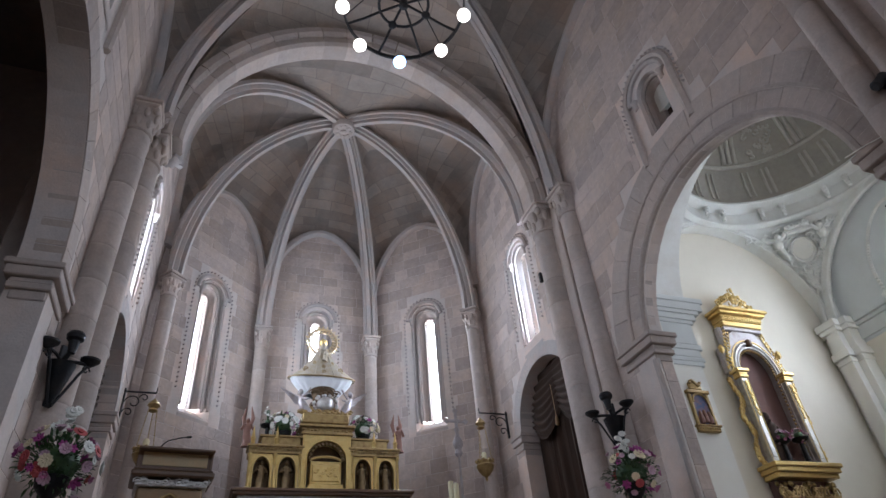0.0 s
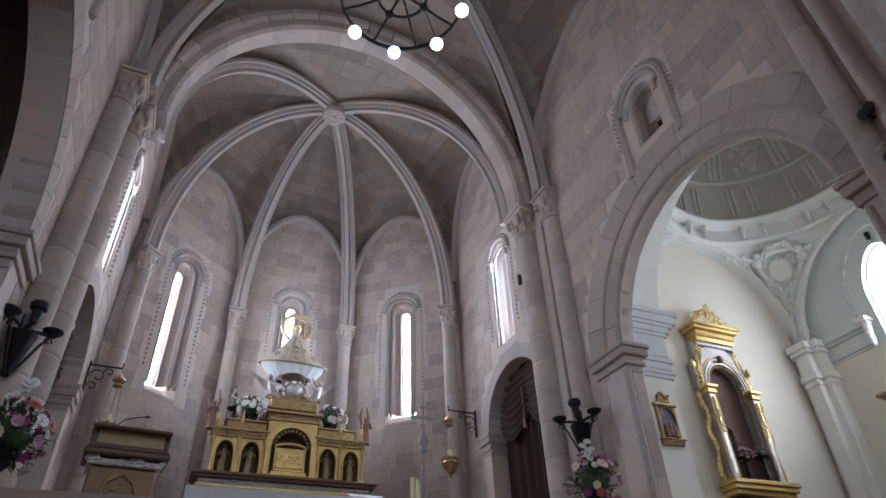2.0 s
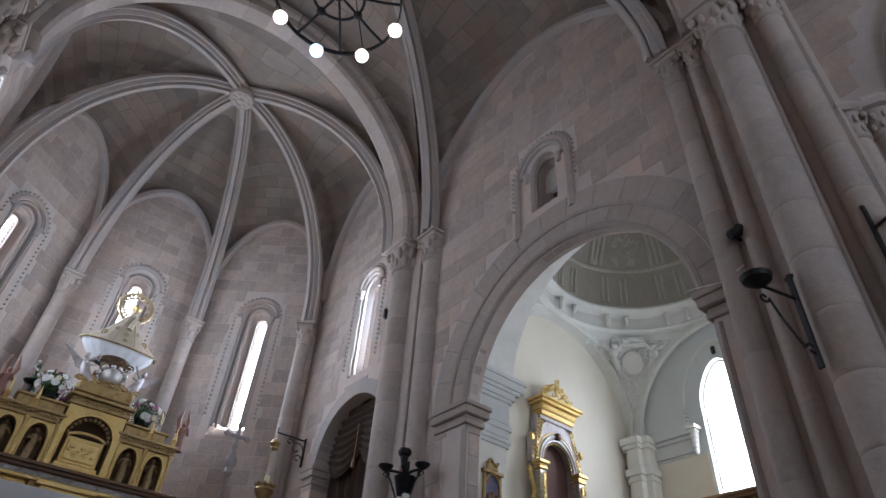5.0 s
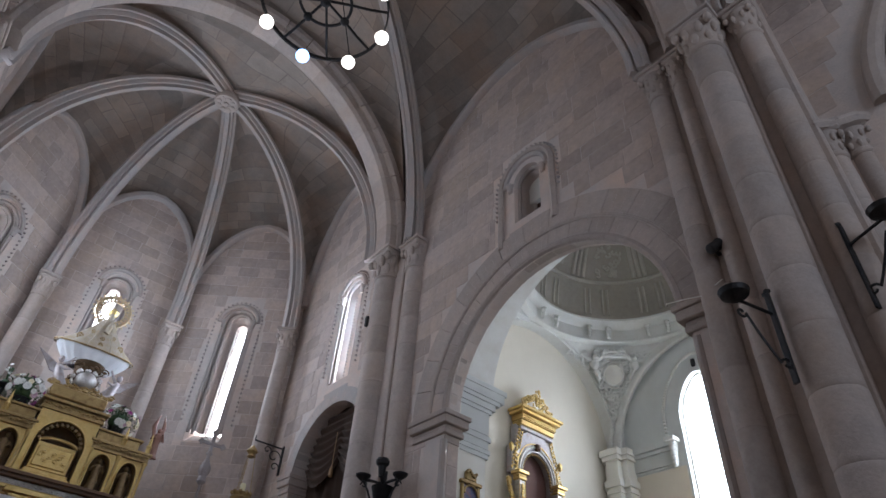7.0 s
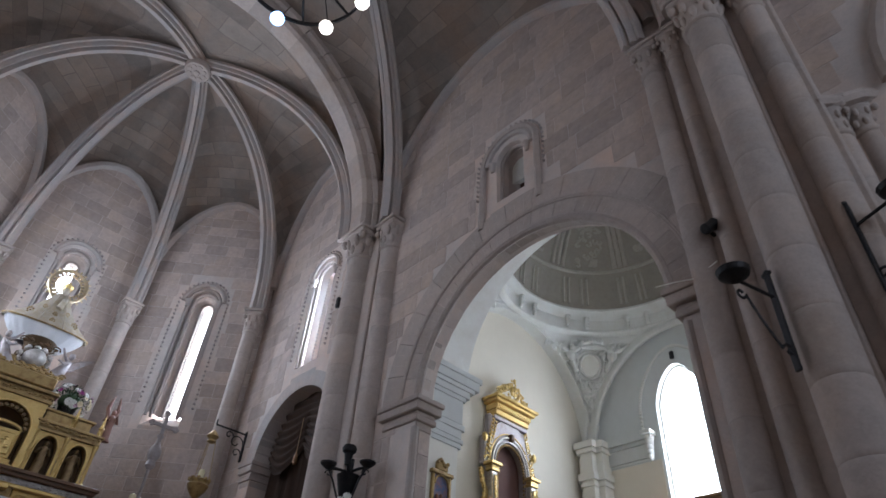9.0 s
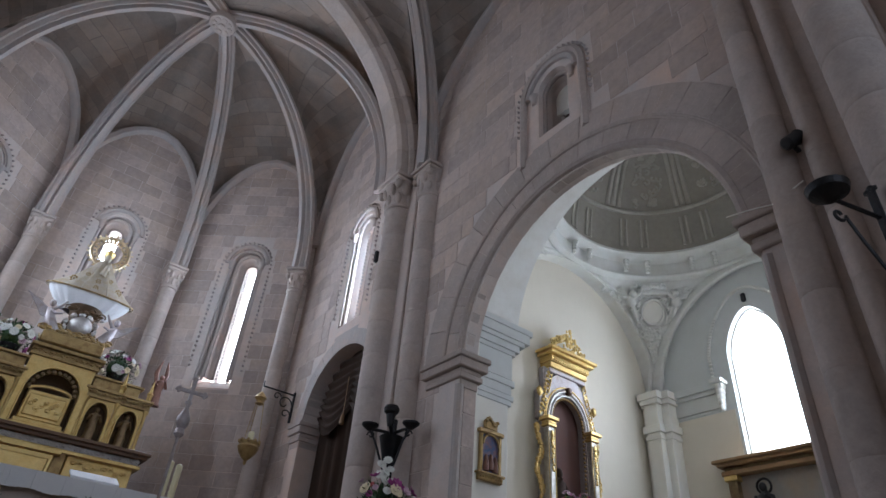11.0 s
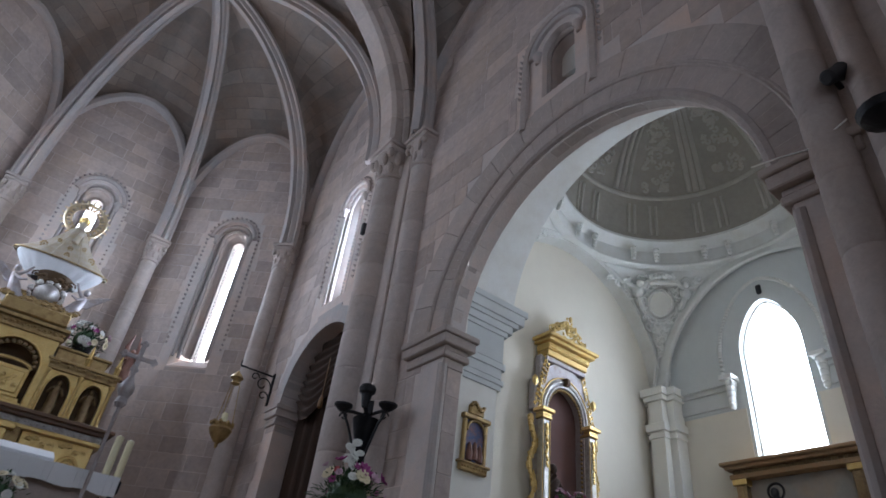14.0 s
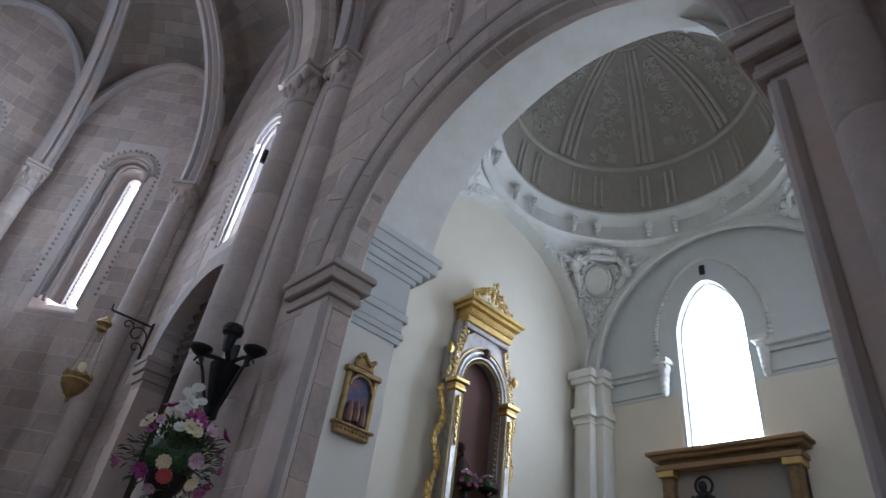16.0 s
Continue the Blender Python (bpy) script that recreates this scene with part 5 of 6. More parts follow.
tube(b, [(0.935 * math.cos(a), -0.38 * abs(math.sin(a)), 0.0 + 0.05 * abs(math.cos(a)) ** 3) for a in arc(24, 180, 360)], 0.014, 5)
emb = tagged(part("embroidery", b, OLDGOLD), "gold embroidered rosettes and hem on the mantle", "embroidery")
emb.matrix_world = pose(-0.02, VY, VZ) @ Matrix.Diagonal((0.87, 0.90, 1.0, 1.0))
t = thing("statue_halo", "openwork silver-gilt halo ring behind the statue's crown", "halo", (-0.02, VY + 0.10, 8.86))
b = bmesh.new()
tube(b, [(0.36 * math.cos(a), 0, 0.36 * math.sin(a)) for a in arc(35, 0, 350)], 0.040, 6, True)
tube(b, [(0.26 * math.cos(a), 0, 0.26 * math.sin(a)) for a in arc(35, 0, 350)], 0.016, 6, True)
part("ring", b, SILVERGILT, t)
for k in range(24):
    a = 2 * math.pi * k / 24
    b = bmesh.new()
    tube(b, [(0.24 * math.cos(a), 0, 0.24 * math.sin(a)), (0.43 * math.cos(a), 0, 0.43 * math.sin(a))], [0.030, 0.020], 5)
    ball(b, 0.43 * math.cos(a), 0, 0.43 * math.sin(a), 0.026, 1, 0.6, 1, 1)
    part("ray", b, SILVERGILT, t)
b = bmesh.new()
lathe(b, [(0.085, 0), (0.10, 0.05), (0.11, 0.10), (0.05, 0.15), (0.02, 0.19)], 0, -0.12, -0.17, 12)
part("crown", b, GOLD, t)
b = bmesh.new()
lathe(b, [(0.20, -0.02), (0.30, 0.02), (0.30, 0.10), (0.22, 0.16), (0.24, 0.30), (0.27, 0.36), (0.30, 0.44)], 0, VY - 0.1, 6.98, 24)
leafwork(b, -0.28, 0.28, VY - 0.40, 7.15, 7.34, 0.09, 0.055, 3)
tagged(part("gilded_plinth", b, DARKGOLD), "dark carved turned base under the statue", "base")
b = bmesh.new()
ball(b, 0, VY - 0.50, 6.90, 0.19, 1.1, 0.9, 1.05, 3)
for k in range(22):
    a = k * 0.61
    ball(b, 0.23 * math.cos(a) * 1.15, VY - 0.54, 6.90 + 0.22 * math.sin(a), 0.034 + 0.012 * (k % 3), 1, 1, 1, 1)
tagged(part("silver_cloud", b, SILVER), "chased silver cloud and orb at the statue's feet", "ornament")
b = bmesh.new()
box(b, -0.52, 0.52, VY - 0.70, VY - 0.30, 6.40, 6.62, 0.02)
leafwork(b, -0.55, 0.55, VY - 0.62, 6.60, 6.72, 0.08, 0.055, 6)
leafwork(b, -0.42, 0.42, VY - 0.56, 6.70, 6.78, 0.09, 0.055, 8)
tagged(part("carved_base", b, OLDGOLD), "gilded carved base under the silver orb", "base")


def kneeling_angel(s):
    """One carved mesh: bowed body, raised arm and long feathered wings."""
    b = bmesh.new()
    tube(b, [(s * 0.34, 0, 0.06), (s * 0.46, -0.03, 0.18), (s * 0.52, 0, 0.34), (s * 0.57, 0, 0.50)], [0.10, 0.11, 0.085, 0.05], 10)
    ball(b, s * 0.57, -0.03, 0.59, 0.062, 0.9, 1, 1.15, 2)
    tube(b, [(s * 0.53, -0.02, 0.47), (s * 0.44, -0.08, 0.55), (s * 0.36, -0.09, 0.68)], [0.03, 0.026, 0.018], 6)
    tube(b, [(s * 0.55, -0.04, 0.46), (s * 0.46, -0.12, 0.38), (s * 0.36, -0.12, 0.42)], [0.03, 0.026, 0.018], 6)
    for q in range(7):
        f = q / 6
        tube(b, [(s * 0.58, 0.05, 0.46 - 0.02 * q), (s * (0.80 - 0.02 * q), 0.10, 0.60 - 0.035 * q), (s * (1.02 - 0.34 * f), 0.08, 0.72 - 0.34 * f)], [0.03, 0.036, 0.008], 6)
    ob = tagged(new("kneeling_angel", mesh_of("kneeling_angel", b, SILVERED, 50)), "grey-brown silvered carved angel with spread wings beside the orb", "statue", "kneeling angels")
    ob.matrix_world = pose(0, VY - 0.52, 6.58)


kneeling_angel(-1)
kneeling_angel(1)


# ---- curtains in the doorways ----
def curtain(s, label):
    t = thing("curtain", label, "curtain", (s * 4.48, 8.40, PRESB), 0, "doorway curtains")
    for k, (y0, y1) in enumerate(((-1.22, 0.02), (-0.02, 1.22))):
        b = bmesh.new()
        n, m_ = 40, 12
        g = []
        for i in range(n + 1):
            y = y0 + (y1 - y0) * i / n
            g.append([b.verts.new((s * (0.05 * math.sin(i * 1.1 + k) + 0.02 * math.sin(i * 2.7)), y, 4.7 * j / m_)) for j in range(m_ + 1)])
        for i in range(n):
            for j in range(m_):
                b.faces.new((g[i][j], g[i + 1][j], g[i + 1][j + 1], g[i][j + 1]))
        part("curtain_panel", b, VELVET, t, smooth=80)
        b = bmesh.new()
        g = []
        for i in range(25):
            q = i / 24
            y = y0 + (y1 - y0) * q
            row = []
            for j in range(61):
                f = j / 60
                sag = math.sin(math.pi * q) * 0.40
                z = 4.65 - f * 1.15 - sag * f
                row.append(b.verts.new((-s * (0.10 + 0.035 * math.sin(f * 56 + 2.0 * math.sin(math.pi * q)) + 0.05 * math.sin(math.pi * q)), y, z)))
            g.append(row)
        for i in range(24):
            for j in range(60):
                b.faces.new((g[i][j], g[i + 1][j], g[i + 1][j + 1], g[i][j + 1]))
        part("swag", b, VELVET, t, "draped velvet swag", 80)
    b = bmesh.new()
    lathe(b, [(0.02, 0.0), (0.045, 0.02), (0.035, 0.16), (0.02, 0.20), (0.007, 0.24), (0.007, 0.9)], -s * 0.22, 0, 3.15, 10)
    part("tassel", b, PALEWOOD, t)


curtain(1, "dark brown velvet curtain with draped swag in the doorway")
curtain(-1, "dark brown velvet curtain with draped swag in the doorway")
# Added boards behind the curtains that keep the sky out of the doorways.
for s, word in ((1, "right"), (-1, "left")):
    b = bmesh.new()
    box(b, min(s * 4.96, s * 5.06), max(s * 4.96, s * 5.06), 6.9, 9.9, PRESB, 7.4)
    structure("wall_behind_door_" + word, b, WOOD, "dark board added to close the opening behind the curtain", "door")


# ---- hanging sanctuary lamps ----
def sanctuary_lamp(x, y, s, reach, label):
    t = thing("sanctuary_lamp", label, "hanging lamp", (x, y, 5.08), 0, "sanctuary lamps")
    b = bmesh.new()
    box(b, s * 0.0, s * reach, -0.015, 0.015, 1.40, 1.43, 0.004)
    box(b, s * (reach - 0.04), s * (reach + 0.02), -0.03, 0.03, 0.85, 1.48, 0.008)
    for r, cx, cz in ((0.16, reach - 0.20, 1.20), (0.10, reach - 0.14, 1.00), (0.09, reach - 0.38, 1.30)):
        tube(b, [(s * (cx + r * (1 - a / 8) * math.cos(a)), 0, cz + r * (1 - a / 8) * math.sin(a)) for a in [0.5 * k for k in range(13)]], 0.012, 6)
    tube(b, [(s * 0.0, 0, 1.42), (s * 0.0, 0, 1.52)], 0.012, 6)
    part("bracket", b, IRON, t)
    b = bmesh.new()
    lathe(b, [(0.01, 1.30), (0.03, 1.28), (0.10, 1.20), (0.12, 1.16), (0.06, 1.10), (0.09, 1.05), (0.03, 1.02)], 0, 0, 0, 14)
    part("canopy", b, OLDGOLD, t)
    for k in range(3):
        an = radians(90 + 120 * k)
        b = bmesh.new()
        tube(b, [(0.08 * math.cos(an), 0.08 * math.sin(an), 1.10), (0.17 * math.cos(an), 0.17 * math.sin(an), 0.28)], 0.006, 5)
        for q in range(9):
            f = q / 9
            ball(b, (0.08 + 0.09 * f) * math.cos(an), (0.08 + 0.09 * f) * math.sin(an), 1.10 - 0.82 * f, 0.013, 1, 1, 1, 1)
        part("chain", b, OLDGOLD, t)
    b = bmesh.new()
    lathe(b, [(0.012, -0.12), (0.03, -0.08), (0.03, -0.04), (0.08, 0.0), (0.16, 0.10), (0.20, 0.20), (0.17, 0.24), (0.19, 0.30), (0.15, 0.31)], 0, 0, 0, 18)
    for k in range(9):
        an = 2 * math.pi * k / 9
        ball(b, 0.185 * math.cos(an), 0.185 * math.sin(an), 0.30, 0.035, 1, 1, 1.3, 1)
    part("bowl", b, OLDGOLD, t)
    b = bmesh.new()
    lathe(b, [(0.05, 0.28), (0.06, 0.46), (0.04, 0.50)], 0, 0, 0, 10)
    part("glass_cup", b, WAX, t)


sanctuary_lamp(3.36, 10.2, 1, 0.70, "gilt hanging sanctuary lamp on a scrolled iron bracket")
sanctuary_lamp(-3.48, 10.2, -1, 0.58, "gilt hanging sanctuary lamp on a scrolled iron bracket")

# ---- processional cross, candles, table, ambo ----
t = thing("processional_cross", "tarnished silver processional cross on a tall staff", "cross", (1.06, 6.05, PRESB))
b = bmesh.new()
lathe(b, [(0.20, 0), (0.20, 0.03), (0.05, 0.07), (0.018, 0.10), (0.018, 1.62), (0.04, 1.66)], 0, 0, 0, 12)
part("staff", b, SILVERED, t)
b = bmesh.new()
lathe(b, [(0.03, 1.62), (0.06, 1.66), (0.045, 1.72), (0.075, 1.78), (0.075, 1.84), (0.045, 1.90), (0.025, 1.95)], 0, 0, 0, 12)
part("knop", b, SILVERED, t)
b = bmesh.new()
box(b, -0.022, 0.022, -0.014, 0.014, 1.94, 2.30, 0.006)
box(b, -0.145, 0.145, -0.013, 0.013, 2.13, 2.175, 0.006)
for x, z in ((-0.15, 2.152), (0.15, 2.152), (0, 2.31), (0, 2.02)):
    for dx, dz in ((0.022, 0), (-0.022, 0), (0, 0.022), (0, -0.022)):
        ball(b, x + dx, 0, z + dz, 0.026, 1, 0.6, 1, 1)
ball(b, 0, -0.01, 2.152, 0.04, 1, 0.5, 1, 1)
part("cross", b, SILVERED, t)

t = thing("altar_table", "altar table covered with a white cloth", "table", (-0.3, 7.0, PRESB))
b = bmesh.new()
box(b, -1.45, 1.45, -0.35, 0.35, 0, 0.96, 0.02)
part("base", b, STONE, t)
b = bmesh.new()
box(b, -1.7, 1.7, -0.45, 0.45, 0.96, 1.07, 0.015)
part("tabletop", b, STONE, t)
b = bmesh.new()
box(b, -1.715, 1.715, -0.465, 0.465, 1.075, 1.09, 0.005)
for k in range(60):
    x0 = -1.715 + 3.43 * k / 60
    box(b, x0, x0 + 3.43 / 60, -0.475 - 0.010 * math.sin(k * 1.3), -0.463, 0.90 - 0.01 * math.sin(k * 0.9), 1.088)
part("tablecloth", b, WHITECLOTH, t, "white linen cloth with a hanging edge")
for k, (x, y, h) in enumerate(((1.40, 7.35, 0.44), (1.56, 7.52, 0.46))):
    t = thing("candlestick", "thick wax candle in a dark low holder", "candle", (x, y, PRESB), 0, "altar candles")
    b = bmesh.new()
    lathe(b, [(0.12, 0), (0.12, 0.04), (0.03, 0.08), (0.03, 1.06), (0.07, 1.10), (0.07, 1.22), (0.05, 1.23)], 0, 0, 0, 14)
    part("holder", b, IRON, t)
    b = bmesh.new()
    lathe(b, [(0.042, 1.22), (0.042, 1.22 + h), (0.03, 1.225 + h), (0.006, 1.24 + h)], 0, 0, 0, 14)
    part("candle", b, WAX, t)
t = thing("missal_stand", "open book on a small red cushion", "book", (0.55, 7.1, PRESB + 1.09))
b = bmesh.new()
box(b, -0.22, 0.22, -0.14, 0.14, 0.0, 0.12, 0.04)
part("cushion", b, PETALS["coral"], t)
b = bmesh.new()
box(b, -0.26, 0.26, -0.15, 0.15, 0.13, 0.16, 0.006, pose(0, 0, 0, 22, 0, 0))
part("pages", b, WHITECLOTH, t)

t = thing("ambo", "carved wooden ambo with a sloping reading desk", "lectern", (-2.66, 4.62, PRESB), 6)
b = bmesh.new()
box(b, -0.30, 0.30, -0.16, 0.20, 0.0, 0.66, 0.02)
part("body", b, PALEWOOD, t)
b = bmesh.new()
for q in (0, 0.06):
    tube(b, [(0.18 * (1 - q) * x, -0.18, 0.10 + z) for x, z in ((-1, 0), (-1, 0.25), (-0.7, 0.42), (0, 0.50), (0.7, 0.42), (1, 0.25), (1, 0))], 0.018, 6)
leafwork(b, -0.12, 0.12, -0.17, 0.2, 0.5, 0.05, 0.035, 4)
part("carved_panel", b, OLDGOLD, t)
b = bmesh.new()
box(b, -0.33, 0.33, -0.20, 0.22, 0.66, 0.72, 0.01)
leafwork(b, -0.31, 0.31, -0.20, 0.67, 0.73, 0.06, 0.026, 12)
part("frieze", b, SILVER, t, "silvered carved frieze")
b = bmesh.new()
box(b, -0.38, 0.38, -0.26, 0.24, 0.74, 0.80, 0.015)
box(b, -0.36, 0.36, -0.24, 0.24, 0.80, 0.82, 0.006)
part("cornice", b, WOOD, t)
b = bmesh.new()
box(b, -0.34, 0.34, -0.20, -0.17, 0.82, 1.00, 0.006)
box(b, -0.35, -0.32, -0.21, 0.20, 0.82, 1.01, 0.006)
box(b, 0.32, 0.35, -0.21, 0.20, 0.82, 1.01, 0.006)
part("desk_frame", b, WOOD, t)
b = bmesh.new()
box(b, -0.30, 0.30, -0.207, -0.195, 0.85, 0.98, 0.004)
part("front_inset", b, material("light_oak", (0.42, 0.31, 0.15), 0.5, grain=0.12, stain=0.15, stain_scale=5), t, "plain light wooden inset panel")
b = bmesh.new()
box(b, -0.35, 0.35, -0.22, 0.26, 1.0, 1.025, 0.006, pose(0, 0, 0, 6, 0, 0))
part("reading_board", b, WOOD, t)
t = thing("microphone", "thin black gooseneck microphone on the ambo", "microphone", (-2.74, 4.60, PRESB + 1.02))
b = bmesh.new()
tube(b, [(-0.10, 0, 0), (-0.09, 0, 0.07), (-0.02, -0.02, 0.14), (0.10, -0.04, 0.17), (0.16, -0.05, 0.175)], 0.006, 6)
part("gooseneck", b, BLACK, t)
b = bmesh.new()
tube(b, [(0.16, -0.05, 0.175), (0.205, -0.06, 0.178)], 0.012, 8)
part("capsule", b, BLACK, t)


# ---- flowers ----
def bloom_mesh(name, mat, petals, cup, inner=True):
    b = bmesh.new()
    for ringk, (rr, tilt, n) in enumerate(((1.0, cup, petals), (0.62, cup + 0.45, petals - 1)) if inner else ((1.0, cup, petals),)):
        for k in range(n):
            a = 2 * math.pi * (k + 0.5 * ringk) / n
            m = pose(0, 0, 0, 0, 0, math.degrees(a)) @ Matrix.Rotation(-tilt, 4, "Y") @ Matrix.Translation((0.5 * rr, 0, 0.05 * ringk)) @ Matrix.Diagonal((0.5 * rr, 0.30 * rr, 0.10, 1))
            bmesh.ops.create_icosphere(b, subdivisions=1, radius=1.0, matrix=m)
    bmesh.ops.create_icosphere(b, subdivisions=1, radius=0.2, matrix=Matrix.Translation((0, 0, 0.16)))
    return mesh_of(name, b, mat, 60)


BLOOMS = {"white": bloom_mesh("daisy", PETALS["white"], 11, 0.25), "pink": bloom_mesh("rose", PETALS["pink"], 7, 0.8), "magenta": bloom_mesh("lily", PETALS["magenta"], 6, 0.45, False),
          "coral": bloom_mesh("gerbera", PETALS["coral"], 12, 0.2), "pale": bloom_mesh("carnation", PETALS["pale"], 8, 0.7), "cream": bloom_mesh("chrysanthemum", PETALS["cream"], 10, 0.35)}
b = bmesh.new()
vs = [b.verts.new(q) for q in ((0, 0, 0), (0.35, 0.22, 0.06), (0.7, 0.16, 0.04), (1.0, 0, -0.10), (0.7, -0.16, 0.04), (0.35, -0.22, 0.06))]
c0 = b.verts.new((0.5, 0, 0.0))
for k in range(6):
    b.faces.new((vs[k], vs[(k + 1) % 6], c0))
LEAFMESH = mesh_of("leaf", b, LEAF)


def bouquet(x, y, z, r, tall, seed, label, kinds, count, foot, leaves=90):
    """A round arrangement on a stand that rises from foot."""
    rnd = random.Random(seed)
    t = thing("flower_arrangement", label, "flowers", (x, y, foot), 0, "flower arrangements")
    h = z - foot
    b = bmesh.new()
    lathe(b, [(0.16, 0), (0.16, 0.03), (0.05, 0.08), (0.04, max(0.1, h - r * 0.9)), (0.14, h - r * 0.6), (0.16, h - r * 0.35), (0.12, h - r * 0.3)], 0, 0, 0, 14)
    part("stand", b, IRON, t)
    b = bmesh.new()
    ball(b, 0, 0, h, r * 0.55, 1, 1, 0.9, 2)
    for k in range(leaves * 2):
        d = Vector((rnd.gauss(0, 1), rnd.gauss(0, 1), rnd.gauss(0.3, 1))).normalized()
        p = d * r * rnd.uniform(0.40, 0.90)
        q = rnd.uniform(0.06, 0.11) * (r / 0.42) ** 0.7
        m = Matrix.Translation((p.x, p.y, h + p.z * 0.9)) @ (d + Vector((rnd.uniform(-.6, .6), rnd.uniform(-.6, .6), rnd.uniform(-.2, .8)))).to_track_quat("X", "Z").to_matrix().to_4x4() @ Matrix.Diagonal((q, q * 0.7, q, 1))
        o = [b.verts.new(m @ v.co) for v in LEAFMESH.vertices]
        for f in LEAFMESH.polygons:
            b.faces.new([o[i] for i in f.vertices])
    if tall:
        for k in range(4):
            tube(b, [(0, 0, h), (rnd.uniform(-.06, .06), rnd.uniform(-.06, .06), h + tall * rnd.uniform(0.7, 1.0))], 0.012, 5)
    tagged(part("foliage", b, LEAF, t, smooth=None), kind="stuff")
    for k in range(count):
        top = tall and k < 7
        kind = "white" if top else rnd.choice(kinds)
        if top:
            p, d = Vector((rnd.uniform(-.08, .08), rnd.uniform(-.10, .05), r * 0.6 + tall * (0.25 + 0.11 * k))), Vector((rnd.uniform(-1, 1), -1, 0.6)).normalized()
        else:
            d = Vector((rnd.gauss(0, 1), rnd.gauss(-0.5, 1), rnd.gauss(0.2, 0.8))).normalized()
            p = d * r * rnd.uniform(0.88, 1.06)
        o = new("bloom", BLOOMS[kind])
        o.parent = t
        q = rnd.uniform(0.055, 0.095) * (r / 0.42) ** 0.5
        o.matrix_local = Matrix.Translation((p.x, p.y, h + p.z * 0.9)) @ d.to_track_quat("Z", "Y").to_matrix().to_4x4() @ Matrix.Diagonal((q, q, q, 1))
    return t


MIXED = ["white", "pink", "magenta", "coral", "pale", "pink", "magenta", "pale", "cream"]
bouquet(3.34, 5.25, 3.58, 0.40, 0.42, 3, "mixed pink, white and coral flowers on a stand by the pier", MIXED, 46, PRESB, 300)
bouquet(-3.74, 4.80, 3.36, 0.38, 0.42, 5, "mixed pink, white and magenta flowers on a stand", MIXED, 50, PRESB, 280)
for s in (-1, 1):
    bouquet(s * 0.88, AY + 0.42, 6.34, 0.36, 0.0, 8 + s, "white lilies and greenery on top of the altarpiece", ["white", "white", "white", "pale", "magenta", "cream"], 34, 6.03, 170)
bouquet(-1.24, AY + 0.42, 6.40, 0.13, 0.3, 21, "upright white gladioli on the altarpiece", ["white"], 10, 6.03, 30)
bouquet(-0.55, 6.35, 3.12, 0.26, 0.0, 31, "white lilies in a low stand before the altar table", ["white", "white", "cream"], 26, PRESB, 60)
bouquet(0.45, 6.35, 3.05, 0.26, 0.0, 33, "white lilies in a low stand before the altar table", ["white", "white", "cream"], 26, PRESB, 60)

# ---- the gilded retable in the chapel ----
RX, RY = 7.92, 6.58


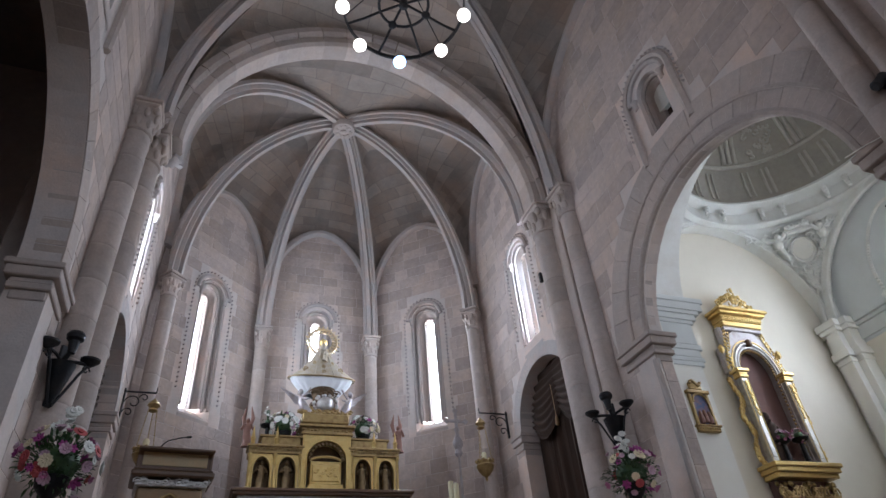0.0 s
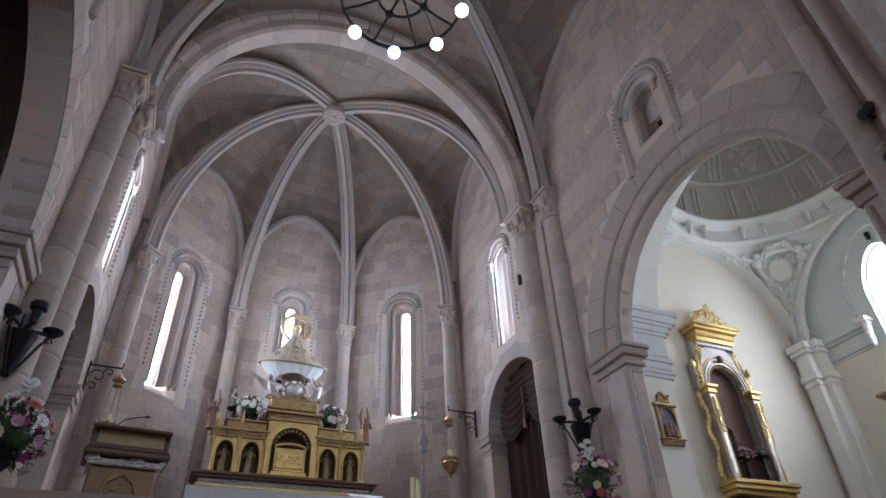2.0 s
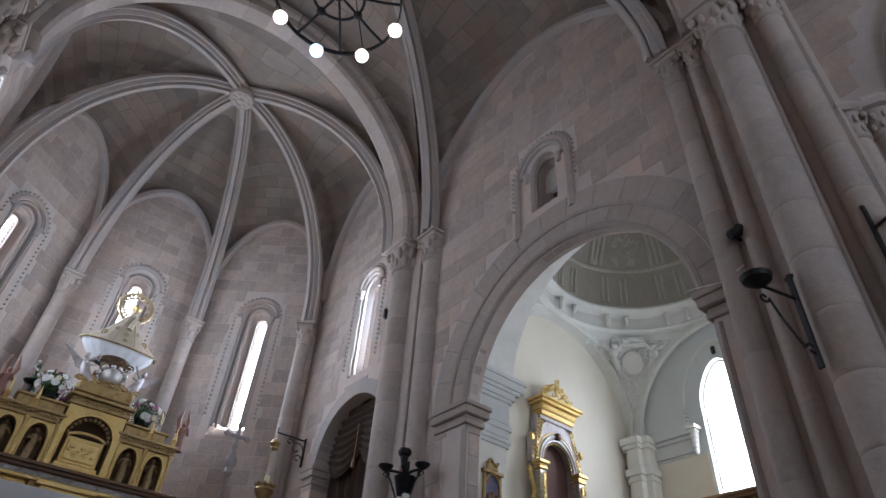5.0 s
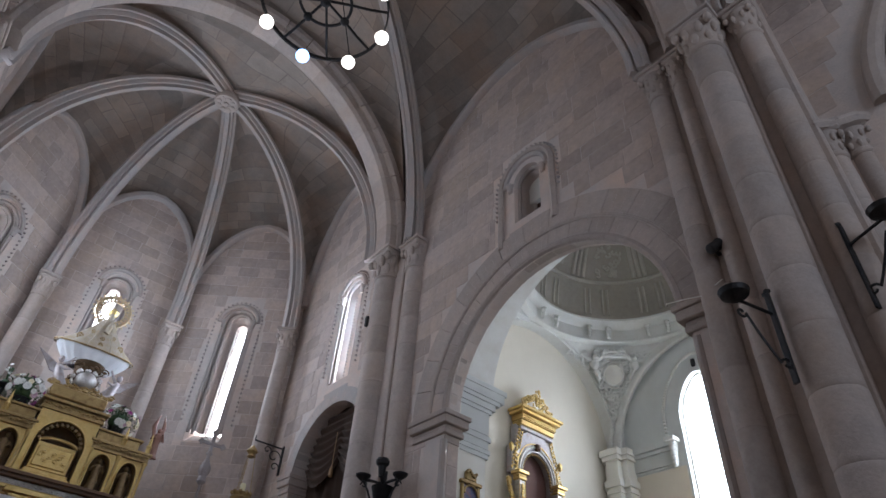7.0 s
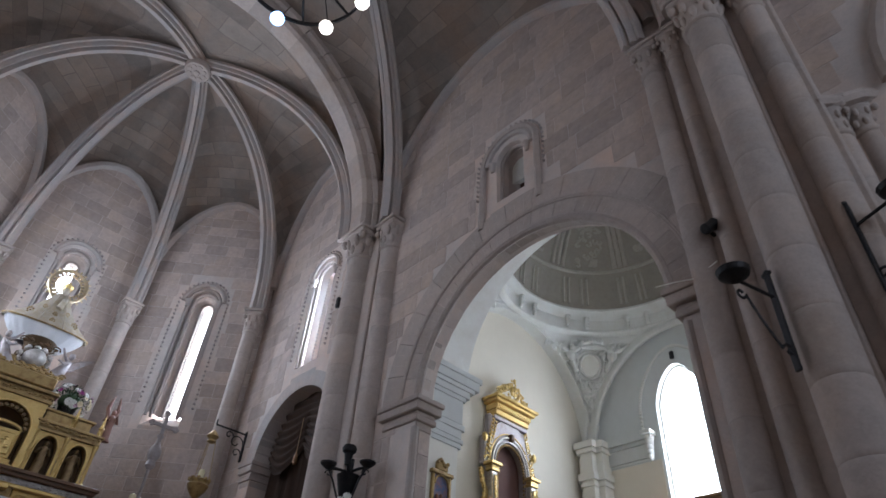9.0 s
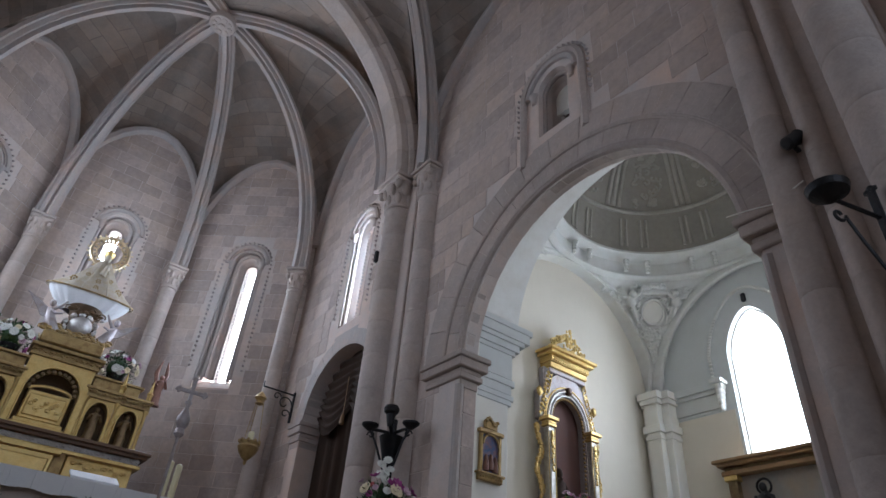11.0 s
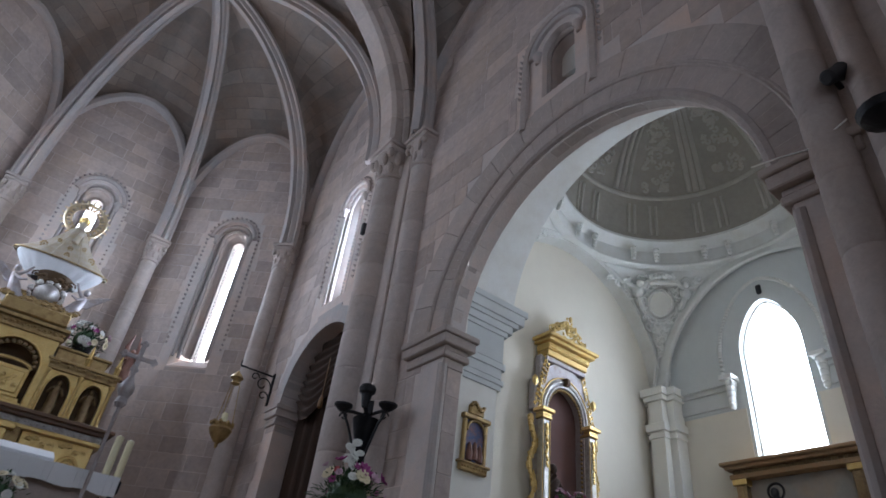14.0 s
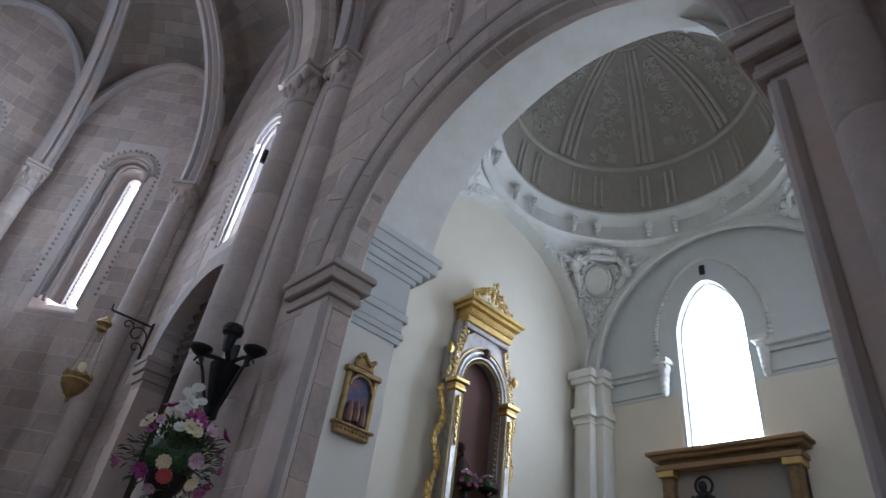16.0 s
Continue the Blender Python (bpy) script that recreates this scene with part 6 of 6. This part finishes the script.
def retable():
    t = thing("retable", "gilded baroque retable frame round a dark niche", "retable", (RX, RY, 3.32))
    t.matrix_world = pose(RX, RY, 3.32) @ Matrix.Diagonal((0.94, 1, 1.10, 1))
    Z = -3.7
    b = bmesh.new()
    half, top = 0.50, 6.20
    line = [(half, 4.48)] + [(half * math.cos(a), top + half * math.sin(a)) for a in arc(16, 0, 180)] + [(-half, 4.48)]
    outer = [(0.66, 4.48)] + [(0.66 * math.cos(a) * (1.0 + 0.12 * abs(math.sin(2 * a))), top + 0.92 * math.sin(a)) for a in arc(16, 0, 180)] + [(-0.66, 4.48)]
    i = [b.verts.new((x, -0.20, z + Z)) for x, z in line]
    o = [b.verts.new((x, -0.20, z + Z)) for x, z in outer]
    d = [b.verts.new((x, 0.0, z + Z)) for x, z in line]
    e = [b.verts.new((x, 0.0, z + Z)) for x, z in outer]
    for k in range(len(i) - 1):
        b.faces.new((o[k], o[k + 1], i[k + 1], i[k]))
        b.faces.new((i[k], i[k + 1], d[k + 1], d[k]))
        b.faces.new((o[k], o[k + 1], e[k + 1], e[k]))
    part("surround", b, SILVERED, t, "silvered wooden surround")
    b = bmesh.new()
    box(b, -0.55, 0.55, -0.012, -0.004, 4.45 + Z, 6.75 + Z)
    part("niche_back", b, NICHE, t, "dark red-brown niche lining")
    for r, y, q, tone in ((0.505, -0.21, 0.020, SILVER), (0.585, -0.21, 0.028, SILVER), (0.65, -0.21, 0.014, GOLD)):
        b = bmesh.new()
        tube(b, [(r * math.cos(a), y, top + r * math.sin(a) + Z) for a in arc(20, 0, 180)], q, 8)
        part("arch_moulding", b, tone, t, "silvered roll moulding" if tone is SILVER else "")
    b = bmesh.new()
    for k in range(26):
        a = math.pi * k / 25
        ball(b, 0.455 * math.cos(a), -0.18, top + 0.455 * math.sin(a) + Z, 0.030, 1, 1, 1, 1)
    for k in range(24):
        for s in (-1, 1):
            ball(b, s * 0.455, -0.18, 4.55 + 0.07 * k + Z, 0.026, 1, 1, 1, 1)
    tagged(part("beading", b, OLDGOLD, t), kind="stuff")
    for s in (-1, 1):
        b = bmesh.new()
        box(b, s * 0.52, s * 0.70, -0.30, -0.18, 4.48 + Z, 6.02 + Z, 0.012)
        box(b, s * 0.56, s * 0.66, -0.315, -0.29, 4.60 + Z, 5.95 + Z, 0.006)
        column_ = part("pilaster", b, SILVER, t, "silvered pilaster with gilded edges")
        b = bmesh.new()
        for x in (0.525, 0.695):
            tube(b, [(s * x, -0.31, 4.5 + Z), (s * x, -0.31, 6.0 + Z)], 0.008, 6)
        for k in range(7):
            ball(b, s * 0.61, -0.32, 5.9 - 0.09 * k + Z, 0.055 - 0.004 * k, 0.9, 0.6, 1.2, 1)
            ball(b, s * (0.61 + 0.03 * math.sin(k * 2)), -0.33, 5.86 - 0.09 * k + Z, 0.03, 1, 0.7, 1, 1)
        part("garland", b, GOLD, column_, "gilded fruit garland")
        b = bmesh.new()
        box(b, s * 0.49, s * 0.74, -0.34, -0.16, 6.02 + Z, 6.07 + Z, 0.01)
        box(b, s * 0.46, s * 0.78, -0.38, -0.14, 6.12 + Z, 6.18 + Z, 0.01)
        box(b, s * 0.50, s * 0.73, -0.33, -0.16, 6.07 + Z, 6.12 + Z, 0.01)
        part("capital", b, GOLD, column_)
        b = bmesh.new()
        rnd = random.Random(4 + s)
        for k in range(20):
            z = 4.52 + 0.078 * k
            x = 0.80 + 0.06 * math.sin(k * 0.75)
            ball(b, s * x, -0.16, z + Z, rnd.uniform(0.045, 0.075), 1.0, 0.7, 1.2, 1)
            tube(b, [(s * (x + 0.05 * math.cos(a)), -0.19, z + 0.05 * math.sin(a) + Z) for a in [0.9 * q + k for q in range(5)]], 0.014, 5)
        tagged(part("side_scroll", b, GOLD, t, "carved gilded side scrollwork"), kind="stuff")
        b = bmesh.new()
        for k in range(12):
            q = k / 11
            x, z = 0.80 - 0.28 * q, 6.25 + 0.85 * q
            ball(b, s * x, -0.20, z + Z, rnd.uniform(0.025, 0.04), 1, 0.6, 1, 1)
            tube(b, [(s * (x - 0.06 + 0.05 * math.cos(a)), -0.22, z + 0.05 * math.sin(a) + Z) for a in [0.9 * w + k for w in range(6)]], 0.014, 5)
        ball(b, s * 0.80, -0.20, 6.62 + Z, 0.07, 1, 0.8, 1.4, 1)
        part("spandrel_scroll", b, GOLD, t, "carved gilded spandrel leafwork")
        b = bmesh.new()
        box(b, s * 0.55, s * 0.76, -0.16, 0.0, 6.18 + Z, 6.70 + Z, 0.02)
        box(b, s * 0.42, s * 0.62, -0.16, 0.0, 6.65 + Z, 7.15 + Z, 0.03)
        part("shoulder", b, SILVERED, t)
    b = bmesh.new()
    box(b, -0.06, 0.06, -0.30, -0.15, 6.72 + Z, 6.86 + Z, 0.03)
    part("keystone", b, WOOD, t)
    for za, zb, w, y, mat in ((7.04, 7.12, 0.54, -0.24, SILVERED), (7.12, 7.22, 0.55, -0.28, GOLD), (7.22, 7.34, 0.57, -0.31, GOLD), (7.34, 7.40, 0.65, -0.40, GOLD), (7.40, 7.46, 0.70, -0.46, GOLD)):
        b = bmesh.new()
        box(b, -w, w, y, 0.0, za + Z, zb + Z, 0.012)
        if za == 7.22:
            for k in range(30):
                x = -w + 0.02 + (2 * w - 0.04) * k / 29
                box(b, x - 0.012, x + 0.012, y - 0.02, y, 7.24 + Z, 7.32 + Z)
        part("cornice", b, mat, t, "gilded dentilled cornice" if mat is GOLD else "")
    b = bmesh.new()
    rnd = random.Random(9)
    for k in range(64):
        u = rnd.uniform(-1, 1)
        hh = 0.48 * (1 - abs(u)) ** 0.8 + 0.04
        z = 7.48 + rnd.uniform(0, hh)
        ball(b, 0.52 * u, -0.26 + rnd.uniform(-.06, .06), z + Z, rnd.uniform(0.025, 0.05), 1, 0.7, 1.3, 1)
    for k in range(16):
        u = -0.46 + 0.92 * k / 15
        tube(b, [(u + 0.07 * math.cos(a), -0.28, 7.55 + 0.3 * (1 - abs(u) / 0.6) + 0.06 * math.sin(a) + Z) for a in [0.9 * w + k for w in range(6)]], 0.016, 5)
    part("crest", b, GOLD, t, "carved gilded crest of scrolling leaves")
    for za, zb, w, y in ((4.26, 4.34, 0.78, -0.36), (4.34, 4.42, 0.82, -0.42), (4.42, 4.49, 0.86, -0.46)):
        b = bmesh.new()
        box(b, -w, w, y, 0.0, za + Z, zb + Z, 0.012)
        part("shelf", b, GOLD, t)
    b = bmesh.new()
    box(b, -0.72, 0.72, -0.16, 0.0, 3.72 + Z, 4.26 + Z, 0.02)
    part("apron", b, NICHE, t)
    b = bmesh.new()
    for k in range(70):
        u = rnd.uniform(-1, 1)
        ball(b, 0.72 * u, -0.20 + rnd.uniform(-.04, .04), 4.20 - rnd.uniform(0, 0.42) * (1 - 0.4 * abs(u)) + Z, rnd.uniform(0.03, 0.06), 1.2, 0.7, 1, 1)
    for k in range(18):
        u = -0.68 + 1.36 * k / 17
        tube(b, [(u + 0.08 * math.cos(a), -0.24, 4.05 + 0.08 * math.sin(a) + Z) for a in [0.9 * w + k for w in range(6)]], 0.018, 5)
    tagged(part("apron_carving", b, OLDGOLD, t, "carved gilded scrolls below the shelf"), kind="stuff")
    return t


retable()
figure("niche_statue", RX - 0.26, RY - 0.14, 4.19, 1.05, VELVET, "dark robed statue standing inside the niche", seed=15)
for dx, hh in ((-0.20, 0.50), (0.26, 0.56)):
    bouquet(RX + dx, RY - 0.26, 4.19 + hh, 0.15, 0.0, 40 + int(10 * dx), "small vase of pink flowers on the retable shelf", ["pink", "pale", "pale"], 16, 4.185, 14)

# ---- small framed relief on the pier ----
t = thing("framed_relief", "small gilded baroque frame with a painted religious relief", "picture frame", (4.79, 5.05, 4.17))
b = bmesh.new()
box(b, -0.17, 0.17, -0.03, 0.0, 0.10, 0.70, 0.006)
part("painting", b, BLUEPAINT, t, "dark blue and red painted panel")
b = bmesh.new()
for s in (-1, 1):
    box(b, s * 0.14, s * 0.19, -0.06, 0, 0.08, 0.62, 0.01)
box(b, -0.21, 0.21, -0.07, 0, 0.0, 0.10, 0.012)
box(b, -0.24, 0.24, -0.09, 0, 0.08, 0.11, 0.008)
box(b, -0.22, 0.22, -0.08, 0, 0.62, 0.68, 0.012)
box(b, -0.12, 0.12, -0.06, 0, 0.68, 0.82, 0.02)
tube(b, [(0.14 * math.cos(a), -0.05, 0.48 + 0.14 * math.sin(a)) for a in arc(12, 0, 180)], 0.02, 6)
for k in range(9):
    ball(b, -0.18 + 0.045 * k, -0.07, 0.05, 0.02, 1, 1, 1, 1)
    ball(b, -0.10 + 0.025 * k, -0.06, 0.80 + 0.04 * math.sin(k * 0.8), 0.03, 1, 1, 1, 1)
part("frame", b, OLDGOLD, t)
for k, x in enumerate((-0.08, 0.0, 0.08)):
    b = bmesh.new()
    lathe(b, [(0.04, 0.0), (0.045, 0.08), (0.03, 0.14), (0.028, 0.18), (0.0, 0.22)], x, -0.05, 0.13 + 0.02 * (k % 2), 8)
    part("relief_shape", b, SKIN, t)

# ---- altar below the chapel window ----
t = thing("side_altar", "low gilded altar frame below the window", "altarpiece", (10.95, 3.96, 2.4))
b = bmesh.new()
box(b, -0.12, 0.0, -1.02, 1.02, 0, 3.12, 0.01)
part("panel", b, material("faded_panel", (0.30, 0.28, 0.25), 0.8, stain=0.2, stain_scale=2), t)
for s in (-1, 1):
    b = bmesh.new()
    box(b, -0.26, -0.02, s * 0.84, s * 1.02, 0, 3.08, 0.015)
    box(b, -0.275, -0.25, s * 0.88, s * 0.98, 1.0, 3.0, 0.006)
    part("pilaster", b, BROWNGOLD, t)
    b = bmesh.new()
    box(b, -0.30, 0.0, s * 0.80, s * 1.06, 3.02, 3.12, 0.01)
    part("capital", b, GOLD, t)
for za, zb, o in ((3.12, 3.20, 0.05), (3.20, 3.28, 0.0), (3.28, 3.34, 0.10), (3.34, 3.40, 0.16)):
    b = bmesh.new()
    box(b, -0.26 - o, 0.0, -1.04 - o, 1.04 + o, za, zb, 0.01)
    if za == 3.20:
        for k in range(44):
            box(b, -0.275, -0.25, -1.02 + 2.04 * k / 43 - 0.012, -1.02 + 2.04 * k / 43 + 0.012, 3.21, 3.27)
    part("cornice", b, PALEWOOD if o else BROWNGOLD, t)
figure("altar_statue", 10.62, 4.30, 4.35, 0.95, BLACK, "dark statue with a ring halo on the side altar", turn=-90, seed=19)
b = bmesh.new()
tube(b, [(10.66, 4.30 + 0.13 * math.cos(a), 5.24 + 0.13 * math.sin(a)) for a in arc(20, 0, 342)], 0.022, 6, True)
tagged(part("statue_nimbus", b, IRON), "dark metal ring halo on the altar statue", "halo")
b = bmesh.new()
box(b, 10.35, 10.95, 3.2, 4.75, 2.4, 4.35, 0.02)
tagged(part("altar_block", b, PLASTER), "plain white altar block under the statue", "altar")

# ---- stucco of the pendentives, ring and dome ----
CEN = Vector((CX, CY, CZ))
for q in range(4):
    a0 = math.pi / 4 + q * math.pi / 2
    if q == 2:
        continue
    zc = 1.95
    rad = math.sqrt(RS * RS - zc * zc)
    d0 = Vector((rad * math.cos(a0), rad * math.sin(a0), zc)).normalized()
    e1 = Vector((-math.sin(a0), math.cos(a0), 0))
    e2 = d0.cross(e1).normalized()
    e2 = e2 if e2.z > 0 else -e2

    def sp(s, u, h=0.0):
        return CEN + (d0 * RS + e1 * s + e2 * u).normalized() * (RS - h)

    t = thing("pendentive_relief", "white stucco relief with a blank oval medallion, cherubs and scrolls", "stucco relief", kind="structure")
    b = bmesh.new()
    rows = [[b.verts.new(sp(0.22 * f * math.cos(a), 0.26 * f * math.sin(a), 0.09 - 0.03 * f)) for a in arc(23, 0, 345)] for f in (1.0, 0.6, 0.2)]
    for r0, r1 in zip(rows, rows[1:]):
        for k in range(24):
            b.faces.new((r0[k], r0[(k + 1) % 24], r1[(k + 1) % 24], r1[k]))
    b.faces.new(rows[-1])
    part("medallion", b, PLASTER, t, "plain white oval medallion")
    b = bmesh.new()
    tube(b, [sp(0.25 * math.cos(a), 0.29 * math.sin(a), 0.05) for a in arc(27, 0, 347)], 0.034, 8, True)
    tube(b, [sp(0.33 * math.cos(a), 0.38 * math.sin(a), 0.02) for a in arc(27, 0, 347)], 0.024, 6, True)
    part("medallion_frame", b, STUCCO, t)
    b = bmesh.new()
    for k in range(7):
        s = -0.24 + 0.08 * k
        ball(b, *sp(s, 0.62 + 0.03 * math.cos(s * 6), 0.22), 0.065, 1, 1, 1.2, 1)
    tube(b, [sp(-0.28 + 0.07 * k, 0.50, 0.20) for k in range(9)], 0.06, 6)
    part("crown", b, STUCCO, t)
    for s in (-1, 1):
        b = bmesh.new()
        ball(b, *sp(s * 0.50, 0.47, 0.19), 0.085, 1, 1, 1, 2)
        ball(b, *sp(s * 0.52, 0.28, 0.13), 0.12, 1, 1, 1.3, 2)
        tube(b, [sp(s * 0.50, 0.34, 0.18), sp(s * 0.40, 0.44, 0.20), sp(s * 0.30, 0.52, 0.18)], 0.045, 6)
        tube(b, [sp(s * 0.50, 0.18, 0.14), sp(s * 0.46, 0.04, 0.18), sp(s * 0.40, -0.10, 0.12)], 0.06, 6)
        tube(b, [sp(s * 0.56, 0.36, 0.10), sp(s * 0.72, 0.40, 0.12), sp(s * 0.84, 0.50, 0.06)], [0.06, 0.06, 0.015], 6)
        part("cherub_relief", b, STUCCO, t)
    b = bmesh.new()
    rnd = random.Random(50 + q)
    taken = []
    for k in range(1400):
        u = rnd.uniform(-1.15, 0.60)
        z = RS * math.sin(math.asin(zc / RS) + u / RS)
        rd = math.sqrt(RS * RS - z * z)
        lim = rd * (math.pi / 4 - math.acos(min(1.0, CA / rd))) - 0.10
        if lim < 0.02:
            continue
        s = rnd.uniform(-1, 1) * lim
        if (s / 0.36) ** 2 + (u / 0.42) ** 2 < 1.0 or any((s - p) ** 2 + (u - q_) ** 2 < 0.0135 for p, q_ in taken):
            continue
        taken.append((s, u))
        r0, w0, way = rnd.uniform(0.060, 0.085), rnd.uniform(0, 6), rnd.choice((-1, 1))
        spiral = [0.6 * w for w in range(12)]
        tube(b, [sp(s + r0 * (1 - a / 8) * math.cos(way * a + w0), u + r0 * (1 - a / 8) * math.sin(way * a + w0), 0.07) for a in spiral], [0.034 - 0.0015 * w for w in range(12)], 6)
        ball(b, *sp(s + r0 * 1.2 * math.cos(w0 - 0.5), u + r0 * 1.2 * math.sin(w0 - 0.5), 0.06), 0.042, 1, 1, 1.3, 1)
    for k in range(8):
        ball(b, *sp(0.04 * math.sin(k), -0.46 - 0.10 * k, 0.05), 0.075 - 0.006 * k, 1, 1, 1.2, 1)
    tagged(part("scrollwork", b, STUCCO, t), kind="stuff")
    b = bmesh.new()
    for s in (-1, 1):
        pts = []
        for i in range(20):
            z = CA * (0.04 + 0.93 * i / 19)
            rd = math.sqrt(RS * RS - z * z)
            ed = math.pi / 4 - math.acos(min(1.0, CA / rd)) - 0.05
            pts.append(CEN + Vector(((rd - 0.03) * math.cos(a0 + s * ed), (rd - 0.03) * math.sin(a0 + s * ed), z)))
        tube(b, pts, 0.045, 6)
    part("border", b, STUCCO, t)

for k in range(20):
    an = 2 * math.pi * (k // 2 + 0.5) / 10 + (0.105 if k % 2 else -0.105)
    b = bmesh.new()
    for j in range(4):
        ball(b, CX + (2.36 - 0.015 * j) * math.cos(an), CY + (2.36 - 0.015 * j) * math.sin(an), ZR + 0.08 + 0.075 * j, 0.055 + 0.008 * j, 1, 1, 1, 1)
    o = part("ring_console", b, STUCCO, bpy.data.objects["dome_ring"])
ribs = thing("dome_ribs", "raised triple plaster ribs and bands of the dome", "ribs", kind="structure")
for k in range(8):
    for j in (-1, 0, 1):
        an = 2 * math.pi * (k + 0.5) / 8
        b = bmesh.new()
        pts = []
        for i in range(14):
            th = radians(24 + 54 * i / 13)
            r = RD * math.cos(th)
            off = j * 0.15 * (0.55 + 0.45 * math.cos(th)) / max(r, 0.3)
            pts.append((CX + (r - 0.01) * math.cos(an + off), CY + (r - 0.01) * math.sin(an + off), ZD + HD * math.sin(th) - 0.012))
        tube(b, pts, [0.062 - 0.002 * i for i in range(14)], 8)
        part("rib", b, DOMERIB, ribs)
    b = bmesh.new()
    an = 2 * math.pi * k / 8
    rnd = random.Random(70 + k)
    for i in range(60):
        th = radians(rnd.uniform(26, 70))
        off = rnd.uniform(-0.17, 0.17)
        r0, w0 = rnd.uniform(0.05, 0.09), rnd.uniform(0, 6)
        pts = []
        for a in [0.8 * w for w in range(7)]:
            t2, o2 = th + r0 / HD * math.sin(a + w0) * (1 - a / 8), off + r0 / RD * math.cos(a + w0) * (1 - a / 8) / max(0.3, math.cos(th))
            r = RD * math.cos(t2) - 0.005
            pts.append((CX + r * math.cos(an + o2), CY + r * math.sin(an + o2), ZD + HD * math.sin(t2) - 0.005))
        tube(b, pts, 0.034, 5)
    tagged(part("panel_scrolls", b, DOMERIB, ribs), kind="stuff")
for th, rr, mat in ((22, 0.05, DOMERIB), (79, 0.04, DOMERIB)):
    b = bmesh.new()
    r, z = RD * math.cos(radians(th)) - 0.01, ZD + HD * math.sin(radians(th))
    tube(b, [(CX + r * math.cos(a), CY + r * math.sin(a), z) for a in arc(47, 0, 352.5)], rr, 8, True)
    part("band", b, mat, ribs)
for k in range(10):
    for s in (-0.135, -0.075, 0.075, 0.135):
        an = 2 * math.pi * (k + 0.5) / 10 + s
        b = bmesh.new()
        tube(b, [(CX + RD * math.cos(radians(th)) * 0.995 * math.cos(an), CY + RD * math.cos(radians(th)) * 0.995 * math.sin(an), ZD + HD * math.sin(radians(th))) for th in (3, 8, 13, 18)], 0.035, 6)
        part("short_rib", b, DOMERIB, ribs)

# ---- the chapel window ----
t = thing("window_chapel", "bright pointed chapel window with a scalloped leaded border", "window", kind="structure")
b = bmesh.new()
wl = ring_points(4.03, 7.95, 0.59, 0.98, 24, 0.35, 5.82)
b.faces.new([b.verts.new((11.20, y, z)) for y, z in wl])
pane = part("pane", b, GLASS, t, "bright clear pane", None)
pane.visible_shadow = False
b = bmesh.new()
sweep(b, [(11.14, y, z) for y, z in wl], [(-.04, -.03), (.04, -.03), (.04, .03), (-.04, .03)], (1, 0, 0))
part("window_frame", b, PLASTER, t)
b = bmesh.new()
for (y0, z0), (y1, z1) in zip(wl, wl[1:]):
    n = max(1, round(math.hypot(y1 - y0, z1 - z0) / 0.14))
    for k in range(n):
        ball(b, 11.16, y0 + (y1 - y0) * k / n, z0 + (z1 - z0) * k / n, 0.045, 0.5, 1, 1.2, 1)
tagged(part("scalloped_lead", b, LEAD, t), kind="stuff")
b = bmesh.new()
bl = ring_points(4.03, 7.95, 0.98, 1.42, 60, 0.25, 7.5)
run = 0.0
for (y0, z0), (y1, z1) in zip(bl, bl[1:]):
    n = max(1, round(math.hypot(y1 - y0, z1 - z0) / 0.085))
    for k in range(n):
        ball(b, 10.925, y0 + (y1 - y0) * k / n, z0 + (z1 - z0) * k / n, 0.046, 1, 1, 1, 1)
tagged(part("beaded_border", b, STUCCO, t, "white beaded stucco border"), kind="stuff")
b = bmesh.new()
box(b, 10.88, 10.95, 3.95, 4.05, 9.02, 9.22, 0.02)
tagged(part("alarm_sensor", b, BLACK), "small dark sensor above the window tip", "sensor")
# a thin cable across the nave impost
b = bmesh.new()
tube(b, [(3.98, 0.85, 5.77), (3.97, 0.62, 5.72), (3.97, 0.40, 5.66), (3.92, 0.12, 5.72)], 0.007, 5)
tagged(part("cable", b, PLASTER), "thin white cable sagging along the impost", "cable")
# chapel benches and a plaque
b = bmesh.new()
box(b, 5.62, 5.86, 6.575, 6.598, 3.55, 4.10, 0.004)
tagged(part("wall_plaque", b, GREYPLASTER), "small grey plaque on the chapel wall", "plaque")


# ---- daylight outside the windows ----
bm = bmesh.new()
box(bm, 11.9, 11.92, 1.5, 6.5, 3.5, 11)
structure("backdrop", bm, DAYLIGHT, "bright sky outside the window", "sky")
finish_blocks()
